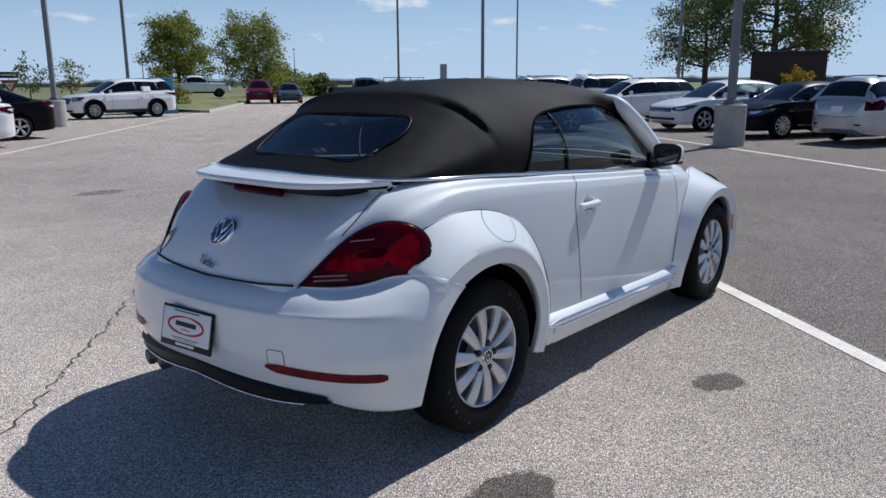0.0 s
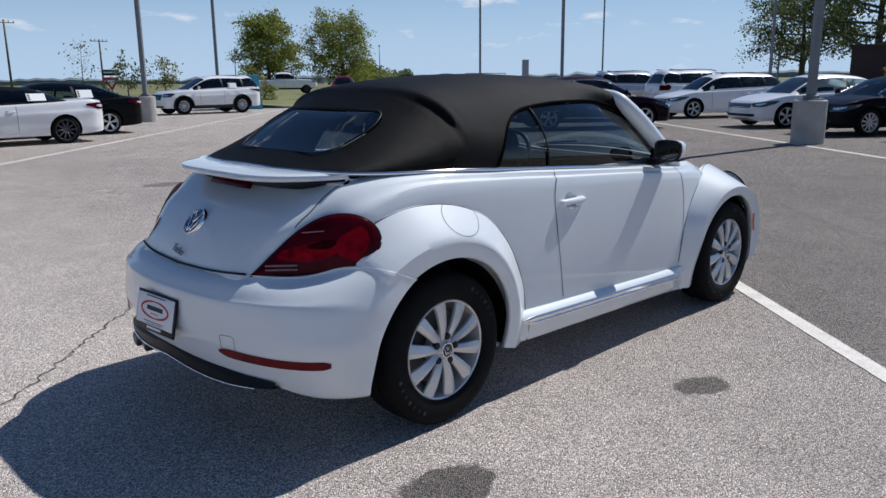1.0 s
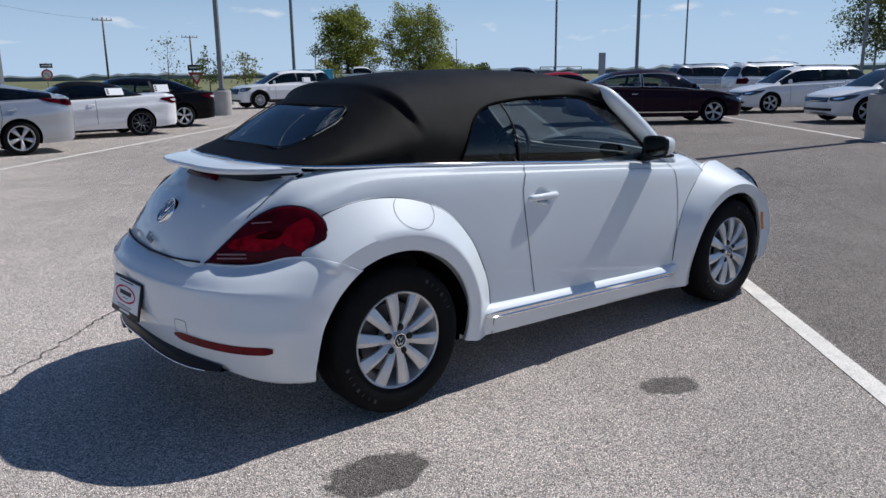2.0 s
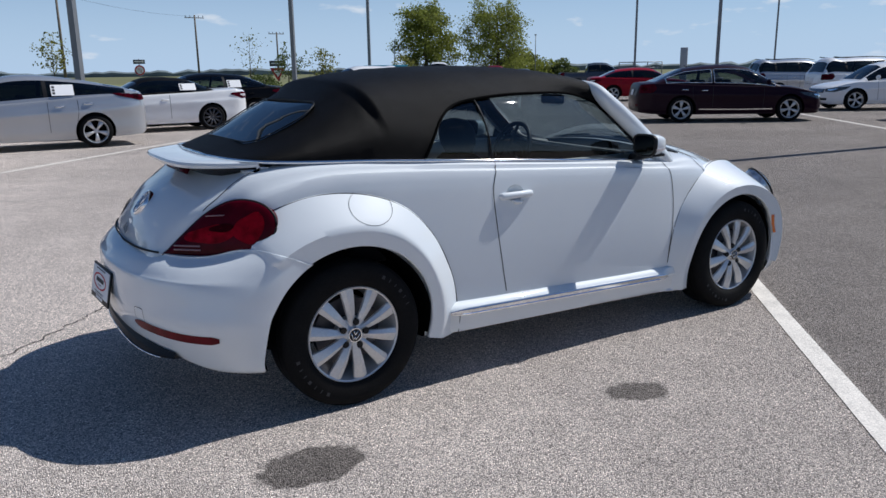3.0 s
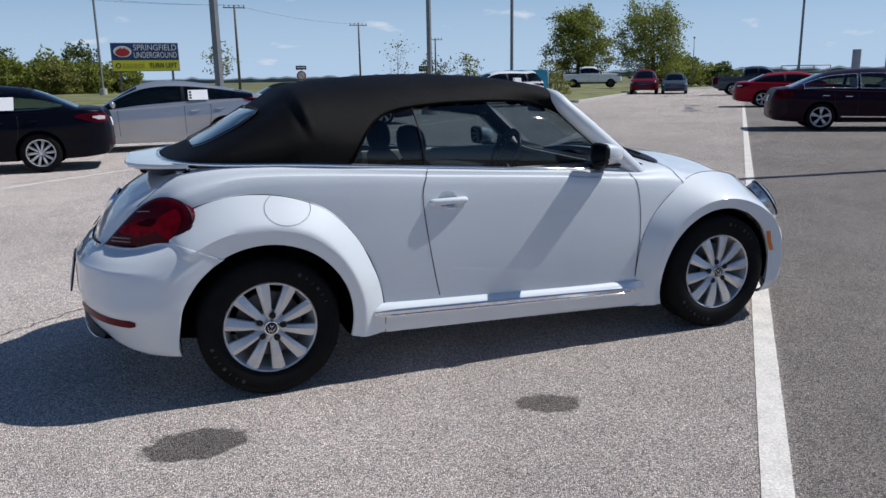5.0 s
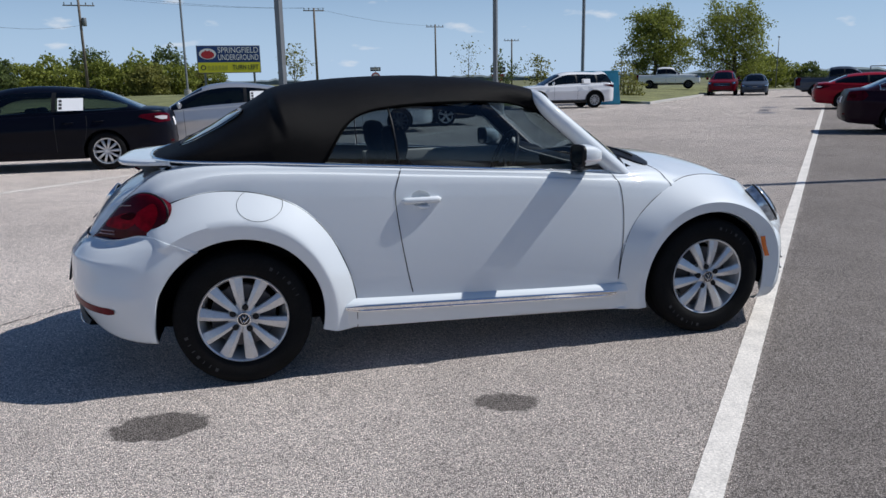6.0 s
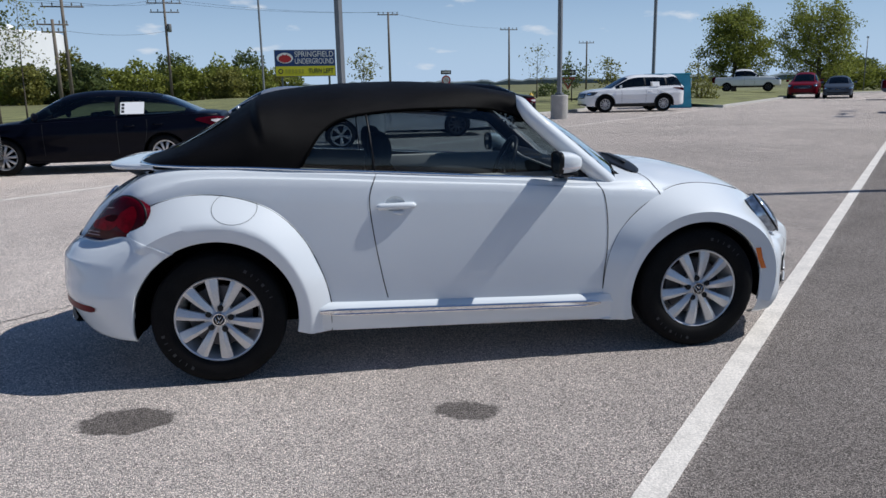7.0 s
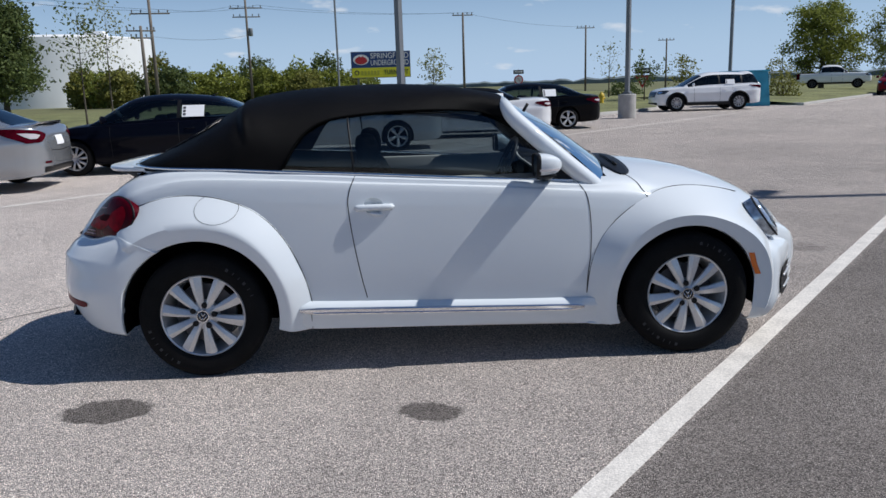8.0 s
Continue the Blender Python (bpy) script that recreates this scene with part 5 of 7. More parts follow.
    skin("rear_bench", bm, SEAT, car, "dark rear bench seat")
    bm, rings = bmesh.new(), []
    for k in range(13):
        a = -1 + k / 6
        rings.append([(0.90, 0.60 * a, 0.70), (0.92, 0.60 * a, 0.915), (0.80, 0.62 * a, 0.962), (0.62, 0.62 * a, 0.985), (0.545, 0.62 * a, 0.978), (0.535, 0.62 * a, 0.90), (0.60, 0.62 * a, 0.70)])
    loft(bm, rings, True, True)
    dash = skin("dashboard", tidy(bm), BLACK, car, "black dashboard")
    bm = bmesh.new()
    edge = chain([(0.555, 0.46, 1.022), (0.545, 0.40, 1.040), (0.533, 0.32, 1.020), (0.526, 0.15, 0.998), (0.522, -0.15, 0.992), (0.520, -0.45, 0.988), (0.530, -0.60, 0.985)], 5)
    tube(bm, edge, [0.008 + 0.012 * math.exp(-((k - 5) / 4) ** 2) for k in range(len(edge))], 8)
    part("dash_panel", bm, TRIM_LIGHT, dash, "pale painted edge of the dashboard")
    bm = bmesh.new()
    loft(bm, [[(0.535 + 0.10 * q, 0.40 + w * math.cos(t), 0.975 + h * math.sin(t)) for t in (math.pi * k / 10 for k in range(11))] for q, w, h in ((0.0, 0.14, 0.058), (0.5, 0.15, 0.062), (1.6, 0.16, 0.03))], False)
    bmesh.ops.recalc_face_normals(bm, faces=bm.faces)
    part("instrument_hood", bm, BLACK, dash, "black hood over the dials")
    bm = bmesh.new()
    m = pose(0.47, 0.36, 0.93, 0, -68, 0)
    ring = [m @ Vector((0.18 * math.cos(a), 0.18 * math.sin(a), 0)) for a in (2 * math.pi * k / 32 for k in range(33))]
    tube(bm, ring, 0.015, 8, caps=False)
    for a in (0, 120, 240):
        tube(bm, [m @ Vector((0.03 * math.cos(radians(a)), 0.03 * math.sin(radians(a)), 0.02)), m @ Vector((0.175 * math.cos(radians(a)), 0.175 * math.sin(radians(a)), 0))], 0.015, 6, 0.6)
    tube(bm, [m @ Vector((0, 0, -0.2)), m @ Vector((0, 0, 0.03))], 0.045, 10)
    skin("steering_wheel", bm, BLACK, car, "black steering wheel")
    for s in (1, -1):
        bm = bmesh.new()
        box(bm, (-0.44, -0.665, 0.80), (0.60, -0.632, 0.985), 0.012)
        skin("door_trim", bm if s == 1 else flipped(bm), TRIM_LIGHT, car, "pale door trim panel")
    bm = bmesh.new()
    box(bm, (0.50, -0.10, 1.235), (0.535, 0.10, 1.295), 0.015)
    tube(bm, [(0.53, 0, 1.28), (0.56, 0, 1.33)], 0.01, 6)
    skin("inner_mirror", bm, BLACK, car, "black inner mirror")
    return car


hero = hero_car()

# ---- parked cars round about ----
def paint(name, color, metal=0.0, rough=0.35):
    m = material(name, color, rough, metal=metal, coat=1.0 if min(color) > 0.1 else 0.16, wear=0.03, wear_scale=2.0)
    m.node_tree.nodes["Principled BSDF"].inputs["Specular IOR Level"].default_value = 0.5 if min(color) > 0.1 else 0.05
    return m


P_WHITE = paint("fleet_white_paint", (0.82, 0.82, 0.82))
P_SILVER = paint("silver_paint", (0.47, 0.48, 0.50), 0.55, 0.28)
P_PEWTER = paint("pewter_paint", (0.36, 0.37, 0.385), 0.6, 0.26)
P_BLACK = paint("black_paint", (0.002, 0.002, 0.003))
P_NAVY = paint("dark_navy_paint", (0.0022, 0.0028, 0.007))
P_MAROON = paint("maroon_paint", (0.016, 0.005, 0.012))
P_DEEP_RED = paint("deep_red_paint", (0.13, 0.006, 0.014))
P_RED = paint("red_paint", (0.26, 0.008, 0.018))
P_GREY = paint("grey_paint", (0.07, 0.085, 0.11), 0.4)
SMOKED_LAMP = material("smoked_lamp_glass", (0.06, 0.065, 0.07), 0.12, metal=0.3, coat=0.6, wear=0.5, wear_scale=14)
CABIN = material("dark_cabin", (0.01, 0.01, 0.012), 0.9)

# body stations: share of the half length, share of the half width, underside, top of the side
BODY = {
    "sedan": [(-1.0, 0.70, 0.36, 0.72), (-0.975, 0.84, 0.28, 0.93), (-0.90, 0.93, 0.24, 1.01), (-0.70, 0.98, 0.21, 1.02), (-0.45, 1.0, 0.20, 0.99), (0.0, 1.0, 0.20, 0.95), (0.40, 1.0, 0.20, 0.92), (0.60, 0.985, 0.20, 0.90), (0.85, 0.93, 0.20, 0.78), (0.95, 0.84, 0.22, 0.69), (1.0, 0.62, 0.30, 0.56)],
    "hatch": [(-1.0, 0.72, 0.36, 0.80), (-0.97, 0.86, 0.26, 1.03), (-0.88, 0.93, 0.22, 1.09), (-0.65, 0.98, 0.20, 1.06), (-0.30, 1.0, 0.18, 1.0), (0.05, 1.0, 0.18, 0.94), (0.40, 1.0, 0.18, 0.90), (0.62, 0.985, 0.18, 0.87), (0.86, 0.92, 0.20, 0.74), (0.96, 0.80, 0.22, 0.64), (1.0, 0.60, 0.30, 0.54)],
    "suv": [(-1.0, 0.76, 0.42, 0.85), (-0.975, 0.90, 0.34, 1.08), (-0.92, 0.95, 0.30, 1.12), (-0.70, 0.99, 0.28, 1.11), (-0.3, 1.0, 0.27, 1.08), (0.1, 1.0, 0.27, 1.06), (0.42, 1.0, 0.27, 1.06), (0.62, 0.985, 0.27, 1.04), (0.87, 0.93, 0.28, 0.95), (0.96, 0.85, 0.30, 0.83), (1.0, 0.66, 0.36, 0.66)],
    "pickup": [(-1.0, 0.92, 0.55, 1.08), (-0.985, 0.94, 0.50, 1.12), (-0.6, 0.95, 0.46, 1.12), (-0.15, 0.97, 0.42, 1.12), (0.2, 1.0, 0.42, 1.12), (0.45, 1.0, 0.42, 1.13), (0.65, 0.99, 0.42, 1.11), (0.9, 0.95, 0.42, 1.04), (0.97, 0.88, 0.45, 0.95), (1.0, 0.74, 0.50, 0.80)],
}
# roof line: share of the half length, height
ROOF = {
    "sedan": [(-0.86, 1.00), (-0.78, 1.07), (-0.50, 1.36), (-0.30, 1.43), (-0.05, 1.46), (0.12, 1.43), (0.22, 1.37), (0.53, 0.92)],
    "hatch": [(-0.95, 1.02), (-0.90, 1.12), (-0.65, 1.28), (-0.30, 1.43), (-0.05, 1.475), (0.10, 1.45), (0.22, 1.38), (0.60, 0.88)],
    "wagon": [(-0.97, 0.98), (-0.92, 1.20), (-0.84, 1.40), (-0.60, 1.47), (-0.10, 1.49), (0.10, 1.45), (0.22, 1.37), (0.52, 0.92)],
    "suv": [(-0.95, 1.10), (-0.90, 1.36), (-0.86, 1.58), (-0.62, 1.66), (-0.20, 1.70), (0.02, 1.67), (0.14, 1.58), (0.50, 1.06)],
    "convertible": [(-0.66, 0.99), (-0.58, 1.07), (-0.36, 1.30), (-0.15, 1.37), (0.02, 1.38), (0.14, 1.33), (0.20, 1.27), (0.46, 0.92)],
    "pickup": [(-0.36, 1.10), (-0.35, 1.40), (-0.32, 1.66), (-0.24, 1.76), (0.0, 1.79), (0.14, 1.73), (0.20, 1.64), (0.42, 1.12)],
}
PILLARS = {"sedan": (-0.20,), "hatch": (-0.18,), "wagon": (-0.20, -0.62), "suv": (-0.18, -0.60), "convertible": (), "pickup": (-0.05,)}


def simple_wheel_meshes(radius, rim_r, spokes, mat_rim, width=0.21):
    hw = width / 2
    bm = bmesh.new()
    revolve(bm, [(rim_r - 0.01, hw * 0.8), (rim_r - 0.01, -hw * 0.75), (rim_r + 0.015, -hw), (radius * 0.9, -hw), (radius * 0.98, -hw * 0.8), (radius, -hw * 0.5), (radius, hw * 0.5), (radius * 0.98, hw * 0.8), (rim_r + 0.01, hw)], "y", 32, True)
    tyre = finish("tyre", bm, RUBBER)
    bm = bmesh.new()
    f = -hw * 0.78
    revolve(bm, [(rim_r + 0.005, f - 0.01), (rim_r - 0.012, f - 0.006), (rim_r - 0.025, f + 0.03), (rim_r - 0.03, hw * 0.7)], "y", 32)
    revolve(bm, [(0.0, f - 0.008), (0.035, f - 0.006), (0.05, f + 0.01), (0.05, f + 0.05)], "y", 20)
    for k in range(spokes):
        a = 2 * math.pi * k / spokes
        m = pose(0, 0, 0, 0, math.degrees(a), 0)
        w0, w1 = 0.016, 0.9 * math.pi * rim_r / spokes * 0.42
        rings = [[m @ Vector(p) for p in ((-w, y + 0.015, r), (-w * 0.8, y, r), (w * 0.8, y, r), (w, y + 0.015, r))] for w, y, r in ((w0, f - 0.004, 0.03), ((w0 + w1) / 2, f - 0.008, rim_r * 0.55), (w1, f, rim_r - 0.012))]
        loft(bm, rings, True, True)
    rim = finish("rim", bm, mat_rim, 30)
    bm = bmesh.new()
    revolve(bm, [(0.0, f + 0.055), (rim_r - 0.03, f + 0.06), (rim_r - 0.03, f + 0.09)], "y", 24)
    disc = finish("brake_disc", bm, LINER)
    return tyre, rim, disc


WHEELS = {"silver": simple_wheel_meshes(0.325, 0.225, 10, ALLOY), "twin": simple_wheel_meshes(0.33, 0.24, 5, ALLOY), "dark": simple_wheel_meshes(0.33, 0.245, 10, DARK_ALLOY), "big": simple_wheel_meshes(0.37, 0.24, 6, ALLOY), "rough": simple_wheel_meshes(0.40, 0.235, 6, DARK_ALLOY), "suv": simple_wheel_meshes(0.38, 0.235, 10, ALLOY)}


def laid(tree, ray, outline, lift, rings=4, start=3.0):
    """A patch over an outline, cast along a ray on to a surface."""
    ray = Vector(ray).normalized()
    fine = []
    for p, q in zip(outline, outline[1:] + outline[:1]):
        k = max(1, int((q - p).length / 0.035))
        fine += [p.lerp(q, i / k) for i in range(k)]
    outline = fine
    c = sum(outline, Vector()) / len(outline)
    bm, rows = bmesh.new(), []
    for k in range(rings, -1, -1):
        row = []
        for p in outline if k else [c]:
            q = c.lerp(p, k / rings)
            hit, nor, _, _ = tree.ray_cast(q - ray * start, ray)
            if hit is None:
                hit, nor = q, -ray
            row.append(bm.verts.new(hit + (nor if nor.dot(ray) < 0 else -nor) * lift))
        rows.append(row)
    n = len(outline)
    for p, q in zip(rows, rows[1:]):
        for i in range(n):
            bm.faces.new((p[i], p[(i + 1) % n], q[(i + 1) % n], q[i]) if len(q) > 1 else (p[i], p[(i + 1) % n], q[0]))
    bmesh.ops.recalc_face_normals(bm, faces=bm.faces)
    if sum(f.normal.dot(ray) for f in bm.faces) > 0:
        bmesh.ops.reverse_faces(bm, faces=bm.faces[:])
    return bm


# lamp outlines: distance round the corner, height
TAILS = {
    "wrap": [(-0.24, 0.06), (0.05, 0.085), (0.30, 0.06), (0.34, 0.02), (0.10, -0.085), (-0.22, -0.07)],
    "block": [(-0.12, 0.10), (0.22, 0.13), (0.30, 0.02), (0.24, -0.10), (-0.14, -0.11)],
    "big": [(-0.30, 0.02), (-0.10, 0.085), (0.20, 0.115), (0.46, 0.125), (0.30, 0.0), (0.08, -0.11), (-0.16, -0.10)],
    "tall": [(-0.10, 0.26), (0.14, 0.24), (0.16, -0.2), (-0.12, -0.22)],
    "hook": [(-0.20, 0.05), (0.10, 0.085), (0.42, 0.10), (0.30, 0.03), (0.02, -0.05), (-0.18, -0.04)],
}
HEADS = {"long": [(-0.22, 0.02), (0.10, 0.065), (0.46, 0.10), (0.36, 0.01), (0.10, -0.075), (-0.20, -0.07)], "tall": [(-0.16, 0.07), (0.20, 0.10), (0.34, 0.08), (0.2, -0.06), (-0.14, -0.08)]}


def vehicle(name, label, style, dims, body_paint, m, wheels="silver", roof_paint=None, body=None, sticker=False, cladding=False, group="parked cars", rails=False, glass_mat=None, tail="wrap", head="long", chrome=False, spoiler=False):
    """A parked car: front along its own +x. dims: length, width, height factor, wheelbase."""
    length, width, tall, wb = dims
    hl, hw = length / 2, width / 2
    stations = BODY[body or {"wagon": "sedan", "convertible": "sedan"}.get(style, style)]
    roofline = [(x * hl, z * tall) for x, z in ROOF[style]]
    car = thing(name, label, "car" if style != "pickup" else "pickup truck", m, group)
    belt = [(x * hl, z) for x, _, _, z in stations]
    wr = {"big": 0.37, "twin": 0.335, "dark": 0.33, "suv": 0.38}.get(wheels, 0.33)
    shift = 0.02 * length
    axles = (-wb / 2 + shift, wb / 2 + shift)

    bm, rings = bmesh.new(), []
    keys = [(x * hl, w * hw, zb, zt) for x, w, zb, zt in stations]
    for k in range(81):
        x = -hl + length * k / 80
        w, zb, zt = spline(keys, x)
        if style != "pickup":
            w *= 1 - 0.20 * max(0.0, (abs(x) / hl - 0.84) / 0.16) ** 2
        # arches swell a little over the wheels, a shoulder runs along the side
        swell = 0.012 * sum(max(0.0, 1 - ((x - h) / 0.62) ** 2) for h in axles)
        h = zt - zb
        pts = chain([(0, zb, 0), (0.86 * w, zb, 0), (0.955 * w, zb + 0.05, 0), (0.985 * w + swell, zb + 0.20 * h, 0), (0.985 * w + swell, zb + 0.42 * h, 0), (w + swell, zb + 0.66 * h, 0), (0.985 * w, zb + 0.76 * h, 0), (0.955 * w, zt - 0.06 * h, 0), (0.89 * w, zt, 0), (0.55 * w, zt + 0.028, 0), (0, zt + 0.04, 0)], 3)
        half = [(p.x, p.y) for p in pts]
        rings.append([(x, -y, z) for y, z in half] + [(x, y, z) for y, z in reversed(half[1:-1])])
    loft(bm, rings, True, True)
    cut = []
    for hx in axles:
        for s in (-1, 1):
            cut.append(cylinder_y(hx, wr, wr + 0.045, min(s * (hw - 0.34), s * (hw + 0.3)), max(s * (hw - 0.34), s * (hw + 0.3)), LINER, 40))
    shell = carve(finish("body", tidy(bm), body_paint), cut)
    body_ob = new("body", shell)
    body_ob.parent = car
    tree = BVHTree.FromObject(body_ob, bpy.context.evaluated_depsgraph_get())

    # greenhouse: roof, pillars and panes share one grid, cut along the windows' edges
    x0, x1 = roofline[0][0], roofline[-1][0]
    crown = max(z for _, z in roofline)
    head_x, tail_x = roofline[-2][0], roofline[2][0]

    def belt_z(x):
        return spline(belt, x)[0]

    def roof_z(x):
        return max(spline(roofline, x)[0], belt_z(x) + 0.002)

    bars = [p * hl for p in PILLARS[style]]
    lo_x, hi_x = x0 + 0.42 * (tail_x - x0) + 0.02, x1 - 0.24 * (x1 - head_x)
    marks = sorted([x0, x0 + 0.14 * (tail_x - x0), lo_x, tail_x - 0.02, head_x, x1 - 0.05 * (x1 - head_x), x1, hi_x] + [p + d for p in bars for d in (-0.035, 0.035)])
    xs = []
    for p, q in zip(marks, marks[1:]):
        k = max(1, int((q - p) / 0.06))
        xs += [p + (q - p) * i / k for i in range(k)]
    xs.append(x1)
    half = [0, 4, 12, 20, 29, 38, 46, 52, 60, 70, 80]
    angles = half + [90] + [180 - t for t in reversed(half)]
    grid = []
    for x in xs:
        zb, zt = belt_z(x) - 0.03, roof_z(x)
        row = []
        for t in angles:
            c, sn = math.cos(radians(t)), math.sin(radians(t))
            f = abs(sn) ** 0.70
            row.append(Vector((x, math.copysign(abs(c) ** 0.60, c) * hw * 0.905 * (1 - 0.20 * f * (zt - zb) / (crown - zb)) if abs(c) > 1e-6 else 0.0, zb + (zt - zb) * f)))
        grid.append(row)
    bm = bmesh.new()
    loft(bm, grid, False)
    hood = BVHTree.FromBMesh(bm)
    bm.free()
    cells = {}
    for i in range(len(xs) - 1):
        xm = (xs[i] + xs[i + 1]) / 2
        for k in range(len(angles) - 1):
            t = (angles[k] + angles[k + 1]) / 2
            ts = min(t, 180 - t)
            key = "roof"
            if 4 < ts < 46 and lo_x < xm < hi_x and not any(abs(xm - p) < 0.035 for p in bars):
                key = ("side_window", t < 90, sum(xm > p for p in bars))
            elif 4 < ts < 46 and lo_x < xm < hi_x and roof_paint is None:
                key = ("pillar", t < 90, min(range(len(bars)), key=lambda q: abs(xm - bars[q])))
            elif ts > 52 and head_x < xm < x1 - 0.05 * (x1 - head_x):
                key = "windscreen"
            elif ts > 52 and x0 + 0.14 * (tail_x - x0) < xm < tail_x - 0.02:
                key = "rear_window"
            cells.setdefault(key, []).append((grid[i][k], grid[i][k + 1], grid[i + 1][k + 1], grid[i + 1][k]))
    for key, faces in cells.items():
        bm = bmesh.new()
        for q in faces:
            bm.faces.new([bm.verts.new(p) for p in q])
        tidy(bm, 0.0008)
        nm = key if isinstance(key, str) else key[0]
        if nm == "roof":
            part("roof", bm, roof_paint or body_paint, car, "black cloth roof" if roof_paint is CANVAS else "", 50)
            continue
        if chrome and nm == "side_window":
            rim = bmesh.new()
            s = 1 if key[1] else -1
            for e in [e for e in bm.edges if len(e.link_faces) == 1]:
                tube(rim, [p.co + Vector((0, s * 0.004, 0)) for p in e.verts], 0.010, 5)
            part("window_trim", rim, CHROME, car, "chrome window surround")
        part(nm, bm, BLACK if nm == "pillar" else glass_mat or TINT, car)
    bm = bmesh.new()
    box(bm, (x0 + 0.5, -hw * 0.72, 0.55), (x1 - 0.35, hw * 0.72, belt_z(0.0) - 0.04), 0.05)
    for sx in (-0.28 * hl, 0.14 * hl - 0.35):
        for sy in (-0.36, 0.36):
            box(bm, (sx - 0.08, sy - 0.22, 0.6), (sx + 0.06, sy + 0.22, 1.08 * tall), 0.05)
    if style == "pickup":
        bm.free()
    else:
        part("seats", bm, CABIN, car, "dark seats seen through the glass")["kind"] = "stuff"

    # lamps wrapped round the corners
    back_z, nose_z = belt_z(-0.92 * hl), belt_z(0.90 * hl)
    for s in (-1, 1):
        for nm, outline, o, ray, e, mat in (
                ("tail_lamp", TAILS[tail], Vector((-hl + 0.12, s * (hw - 0.12), back_z - (0.13 if tail != "tall" else 0.24))), Vector((1, -s * 0.9, 0)), Vector((0.9, s, 0)), RED_LENS),
                ("headlamp", HEADS[head], Vector((hl - 0.16, s * (hw - 0.16), nose_z - 0.085)), Vector((-1, -s * 0.9, 0)), Vector((-0.9, s, 0)), SMOKED_LAMP)):
            e = e.normalized()
            ring = rounded_outline(outline, 0.03, 3)
            lamp = part(nm, laid(tree, ray, [o + e * p.x + Vector((0, 0, p.y)) for p in ring], 0.012, 8), mat, car)
            core = [Vector((p.x * 0.42 - 0.02, p.y * 0.40)) for p in ring]
            part("lamp_core", laid(tree, ray, [o + e * p.x + Vector((0, 0, p.y)) for p in core], 0.019, 4), CLEAR_LENS if nm == "tail_lamp" and tail in ("big", "wrap") else (CHROME if nm == "headlamp" else DARK_RED), lamp)
        b = bmesh.new()
        mx = x1 - 0.40
        rings = []
        for k in range(9):
            t = k / 8
            r = max(0.15, (1 - (2 * t - 1) ** 4) ** 0.5)
            rings.append([(mx + (0.07 - 0.05 * t) * r * math.cos(q), s * (hw - 0.02 + 0.20 * t), belt_z(mx) + 0.10 + 0.075 * r * math.sin(q)) for q in (2 * math.pi * j / 12 for j in range(12))])
        loft(b, rings, True, True)
        part("door_mirror", tidy(b), body_paint, car)
        for hx in ([p - 0.22 for p in bars[:1]] + [-0.50 * hl] if style not in ("convertible",) else [-0.05 * hl]):
            z = belt_z(hx) - 0.15
            hit = tree.ray_cast(Vector((hx, s * 3, z)), Vector((0, -s, 0)))[0]
            if hit is not None and style != "pickup":
                b = bmesh.new()
                tube(b, [hit + Vector((-0.09, 0, 0)), hit + Vector((-0.05, s * 0.022, 0.004)), hit + Vector((0.05, s * 0.022, 0.004)), hit + Vector((0.09, 0, 0))], 0.014, 6)
                part("door_handle", b, CHROME if body_paint in (P_MAROON, P_SILVER) else body_paint, car)
        seams = [(x1 - 0.46, 0.06), (bars[0] if bars else -0.10 * hl, 0.02)] + ([(-0.43 * hl, -0.10)] if style not in ("convertible", "pickup") else [])
        for sx, lean in seams:
            b = bmesh.new()
            zt = belt_z(sx) - 0.01
            strip(b, tree, [(sx - lean * 0.3, 0, zt), (sx - lean * 0.3, 0, 0.72), (sx - lean * 0.5 if lean > 0 else sx + 0.12, 0, 0.34)], 0.009, 0.002, (0, -s, 0), 3.0)
            part("panel_gap", b, GAP, car) if b.verts else b.free()
        if chrome:
            b = bmesh.new()
            strip(b, tree, [(axles[0] + wr + 0.12, 0, 0.345), (0, 0, 0.335), (axles[1] - wr - 0.12, 0, 0.335)], 0.028, 0.006, (0, -s, 0), 3.0)
            part("side_strip", b, CHROME, car, "bright strip along the doors")

    def plaque(nm, mat, end, y0, y1, z0, z1, lift, lab="", r=0.02):
        ring = rounded_outline([(y0, z0), (y1, z0), (y1, z1), (y0, z1)], r, 3)
        return part(nm, laid(tree, (-end, 0, 0), [Vector((end * hl, p.x, p.y)) for p in ring], lift, 6), mat, car, lab)

    gz = nose_z - (0.13 if style not in ("suv", "pickup") else 0.17)
    gh = 0.055 if style not in ("suv", "pickup") else 0.11
    grille = plaque("grille", BLACK, 1, -hw * 0.56, hw * 0.56, gz - gh, gz + gh, 0.012, "dark grille with bright bars")
    for k in range(3):
        z = gz - gh * 0.55 + gh * 0.55 * k
        ring = [Vector((hl, y, zz)) for y, zz in ((-hw * 0.52, z - 0.004), (hw * 0.52, z - 0.004), (hw * 0.52, z + 0.004), (-hw * 0.52, z + 0.004))]
        part("grille_bar", laid(tree, (-1, 0, 0), ring, 0.018, 5), CHROME, grille)
    plaque("lower_grille", BLACK, 1, -hw * 0.70, hw * 0.70, 0.33, 0.40, 0.014)
    plaque("lower_bumper", BLACK, -1, -hw * 0.70, hw * 0.70, 0.30, 0.39, 0.008, "dark lower bumper") if style in ("sedan", "suv") else None
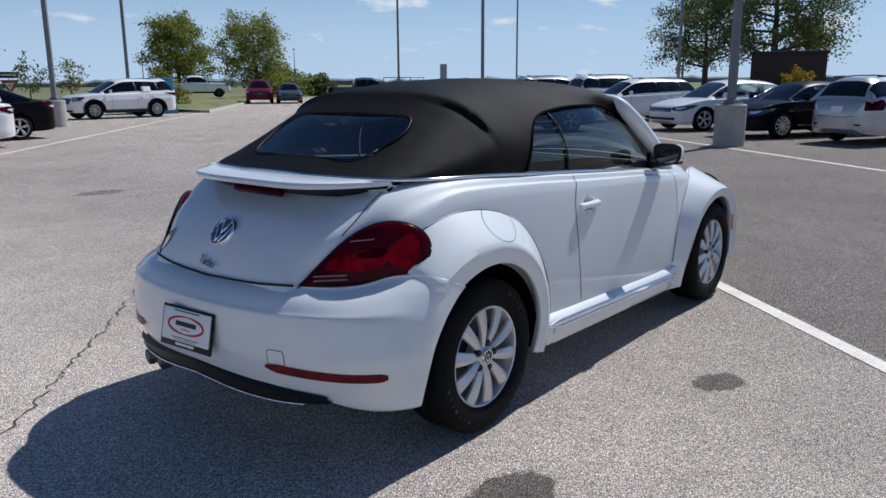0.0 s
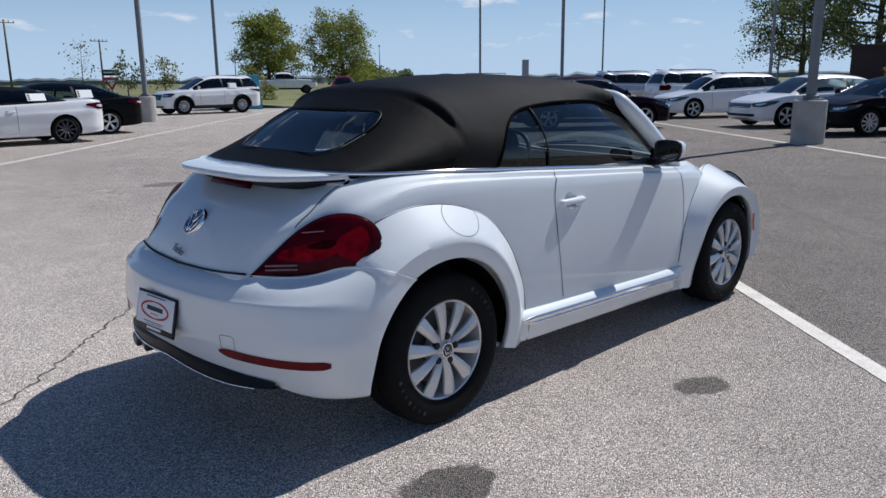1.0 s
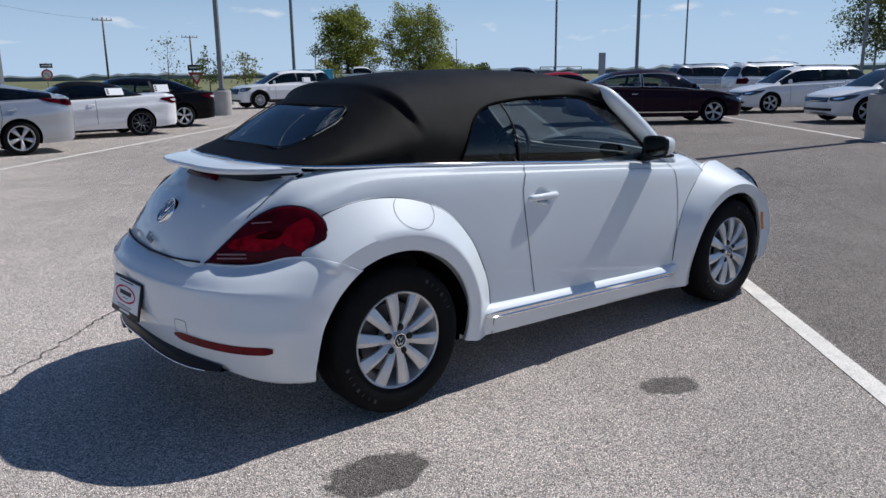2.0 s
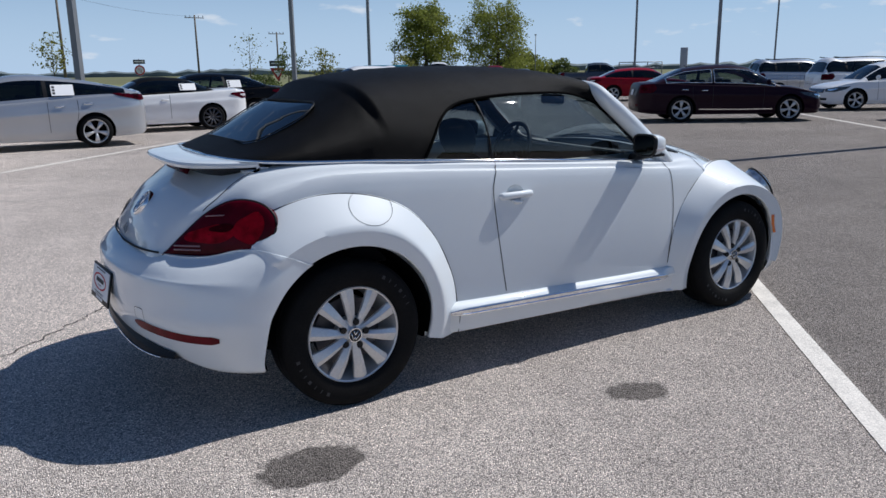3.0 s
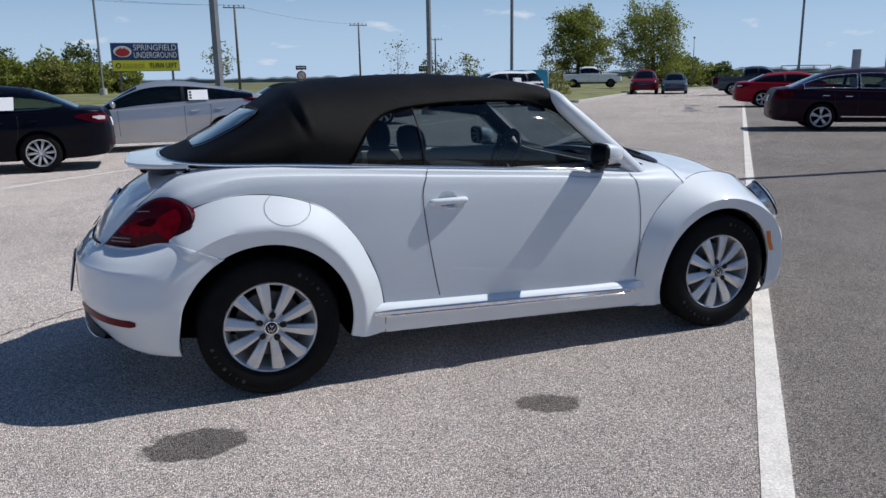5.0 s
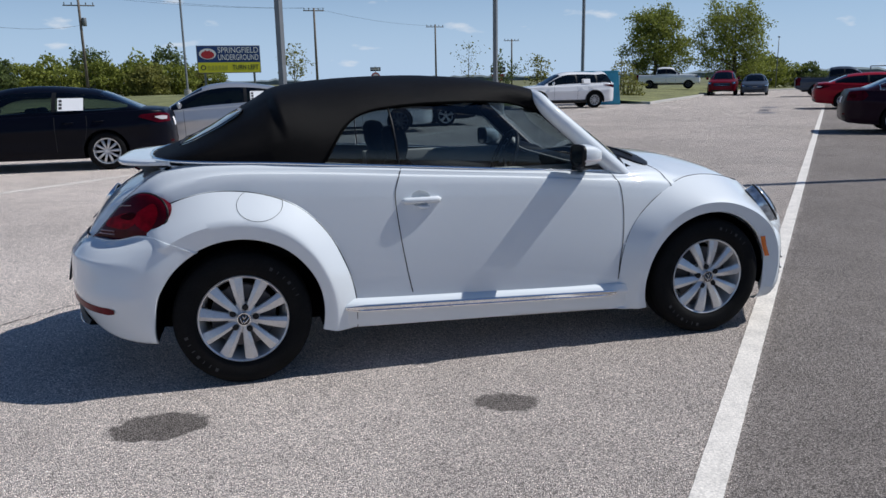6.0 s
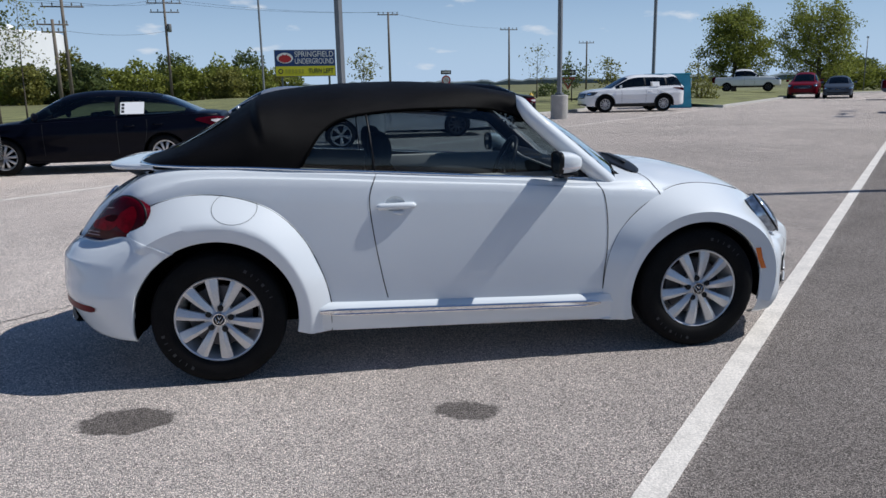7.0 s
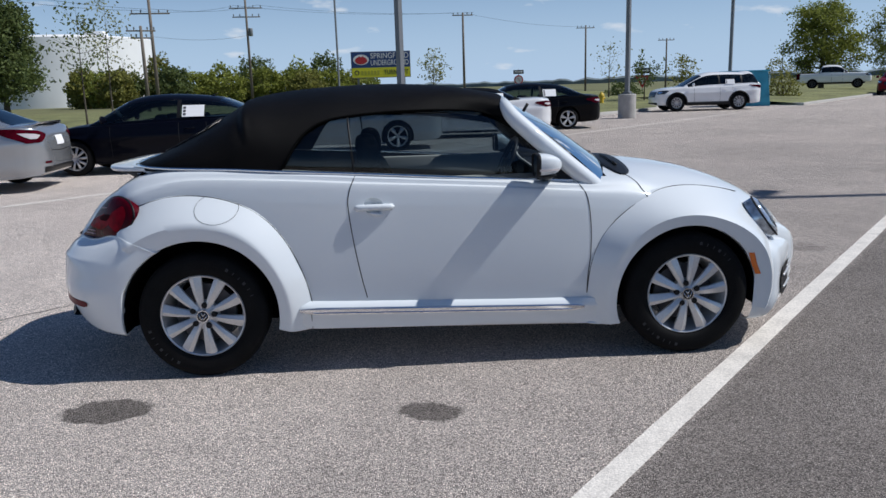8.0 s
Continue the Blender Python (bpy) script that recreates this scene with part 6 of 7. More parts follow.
    for s in (-1, 1):
        plaque("reflector", RED_LENS, -1, *sorted((s * hw * 0.52, s * hw * 0.68)), 0.44, 0.475, 0.010, "", 0.008) if style in ("sedan", "suv", "wagon") else None
    plaque("number_plate", PAPER, -1, -0.155, 0.155, back_z - 0.30, back_z - 0.15, 0.012, "pale plate with no readable marks", 0.008)
    b = bmesh.new()
    ring = [(-0.45 * hl, back_z)]
    strip(b, tree, [(0, -hw * 0.60, back_z - 0.36), (0, 0, back_z - 0.39), (0, hw * 0.60, back_z - 0.36)], 0.010, 0.003, (1, 0, 0), 5.0)
    part("panel_gap", b, GAP, car) if b.verts else b.free()
    if spoiler:
        b, rings = bmesh.new(), []
        for k in range(17):
            a = -1 + k / 8
            x = -hl * (0.985 - 0.06 * a * a)
            z = belt_z(-0.93 * hl) + 0.085 - 0.05 * a**4
            rings.append([(x, hw * 0.72 * a, z), (x + 0.10, hw * 0.72 * a, z - 0.005), (x + 0.13, hw * 0.72 * a, z - 0.05), (x + 0.02, hw * 0.72 * a, z - 0.03)])
        loft(b, rings, True, True)
        part("spoiler", tidy(b), body_paint, car, "small boot lid spoiler")
    if cladding:
        for s in (-1, 1):
            b = bmesh.new()
            rings = []
            for k in range(21):
                x = axles[0] + wr + 0.04 + (wb - 2 * wr - 0.08) * k / 20
                y = s * (hw + 0.012)
                rings.append([(x, y - s * 0.05, 0.25), (x, y, 0.28), (x, y, 0.38), (x, y - s * 0.03, 0.41)])
            loft(b, rings, False)
            part("sill_cladding", b, BLACK, car, "black sill cladding")
            for hx in axles:
                b = bmesh.new()
                rings = []
                for k in range(25):
                    a = math.radians(-15 + 210 * k / 24)
                    rings.append([(hx + r * math.cos(a), s * (hw - d), wr + r * math.sin(a)) for r, d in ((wr + 0.04, 0.03), (wr + 0.045, -0.020), (wr + 0.095, -0.016), (wr + 0.10, 0.03))])
                loft(b, rings, False)
                part("arch_cladding", b, BLACK, car)
    if rails:
        for s in (-1, 1):
            b = bmesh.new()
            tube(b, [(x * hl, s * hw * 0.62, roof_z(x * hl) + 0.02) for x in (-0.78, -0.6, -0.4, -0.2, 0.0, 0.10)], 0.018, 6)
            part("roof_rail", b, BLACK, car)
    if style == "sedan":
        b = bmesh.new()
        tube(b, [(-0.40 * hl, 0, roof_z(-0.40 * hl) - 0.01), (-0.45 * hl, 0, roof_z(-0.40 * hl) + 0.045)], [0.035, 0.008], 8, 0.5)
        part("aerial_fin", b, BLACK, car)
    if style == "pickup":
        b = bmesh.new()
        loft(b, [[(x, -hw * 0.80, z), (x, hw * 0.80, z)] for x, z in ((-hl * 0.97, 1.175), (-hl * 0.65, 1.19), (-hl * 0.38, 1.175))], False)
        part("bed_cover", b, BLACK, car, "black cover over the bed")
        b = bmesh.new()
        box(b, (-hl * 0.86, -hw * 0.62, 0.29), (hl * 0.84, hw * 0.62, 0.52), 0.03)
        part("chassis", b, BLACK, car, "dark chassis under the body")
    if sticker:
        sx = -0.30 * hl if style != "suv" else -0.36 * hl
        zb = belt_z(sx)
        top = zb + min(0.27, 0.74 * (roof_z(sx - 0.2) - zb))
        ys = [hood.ray_cast(Vector((sx, 4.0, z)), Vector((0, -1, 0)))[0].y + 0.03 for z in (zb + 0.06, top)]

        def leaf(x_a, x_b, u_a, u_b, off):
            """A flat slip leaning with the glass; u runs up the sheet."""
            b = bmesh.new()
            row = [[(x, ys[0] + (ys[1] - ys[0]) * u + off + d, zb + 0.06 + (top - zb - 0.06) * u) for x, u in ((x_a, u_a), (x_b, u_a), (x_b, u_b), (x_a, u_b))] for d in (0.0, 0.002)]
            loft(b, row, True, True)
            bmesh.ops.recalc_face_normals(b, faces=b.faces)
            return b

        paper = part("window_sheet", leaf(sx - 0.24, sx + 0.17, 0.0, 1.0, 0.0), PAPER, car, "white price sheet on the rear side window", 30)
        for k in range(3):
            part("print", leaf(sx + 0.10, sx + 0.15, 0.12 + 0.28 * k, 0.32 + 0.28 * k, 0.003), PRINT, paper, "small dark block of print", 30)
    tyre, rim, disc = WHEELS[wheels]
    for hx in axles:
        for s in (-1, 1):
            w = new("wheel")
            w.parent = car
            w.matrix_basis = pose(hx, s * (hw - 0.115), wr, 0, random.uniform(0, 60), 0 if s < 0 else 180)
            for nm, me in (("tyre", tyre), ("rim", rim), ("brake_disc", disc)):
                o = new(nm, me)
                o.parent = w
    return car


def car_at(x, y, heading, z=0.0):
    return pose(x, y, z, 0, 0, heading)


vehicle("crossover_car", "white crossover SUV with black sill cladding and window sheet", "suv", (4.76, 1.89, 1.0, 2.78), P_WHITE, car_at(13.8, 30.25, 177), "suv", cladding=True, sticker=True, tail="hook", head="tall")
vehicle("sedan_car", "black four-door sedan with bright wheels and window sheet", "sedan", (4.87, 1.85, 1.0, 2.85), P_BLACK, car_at(3.75, 20.1, 180), "twin", sticker=True, glass_mat=GLASS)
vehicle("soft_top_car", "white convertible with black cloth roof and dark wheels", "convertible", (4.67, 1.85, 1.0, 2.77), P_WHITE, car_at(1.8, 17.65, 180), "dark", roof_paint=CANVAS, sticker=True)
vehicle("hatchback_car", "silver liftback with black rear roof and window sheet", "hatch", (4.64, 1.76, 1.0, 2.70), P_SILVER, car_at(-1.5, 14.2, 180), "twin", sticker=True, tail="hook")
vehicle("sedan_car", "glossy black sedan with ten-spoke silver wheels and window sheet", "sedan", (4.75, 1.82, 1.0, 2.75), P_NAVY, car_at(-4.8, 10.9, 180), "silver", sticker=True, glass_mat=GLASS)
vehicle("sedan_car", "silver sedan with boot spoiler and large red lamps", "sedan", (4.53, 1.82, 1.0, 2.65), P_PEWTER, car_at(-8.1, 8.3, 184), "silver", tail="big", spoiler=True)
vehicle("wagon_car", "pale silver estate car with roof rails", "wagon", (4.56, 1.78, 1.02, 2.58), P_SILVER, car_at(17.5, 0.6, -26), "twin", rails=True, tail="block")
vehicle("sedan_car", "dark grey low sedan with ten-spoke wheels", "sedan", (4.80, 1.85, 0.97, 2.71), P_NAVY, car_at(18.25, 3.02, 148), "silver", chrome=True, glass_mat=GLASS)
vehicle("sedan_car", "white sedan with dark grille and open-spoke wheels", "sedan", (4.87, 1.83, 1.01, 2.80), P_WHITE, car_at(20.08, 5.65, 148), "twin", glass_mat=GLASS)
vehicle("wagon_car", "white estate car with black roof rails", "wagon", (4.56, 1.78, 1.03, 2.58), P_WHITE, car_at(23.25, 10.2, 148), "twin", rails=True)
vehicle("sedan_car", "dark maroon sedan with bright side strip", "sedan", (4.87, 1.83, 1.02, 2.80), P_MAROON, car_at(15.2, 10.25, -35.6), "twin", glass_mat=GLASS, tail="block", chrome=True)
vehicle("crossover_car", "white SUV seen beyond the estate cars", "suv", (4.7, 1.93, 1.0, 2.85), P_WHITE, car_at(27.2, 12.8, -34), "twin", rails=True, tail="block")
vehicle("crossover_car", "silver SUV with dark rear glass", "suv", (4.8, 1.93, 1.0, 2.89), P_SILVER, car_at(29.5, 17.3, -34), "twin", rails=True, tail="block")
vehicle("sedan_car", "bright red low sedan", "sedan", (4.75, 1.85, 0.98, 2.80), P_RED, car_at(23.6, 21.3, -36), "twin")
vehicle("pickup_truck", "dark pickup truck with covered bed", "pickup", (5.6, 1.98, 1.0, 3.5), P_GREY, car_at(34.8, 35.6, -36), "big", tail="tall", head="tall")
vehicle("sedan_car", "grey sedan facing the lane", "sedan", (4.6, 1.80, 1.0, 2.65), P_GREY, car_at(33.9, 43.0, 233), "silver")
vehicle("crossover_car", "red SUV facing the lane", "suv", (4.7, 1.95, 1.02, 2.8), P_DEEP_RED, car_at(32.6, 44.8, 233), "big", head="tall")
vehicle("pickup_truck", "white crew-cab pickup on the grass bank", "pickup", (5.39, 1.9, 1.0, 3.24), P_WHITE, car_at(35.1, 56.6, -30, 0.36), "rough", tail="tall", head="tall")

# ---- lot furniture, verge, signs, poles ----
STEEL = material("painted_grey_steel", (0.20, 0.21, 0.22), 0.5, metal=0.3, wear=0.1, wear_scale=2)
PALE_STEEL = material("pale_grey_panel", (0.36, 0.38, 0.40), 0.6, wear=0.08, wear_scale=1.5)
WOOD = material("weathered_wood_pole", (0.16, 0.135, 0.11), 0.9, grain=0.25, scale=12, wear=0.2, wear_scale=1.5, bump=0.3)
BARK = material("grey_bark", (0.085, 0.07, 0.055), 0.95, grain=0.3, scale=25, bump=0.5)
SIGN_BLUE = material("blue_sign_face", (0.012, 0.045, 0.17), 0.5)
SIGN_YELLOW = material("yellow_sign_face", (0.62, 0.58, 0.02), 0.5)
SIGN_OLIVE = material("faded_yellow_print", (0.42, 0.40, 0.03), 0.5)
SIGN_WHITE = material("white_sign_face", (0.75, 0.75, 0.74), 0.5)
SIGN_RED = material("red_sign_face", (0.45, 0.02, 0.025), 0.5)
TEAL = material("teal_sheet_metal", (0.035, 0.30, 0.44), 0.5, wear=0.2, wear_scale=1.5)
TANK_WHITE = material("white_tank_paint", (0.84, 0.84, 0.83), 0.6, wear=0.06, wear_scale=0.2)
BROWN_WALL = material("dark_brown_siding", (0.045, 0.030, 0.026), 0.8, wear=0.15, wear_scale=0.5)
HYDRANT = material("yellow_hydrant_paint", (0.62, 0.42, 0.03), 0.5)
# the haze of distance is put into this pale blue-grey base colour
HAZE_WOOD = material("haze_tinted_woods", (0.17, 0.21, 0.22), 1.0, grain=0.3, scale=0.05, wear=0.3, wear_scale=0.012)


def leaf_material(name, color, spread=0.35):
    m = bpy.data.materials.new(name)
    m.use_nodes = True
    n, l = m.node_tree.nodes, m.node_tree.links
    b = n["Principled BSDF"]
    b.inputs["Roughness"].default_value = 0.6
    b.inputs["Specular IOR Level"].default_value = 0.25
    geo = n.new("ShaderNodeNewGeometry")
    r = n.new("ShaderNodeValToRGB")
    e = r.color_ramp.elements
    e[0].color = (*[c * (1 - spread) for c in color], 1)
    e[1].color = (color[0] * (1 + spread * 1.3), color[1] * (1 + spread), color[2] * (1 + spread * 0.6), 1)
    l.new(geo.outputs["Random Per Island"], r.inputs["Fac"])
    l.new(r.outputs["Color"], b.inputs["Base Color"])
    tr, mix = n.new("ShaderNodeBsdfTranslucent"), n.new("ShaderNodeMixShader")
    l.new(r.outputs["Color"], tr.inputs["Color"])
    mix.inputs["Fac"].default_value = 0.4
    l.new(b.outputs["BSDF"], mix.inputs[1])
    l.new(tr.outputs["BSDF"], mix.inputs[2])
    l.new(mix.outputs["Shader"], n["Material Output"].inputs["Surface"])
    return m


LEAF = leaf_material("green_leaves", (0.23, 0.27, 0.06))
LEAF_OLIVE = leaf_material("olive_leaves", (0.21, 0.22, 0.06))
LEAF_DARK = leaf_material("dark_leaves", (0.115, 0.155, 0.055))
LEAF_YELLOW = leaf_material("yellow_leaves", (0.30, 0.22, 0.02))


def leaves_mesh(name, centers, size, mat, rng):
    """Small folded leaves at the given places."""
    c = np.asarray(centers, float)
    k = len(c)
    d = rng.normal(size=(k, 3))
    d /= np.linalg.norm(d, axis=1)[:, None]
    e = np.cross(d, rng.normal(size=(k, 3)))
    e /= np.linalg.norm(e, axis=1)[:, None]
    s = size * rng.uniform(0.6, 1.3, (k, 1))
    up = np.cross(d, e) * s * 0.18
    v = np.stack([c - d * s, c + e * s * 0.55 + up, c + d * s, c - e * s * 0.55 + up], 1).reshape(-1, 3)
    i = np.arange(k)[:, None] * 4
    faces = np.concatenate([i + np.array([0, 1, 2]), i + np.array([0, 2, 3])], 1).reshape(-1, 3)
    me = bpy.data.meshes.new(name)
    me.from_pydata(v.tolist(), [], faces.tolist())
    me.materials.append(mat)
    return me


def tree_thing(name, label, place, height, spread, seed, leaf, count, size, trunk_h=0.25, trunk_r=0.2, shape=1.0, group="trees", clump=0.09, limbs=9):
    """A tapered trunk with limbs, and clumps of leaves at the limbs' ends."""
    rng = np.random.default_rng(seed)
    tree = thing(name, label, "tree", pose(*place), group)
    bm = bmesh.new()
    top = height * 0.93
    bend = rng.uniform(-0.03, 0.03, 2) * height
    trunk = [Vector((bend[0] * t * t, bend[1] * t * t, top * t)) for t in (0, 0.1, 0.25, 0.45, 0.7, 1.0)]
    tube(bm, trunk, [trunk_r * 1.25, trunk_r, trunk_r * 0.85, trunk_r * 0.6, trunk_r * 0.3, trunk_r * 0.06], 8)
    ends = []
    for k in range(limbs):
        t = trunk_h + (0.92 - trunk_h) * (k + rng.uniform(0, 0.8)) / limbs
        a = k * 2.4 + rng.uniform(-0.4, 0.4)
        base = Vector((bend[0] * t * t, bend[1] * t * t, top * t))
        u = (t - trunk_h) / (1 - trunk_h)
        reach = spread * (0.35 + 0.75 * math.sin(math.pi * min(1, (u * 0.80 + 0.18)) ** shape)) * rng.uniform(0.75, 1.1)
        rise = height * rng.uniform(0.06, 0.16) * (1.2 - u)
        tip = base + Vector((math.cos(a) * reach, math.sin(a) * reach, rise))
        mid = base.lerp(tip, 0.5) + Vector((0, 0, -0.02 * height))
        r = trunk_r * 0.42 * (1 - 0.6 * u)
        tube(bm, [base, mid, tip], [r, r * 0.6, r * 0.15], 6)
        for q in range(5):
            f = rng.uniform(0.35, 1.0)
            p = base.lerp(tip, f) + Vector((0, 0, -0.02 * height * math.sin(math.pi * f)))
            e = p + Vector(rng.normal(size=3)) * reach * 0.28 + Vector((0, 0, 0.04 * height))
            tube(bm, [p, p.lerp(e, 0.5) + Vector((0, 0, 0.01 * height)), e], [r * 0.35, r * 0.22, r * 0.06], 5)
            ends += [e, p.lerp(e, 0.6)]
        ends.append(tip)
    ends.append(Vector(trunk[-1]))
    part("trunk", bm, BARK, tree, "bare grey trunk and limbs")
    pts = []
    ends = np.array([tuple(e) for e in ends])
    weight = rng.uniform(0.4, 1.5, len(ends))
    pick = rng.choice(len(ends), count, p=weight / weight.sum())
    pts = ends[pick] + rng.normal(size=(count, 3)) * np.array([1, 1, 0.75]) * clump * height
    pts = pts[pts[:, 2] > trunk_h * height * 0.9]
    crown = new("crown", leaves_mesh("crown", pts, size, leaf, rng))
    crown.parent = tree
    return tree


def light_pole(x, y, height, turn, base=True):
    pole = thing("lamp_pole", "grey steel car park lamp pole on a concrete base", "lamp post", pose(x, y, 0, 0, 0, turn), "lamp poles")
    bm = bmesh.new()
    h = 0.92
    revolve(bm, [(0.0, 0.0), (0.34, 0.0), (0.34, h - 0.02), (0.32, h), (0.0, h)], "z", 32)
    part("base", bm, CONCRETE, pole, "round concrete footing")
    bm = bmesh.new()
    box(bm, (-0.19, -0.19, h), (0.19, 0.19, h + 0.03), 0.006)
    box(bm, (-0.13, -0.13, h + 0.03), (0.13, 0.13, h + 0.10), 0.02)
    part("foot_plate", bm, STEEL, pole)
    bm = bmesh.new()
    loft(bm, [[(sx * w, sy * w, z) for sx, sy in ((-1, -1), (1, -1), (1, 1), (-1, 1))] for w, z in ((0.075, h + 0.05), (0.065, height))], True, True)
    part("shaft", tidy(bm), STEEL, pole)
    for s in (-1, 1):
        bm = bmesh.new()
        tube(bm, [(0, 0, height - 0.15), (s * 0.3, 0, height - 0.1)], 0.035, 8)
        box(bm, (min(s * 0.22, s * 0.78), -0.15, height - 0.13), (max(s * 0.22, s * 0.78), 0.15, height - 0.04), 0.03)
        part("lamp_head", bm, STEEL, pole, "flat grey lamp head")
    return pole


for x, y, t in ((13.85, 3.42, 48), (8.71, 25.1, 48), (17.6, 36.2, 48), (-0.10, 15.95, 48), (-6.0, 75.0, 48), (38.5, 36.1, 48), (29.0, 21.5, 48), (66.4, 44.5, 48), (75.0, 29.6, 48), (45.0, 17.6, 48)):
    light_pole(x, y, 12.0, t)


def utility_pole(x, y, height, turn, arms):
    pole = thing("utility_pole", "weathered wooden utility pole with crossarms", "utility pole", pose(x, y, 0, 0, 0, turn), "utility poles")
    bm = bmesh.new()
    tube(bm, [(0, 0, -0.2), (0, 0, height * 0.5), (0, 0, height)], [0.17, 0.15, 0.12], 10)
    part("shaft", bm, WOOD, pole)
    for z, w in arms:
        bm = bmesh.new()
        box(bm, (-w, 0.10, z - 0.06), (w, 0.20, z + 0.06), 0.01)
        arm = part("crossarm", bm, WOOD, pole)
        for q in (-0.9, -0.45, 0.45, 0.9):
            bm = bmesh.new()
            revolve(bm, [(0, 0.32), (0.05, 0.30), (0.07, 0.2), (0.05, 0.1), (0.02, 0.0)], "z", 8)
            bmesh.ops.transform(bm, matrix=pose(q * w, 0.15, z + 0.03), verts=bm.verts)
            part("insulator", bm, STEEL, arm)
    bm = bmesh.new()
    revolve(bm, [(0, 0.9), (0.22, 0.9), (0.24, 0.85), (0.24, 0.05), (0.2, 0.0), (0, 0)], "z", 12)
    bmesh.ops.transform(bm, matrix=pose(0.38, 0, arms[-1][0] - 2.2), verts=bm.verts)
    part("transformer", bm, STEEL, pole) if height > 11.5 else bm.free()
    return pole


UTILITY = [(-22.0, 68.0, 10.2, 10, ((8.6, 1.7),)), (-17.5, 90.0, 13.0, 8, ((11.1, 1.9), (10.1, 1.6))), (-22.0, 65.0, 7.3, 20, ((6.9, 1.2), (6.3, 0.9))),
           (8.4, 94.0, 10.3, 5, ((10.0, 1.3),)), (30.3, 120.0, 10.2, 5, ((9.8, 1.5),)), (47.3, 130.8, 8.4, 5, ((8.1, 1.5),))]
for u in UTILITY:
    utility_pole(*u)


def wire(a, b, sag, name="power_line"):
    bm = bmesh.new()
    a, b = Vector(a), Vector(b)
    tube(bm, [a.lerp(b, k / 12) - Vector((0, 0, sag * 4 * (k / 12) * (1 - k / 12))) for k in range(13)], 0.012, 4)
    return solid(name, bm, BLACK, "thin black overhead power line between wooden poles", "cable", group="power lines")


for off in (-1.3, 1.3):
    wire((-22.0 + off, 68.0, 8.9), (-17.5 + off, 90.0, 11.4), 0.4)
    wire((-22.0 + off, 68.0, 8.9), (-30.0 + off, 30.0, 8.9), 0.8)
    wire((-17.5 + off, 90.0, 11.4), (8.4 + off, 94.0, 10.3), 0.5)
wire((-22.0, 68.0, 6.6), (-17.5, 90.0, 8.0), 0.4)
wire((8.4, 94.0, 10.3), (30.3, 120.0, 10.0), 0.5)


# raised kerb and mown verge beyond the lot
EDGE = [(-45, -22), (-12, 9.0), (-2.0, 18.5), (9.6, 29.2), (12.4, 32.2), (13.6, 35.2), (17.2, 36.6), (19.0, 34.6), (19.3, 31.6), (33.0, 46.5), (38, 52), (70, 60)]


def kerb_and_verge():
    pts = [Vector((x, y, 0)) for x, y in EDGE]
    fine = []
    for a, b in zip(pts, pts[1:]):
        n = max(1, int((b - a).length / 1.0))
        fine += [a.lerp(b, k / n) for k in range(n)]
    fine.append(pts[-1])
    rings, bank = [], []
    for i, p in enumerate(fine):
        d = (fine[min(i + 1, len(fine) - 1)] - fine[max(i - 1, 0)]).normalized()
        nor = Vector((-d.y, d.x, 0))
        rings.append([p + nor * o + Vector((0, 0, z)) for o, z in ((0.0, -0.05), (0.0, 0.10), (0.02, 0.125), (0.16, 0.13), (0.18, 0.11), (0.18, -0.05))])
        away = Vector((-0.45, 0.9, 0)).normalized()
        rise = 0.42 * max(0.0, 1 - ((p - Vector((26, 40, 0))).length / 24) ** 2)
        bank.append([p + nor * 0.17 + Vector((0, 0, 0.09))] + [p + nor * 0.17 + away * o + Vector((0, 0, 0.09 + rise * min(1, o / 7.0) + 0.05 * noise.noise(Vector((p.x * 0.2, p.y * 0.2, o))) - (0.16 if o > 60 else 0))) for o in (1, 2.5, 4.5, 7, 10, 15, 24, 40, 61)])
    bm = bmesh.new()
    loft(bm, rings, False)
    bmesh.ops.recalc_face_normals(bm, faces=bm.faces)
    solid("kerb", bm, CONCRETE, "pale concrete kerb along the car park edge", "kerb", "structure")
    bm = bmesh.new()
    loft(bm, bank, False)
    bmesh.ops.recalc_face_normals(bm, faces=bm.faces)
    if sum(f.normal.z for f in bm.faces) < 0:
        bmesh.ops.reverse_faces(bm, faces=bm.faces[:])
    solid("verge", bm, GRASS, "mown green and straw grass bank", "grass", "structure")


kerb_and_verge()


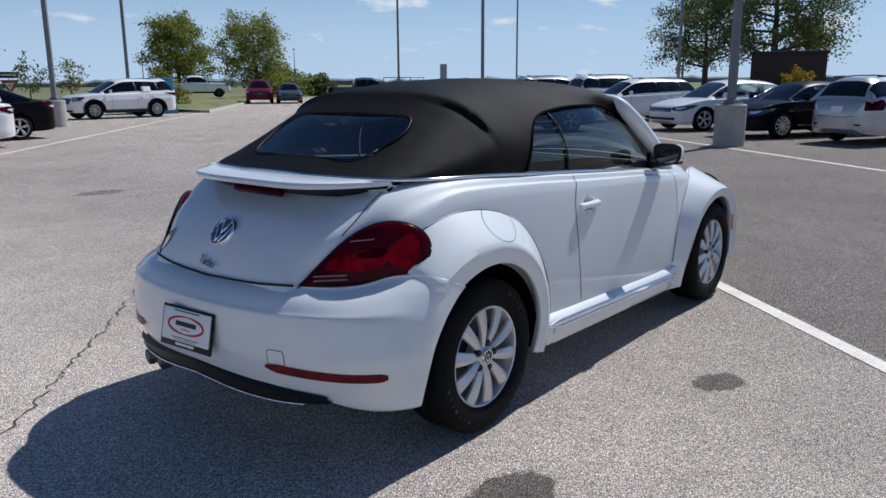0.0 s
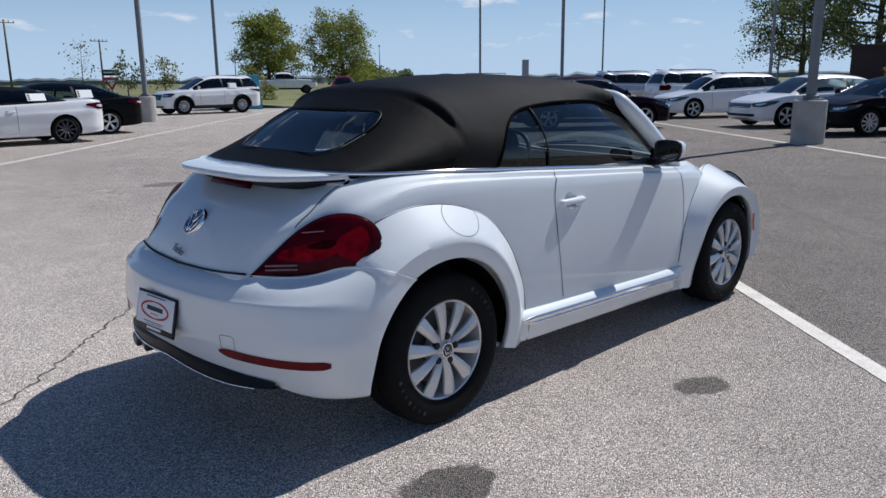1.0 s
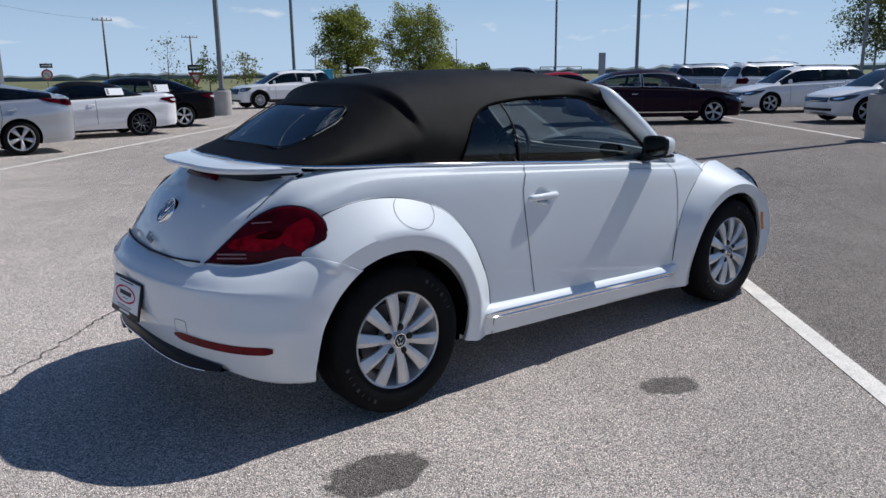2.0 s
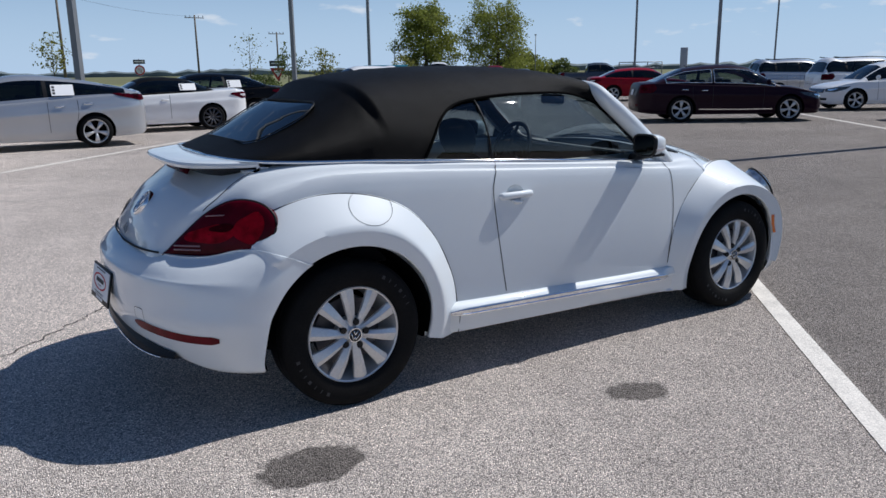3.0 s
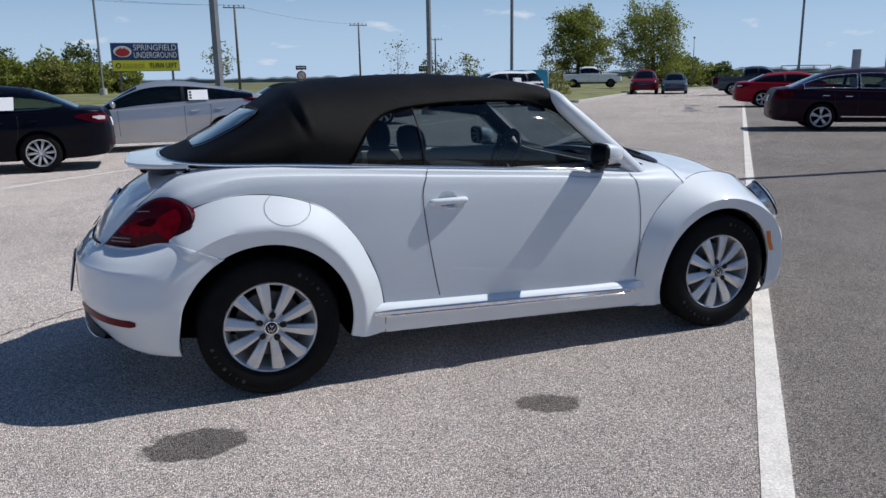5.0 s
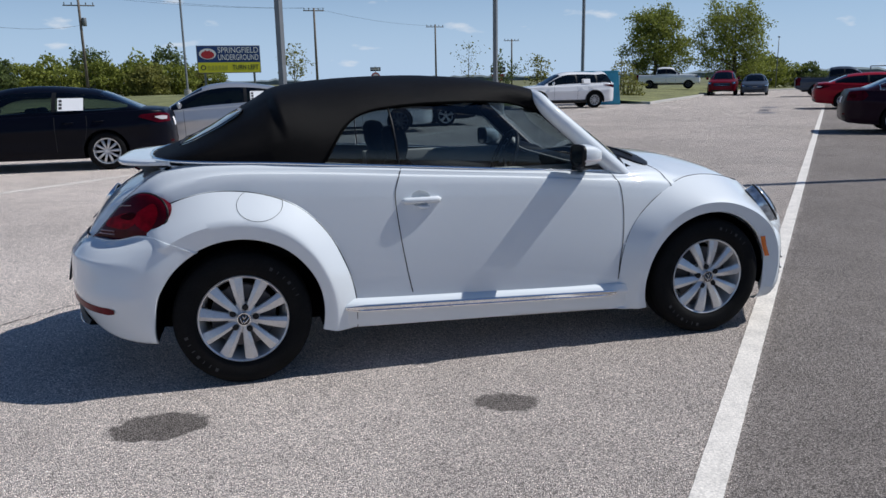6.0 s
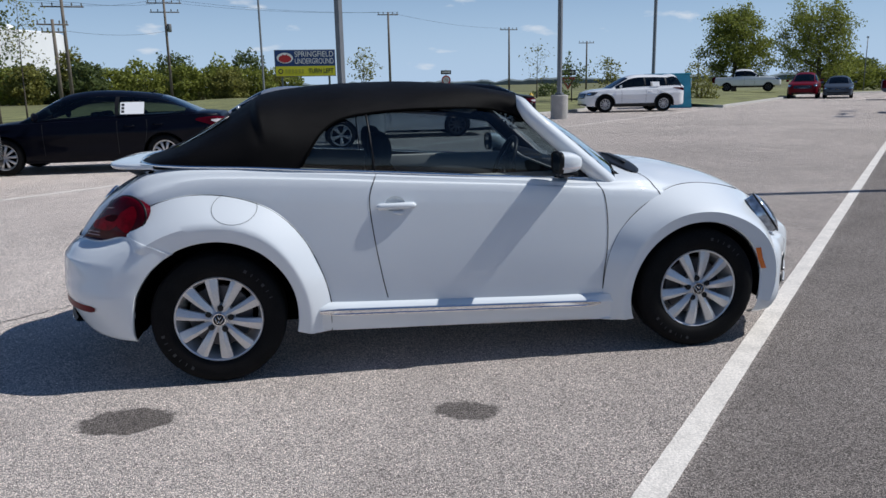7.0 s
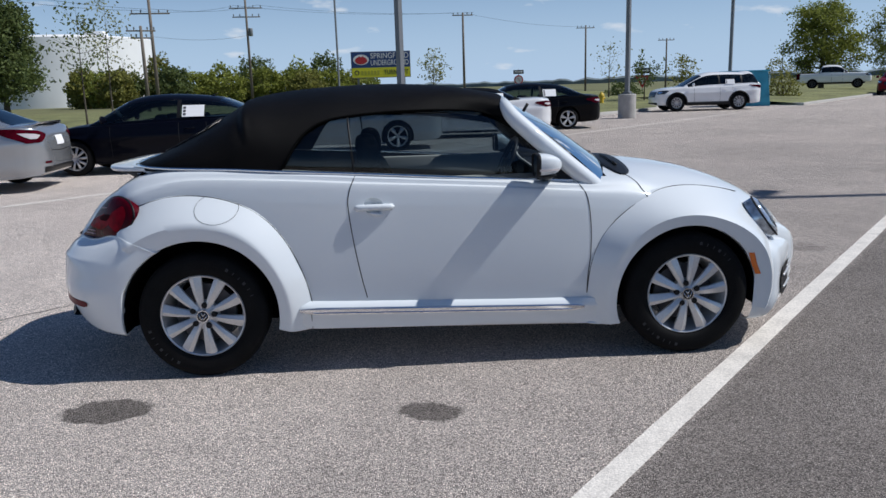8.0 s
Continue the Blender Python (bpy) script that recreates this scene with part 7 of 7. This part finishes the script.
def billboard():
    """Faces the lot; its own x runs along the board, z up."""
    w, z0, z1 = 7.7, 2.75, 6.1
    sign = thing("billboard", "blue and yellow roadside billboard on steel posts", "billboard", pose(-2.1, 97.6, 0, 0, 0, 4))
    bm = bmesh.new()
    box(bm, (-w / 2, 0, z0), (w / 2, 0.25, z1), 0.03)
    part("board", bm, STEEL, sign)
    bm = bmesh.new()
    box(bm, (-w / 2 + 0.08, -0.03, z0 + 1.32), (w / 2 - 0.08, 0.0, z1 - 0.08))
    part("upper_panel", bm, SIGN_BLUE, sign, "blue upper panel")
    bm = bmesh.new()
    box(bm, (-w / 2 + 0.08, -0.03, z0 + 0.08), (w / 2 - 0.08, 0.0, z0 + 1.30))
    part("lower_panel", bm, SIGN_YELLOW, sign, "yellow lower panel")
    up = pose(0, 0, 0, 90, 0, 0)
    for words, size, x, z, mat in (("SPRINGFIELD", 0.98, -1.35, z0 + 2.75, SIGN_WHITE), ("UNDERGROUND", 0.98, -1.35, z0 + 1.88, SIGN_WHITE), ("TURN LEFT", 0.82, 0.35, z0 + 0.68, PRINT)):
        ob = text_part(words, size, pose(x, -0.045, z) @ up, mat, sign)
        wide = max(v.co.x for v in ob.data.vertices)
        ob.scale = ((4.95 if size > 0.9 else 3.2) / wide, 1, 1)
    bm = bmesh.new()
    revolve(bm, [(0.0, 0.0), (1.0, 0.0)], "y", 28)
    bmesh.ops.transform(bm, matrix=pose(-2.55, -0.05, z0 + 2.32) @ Matrix.Diagonal((1.02, 1, 0.66, 1)), verts=bm.verts)
    logo = part("emblem", bm, SIGN_WHITE, sign, "white oval with red shape")
    bm = bmesh.new()
    revolve(bm, [(0.0, 0.0), (1.0, 0.0)], "y", 28)
    bmesh.ops.transform(bm, matrix=pose(-2.55, -0.06, z0 + 2.22) @ Matrix.Diagonal((0.80, 1, 0.46, 1)), verts=bm.verts)
    for k in range(5):
        box(bm, (-3.1 + 0.24 * k, -0.065, z0 + 2.3), (-2.94 + 0.24 * k, -0.058, z0 + 2.62 + 0.16 * (k % 2)))
    part("emblem_core", bm, SIGN_RED, logo)
    bm = bmesh.new()
    revolve(bm, [(0.20, 0.0), (0.32, 0.0)], "y", 20)
    bmesh.ops.transform(bm, matrix=pose(-3.15, -0.05, z0 + 0.68), verts=bm.verts)
    part("ring_mark", bm, PRINT, sign, "dark ring mark")
    bm = bmesh.new()
    for k in range(6):
        box(bm, (-2.6 + 0.42 * k, -0.05, z0 + 0.42), (-2.32 + 0.42 * k, -0.035, z0 + 0.94))
    part("print", bm, SIGN_OLIVE, sign, "faint bars of unreadable print")
    for x in (-3.0, 3.0):
        bm = bmesh.new()
        box(bm, (x - 0.13, 0.26, -0.1), (x + 0.13, 0.50, z1 - 0.3), 0.01)
        part("post", bm, STEEL, sign)


billboard()


def road_sign(x, y, kind, turn, sunk):
    sign = thing("road_sign", "one-way arrow plate above a give-way triangle on a post" if kind == "yield" else "one-way arrow plate above a round no-turn sign", "road sign", pose(x, y, -sunk, 0, 0, turn))
    bm = bmesh.new()
    tube(bm, [(0, 0.03, sunk - 0.1), (0, 0.03, 3.15)], 0.03, 8)
    part("post", bm, STEEL, sign)
    bm = bmesh.new()
    w, h = (0.55, 0.19) if kind == "yield" else (0.46, 0.16)
    box(bm, (-w, -0.012, 2.75 - 0.02), (w, 0.0, 2.75 + 2 * h), 0.004)
    plate = part("arrow_plate", bm, PRINT, sign, "black one-way plate")
    bm = bmesh.new()
    box(bm, (-w * 0.8, -0.02, 2.75 + h * 0.75), (w * 0.5, -0.014, 2.75 + h * 1.25))
    vs = [bm.verts.new(p) for p in ((w * 0.5, -0.02, 2.75 + h * 1.7), (w * 0.88, -0.02, 2.75 + h), (w * 0.5, -0.02, 2.75 + h * 0.3))]
    bm.faces.new(vs)
    part("arrow", bm, SIGN_WHITE, plate, "white arrow")
    bm = bmesh.new()
    if kind == "yield":
        loft(bm, [[(a * s, yy, 2.28 + b * s) for a, b in ((-0.55, 0.34), (0.55, 0.34), (0.0, -0.60))] for yy, s in ((0.0, 1.0), (-0.012, 1.0))], True, True)
        tri = part("triangle", tidy(bm), SIGN_RED, sign, "red give-way triangle")
        bm = bmesh.new()
        vs = [bm.verts.new((a * 0.52, -0.018, 2.26 + b * 0.52)) for a, b in ((-0.55, 0.34), (0.55, 0.34), (0.0, -0.60))]
        bm.faces.new(vs)
        part("centre", bm, SIGN_WHITE, tri)
    else:
        revolve(bm, [(0.0, 0.0), (0.42, 0.0), (0.42, -0.012), (0.0, -0.012)], "y", 28)
        bmesh.ops.transform(bm, matrix=pose(0, 0, 2.22), verts=bm.verts)
        disc = part("disc", bm, SIGN_WHITE, sign)
        bm = bmesh.new()
        revolve(bm, [(0.30, -0.02), (0.40, -0.02)], "y", 28)
        bmesh.ops.transform(bm, matrix=pose(0, 0, 2.22), verts=bm.verts)
        tube(bm, [(-0.24, -0.02, 2.46), (0.24, -0.02, 1.98)], 0.04, 6, 0.2)
        arrow = bmesh.new()
        tube(arrow, [(0.12, -0.016, 2.05), (0.12, -0.016, 2.25), (0.04, -0.016, 2.33), (-0.12, -0.016, 2.33)], 0.035, 6, 0.3)
        part("arrow", arrow, PRINT, disc, "black turn arrow")
        part("ring", bm, SIGN_RED, disc, "red ring and bar")


road_sign(17.6, 51.0, "yield", -20, 0.85)
road_sign(10.6, 64.0, "round", 0, 0.45)

# hydrant
hyd = thing("fire_hydrant", "yellow fire hydrant on the grass", "hydrant", pose(11.0, 37.5, 0.1))
bm = bmesh.new()
revolve(bm, [(0.0, 0.0), (0.17, 0.0), (0.17, 0.05), (0.12, 0.07), (0.12, 0.50), (0.16, 0.52), (0.16, 0.57), (0.12, 0.66), (0.05, 0.73), (0.04, 0.78), (0.0, 0.78)], "z", 18)
part("barrel", bm, HYDRANT, hyd)
for s in (-1, 1):
    bm = bmesh.new()
    tube(bm, [(0, 0, 0.42), (s * 0.2, 0, 0.42)], 0.06, 10)
    part("outlet", bm, HYDRANT, hyd)

# teal container behind the crossover
bin_ = thing("container", "teal steel waste container with a dark roof", "container", pose(17.1, 33.9, 0.0, 0, 0, -25))
bm = bmesh.new()
loft(bm, [[(x, y, z) for x, y in ((-0.85, -0.9), (1.48 - 0.10 * z, -0.9), (1.48 - 0.10 * z, 0.9), (-0.85, 0.9))] for z in (0.0, 1.66)], True, True)
part("body", tidy(bm), TEAL, bin_)
bm = bmesh.new()
box(bm, (-0.95, -0.97, 1.665), (1.38, 0.97, 1.74), 0.03)
part("roof", bm, TEAL, bin_)
bm = bmesh.new()
box(bm, (1.395, -0.35, 1.0), (1.43, 0.25, 1.5), 0.004)
part("notice", bm, SIGN_WHITE, bin_, "pale notice panel")
for k in range(5):
    bm = bmesh.new()
    box(bm, (-0.75 + 0.42 * k, -0.93, 0.05), (-0.67 + 0.42 * k, -0.902, 1.62))
    part("rib", bm, TEAL, bin_)

# dark siding building and its shrub under the big tree
shed = thing("building", "dark brown flat-roofed building beyond the cars", "building", pose(55.5, 13.8, 0, 0, 0, 15))
bm = bmesh.new()
box(bm, (-2.4, -2.4, 0), (2.4, 2.4, 3.2), 0.02)
part("wall", bm, BROWN_WALL, shed)
bm = bmesh.new()
box(bm, (-2.55, -2.55, 3.202), (2.55, 2.55, 3.38), 0.03)
part("roof", bm, BROWN_WALL, shed)

# white storage tank
tank = thing("storage_tank", "large white cylindrical storage tank behind trees", "tank", pose(-55.5, 131.0, 0))
bm = bmesh.new()
revolve(bm, [(0.0, 11.6), (6.0, 11.4), (13.9, 10.7), (14.2, 10.5), (14.2, -0.2)], "z", 72)
part("shell", bm, TANK_WHITE, tank)
bm = bmesh.new()
box(bm, (4.0, -1.2, 11.3), (7.0, 1.2, 12.1), 0.05)
part("roof_hatch", bm, TANK_WHITE, tank)

# tall grey slab and railing far behind the sedans
slab = thing("pylon_sign", "tall plain grey pylon beyond the parked cars", "pylon", pose(41.6, 34.4, 0, 0, 0, 40))
bm = bmesh.new()
box(bm, (-0.58, -0.25, -0.1), (0.58, 0.25, 2.75), 0.03)
part("panel", bm, PALE_STEEL, slab)
rack = thing("equipment_rack", "low grey pipe rack and flat structures far off", "rack", pose(39.6, 36.6, 0, 0, 0, 131))
for k in range(4):
    bm = bmesh.new()
    tube(bm, [(-1.5 + 1.0 * k, 0, 0), (-1.5 + 1.0 * k, 0, 1.8)], 0.04, 6)
    part("post", bm, STEEL, rack)
for z in (1.4, 1.8):
    bm = bmesh.new()
    tube(bm, [(-1.5, 0, z), (1.5, 0, z)], 0.035, 6)
    part("rail", bm, STEEL, rack)

# slim poles on the far verge
for px, py, ph in ((48.0, 59.0, 4.75), (35.85, 66.6, 4.3)):
    slim = thing("marker_pole", "slim grey metal pole standing in the grass", "pole", pose(px, py, 0), "slim poles")
    bm = bmesh.new()
    tube(bm, [(0, 0, -0.1), (0, 0, ph * 0.5), (0.02, 0, ph)], [0.055, 0.045, 0.035], 10)
    part("shaft", bm, STEEL, slim)
    bm = bmesh.new()
    box(bm, (-0.10, -0.06, ph - 0.04), (0.10, 0.06, ph + 0.08), 0.02)
    part("head", bm, STEEL, slim)

# trees
tree_thing("tree", "broad green tree with light through its crown", (40.2, 67.5, 0), 8.35, 3.0, 3, LEAF, 15500, 0.125, 0.10, 0.24, 0.85, limbs=24, clump=0.046)
tree_thing("tree", "open green tree with visible limbs on the verge", (45.0, 61.2, 0), 8.35, 3.2, 12, LEAF, 13000, 0.115, 0.14, 0.24, 0.85, limbs=24, clump=0.044)
tree_thing("tree", "large spreading dark green tree above the building", (63.5, 17.2, 0), 14.5, 6.4, 7, LEAF_DARK, 24000, 0.135, 0.20, 0.36, 0.85, limbs=24, clump=0.038)
tree_thing("tree", "large spreading dark green tree above the building", (66.5, 24.0, 0), 10.0, 3.6, 8, LEAF_DARK, 12500, 0.12, 0.22, 0.3, 0.85, limbs=16, clump=0.05)
tree_thing("tree", "dense dark green tree beside the white tank", (-34.6, 66.0, 0), 10.5, 2.4, 21, LEAF_DARK, 13000, 0.20, 0.08, 0.25, 0.9, limbs=18, clump=0.06)
SAPLING = dict(trunk_r=0.045, trunk_h=0.35, clump=0.055, limbs=8, group="saplings")
for k, (x, y, h, sp, leaf, cnt) in enumerate(((-13.7, 29.8, 5.6, 0.9, LEAF_DARK, 420), (-15.5, 38.0, 7.0, 1.1, LEAF_OLIVE, 500), (2.0, 42.0, 3.7, 0.8, LEAF_OLIVE, 420), (13.0, 43.3, 4.1, 0.8, LEAF_OLIVE, 110),
                                         (14.2, 40.0, 2.75, 0.75, LEAF_DARK, 520), (16.8, 41.0, 2.8, 0.75, LEAF_OLIVE, 520), (24.5, 44.5, 2.6, 0.9, LEAF_OLIVE, 350))):
    tree_thing("sapling", "young thin tree with sparse leaves on the verge", (x, y, 0.05), h, sp, 40 + k, leaf, cnt, 0.085, **SAPLING)


def bush(x, y, h, w, seed, leaf, count=3500, size=0.22):
    rng = np.random.default_rng(seed)
    d = rng.normal(size=(count, 3))
    d /= np.linalg.norm(d, axis=1)[:, None]
    r = rng.uniform(0.45, 1.0, (count, 1)) ** 0.5
    lump = 1 + 0.28 * np.sin(d[:, :1] * 5 + seed) * np.cos(d[:, 1:2] * 6 + 2 * seed) + 0.15 * np.sin(d[:, 2:] * 9 + seed)
    p = d * r * lump * np.array([w, w, h * 0.56]) + np.array([0, 0, h * 0.48])
    p = p[p[:, 2] > 0.05]
    t = thing("bush", "dense rounded green bush at the field edge", "bush", pose(x, y, -0.05), "bushes")
    bm = bmesh.new()
    for k in range(6):
        a = k * 1.05
        tube(bm, [(0, 0, 0), (math.cos(a) * w * 0.3, math.sin(a) * w * 0.3, h * 0.4), (math.cos(a) * w * 0.6, math.sin(a) * w * 0.6, h * 0.75)], [0.08, 0.05, 0.01], 5)
    part("stems", bm, BARK, t)
    c = new("crown", leaves_mesh("crown", p, size, leaf, rng))
    c.parent = t


bush(50.0, 63.5, 3.0, 2.9, 5, LEAF, 4500, 0.16)
bush(54.0, 62.0, 2.2, 1.6, 6, LEAF_DARK, 2500, 0.16)
bush(84.0, 108.0, 4.2, 3.2, 9, LEAF_DARK, 2500, 0.25)
bush(50.5, 11.8, 2.2, 0.95, 10, LEAF_YELLOW, 1500, 0.10)
bush(22.6, 40.2, 1.5, 0.95, 12, LEAF_OLIVE, 1100, 0.08)
bush(15.2, 47.5, 1.3, 1.1, 13, LEAF_DARK, 1500, 0.09)

# wooded edge beyond the road, left of the billboard
rng_w = np.random.default_rng(77)
for k in range(26):
    x = -42.0 + 1.55 * k + float(rng_w.uniform(-0.8, 0.8))
    y = 98.0 + float(rng_w.uniform(-6, 12)) + 0.25 * (x + 42)
    if x > -8.0 and k % 2:
        continue
    h = float(rng_w.uniform(3.0, 5.0)) * (0.75 if x > -8 else 1.0)
    if k in (7, 14, 20):
        h = 6.0
    bush(x, y, h, float(rng_w.uniform(1.9, 3.4)), 100 + k, (LEAF, LEAF_OLIVE, LEAF_DARK)[k % 3], 2600, 0.24)


def far_woods():
    """One low uneven belt of woods round the horizon."""
    bm, rings = bmesh.new(), []
    for k in range(721):
        a = 2 * math.pi * k / 720
        r = 520 + 60 * math.sin(a * 5) + 25 * math.sin(a * 17)
        h = 3.4 + 2.0 * noise.noise(Vector((a * 9, 0, 0))) + 2.2 * noise.noise(Vector((a * 60, 3, 0))) + 1.2 * noise.noise(Vector((a * 200, 7, 0)))
        h = max(h, 1.5)
        c, s = math.cos(a), math.sin(a)
        rings.append([(c * r, s * r, -1), (c * r, s * r, h * 0.7), (c * (r + 6), s * (r + 6), h), (c * (r + 40), s * (r + 40), h * 0.9), (c * (r + 60), s * (r + 60), -1)])
    loft(bm, rings, False)
    bmesh.ops.recalc_face_normals(bm, faces=bm.faces)
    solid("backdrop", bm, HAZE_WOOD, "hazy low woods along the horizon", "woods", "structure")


far_woods()


# cracks and drain in the asphalt
def crack(points, width, seed):
    rng = random.Random(seed)
    path = chain([(x, y, 0.0035) for x, y in points], 14)
    bm, prev = bmesh.new(), None
    for i, p in enumerate(path):
        d = (path[min(i + 1, len(path) - 1)] - path[max(i - 1, 0)]).normalized()
        s = Vector((-d.y, d.x, 0))
        q = p + s * rng.uniform(-0.02, 0.02)
        w = width * rng.uniform(0.3, 1.2) / 2
        a, b = bm.verts.new(q - s * w), bm.verts.new(q + s * w)
        if prev:
            bm.faces.new((prev[0], a, b, prev[1]))
        prev = (a, b)
    bmesh.ops.recalc_face_normals(bm, faces=bm.faces)
    if sum(f.normal.z for f in bm.faces) < 0:
        bmesh.ops.reverse_faces(bm, faces=bm.faces[:])
    solid("pavement_crack", bm, CRACK, "thin jagged crack in the asphalt", "crack", "structure")


crack([(-0.6, 2.95), (-1.26, 2.2), (-1.6, 1.8), (-1.98, 1.40), (-2.25, 1.1), (-2.6, 0.75), (-3.3, 0.1)], 0.012, 5)
crack([(2.4, -3.2), (4.0, -0.9), (6.5, 1.6), (8.5, 4.2), (12.5, 8.3)], 0.007, 6)
for x, y in ((17.9, 20.6), (21.0, 24.5)):
    bm = bmesh.new()
    revolve(bm, [(0.0, 0.006), (0.36, 0.006), (0.38, 0.0)], "z", 28)
    solid("manhole_cover", bm, DARK_ALLOY, "dark round iron manhole cover in the asphalt", "manhole cover", group="manhole covers", m=pose(x, y, 0.0))
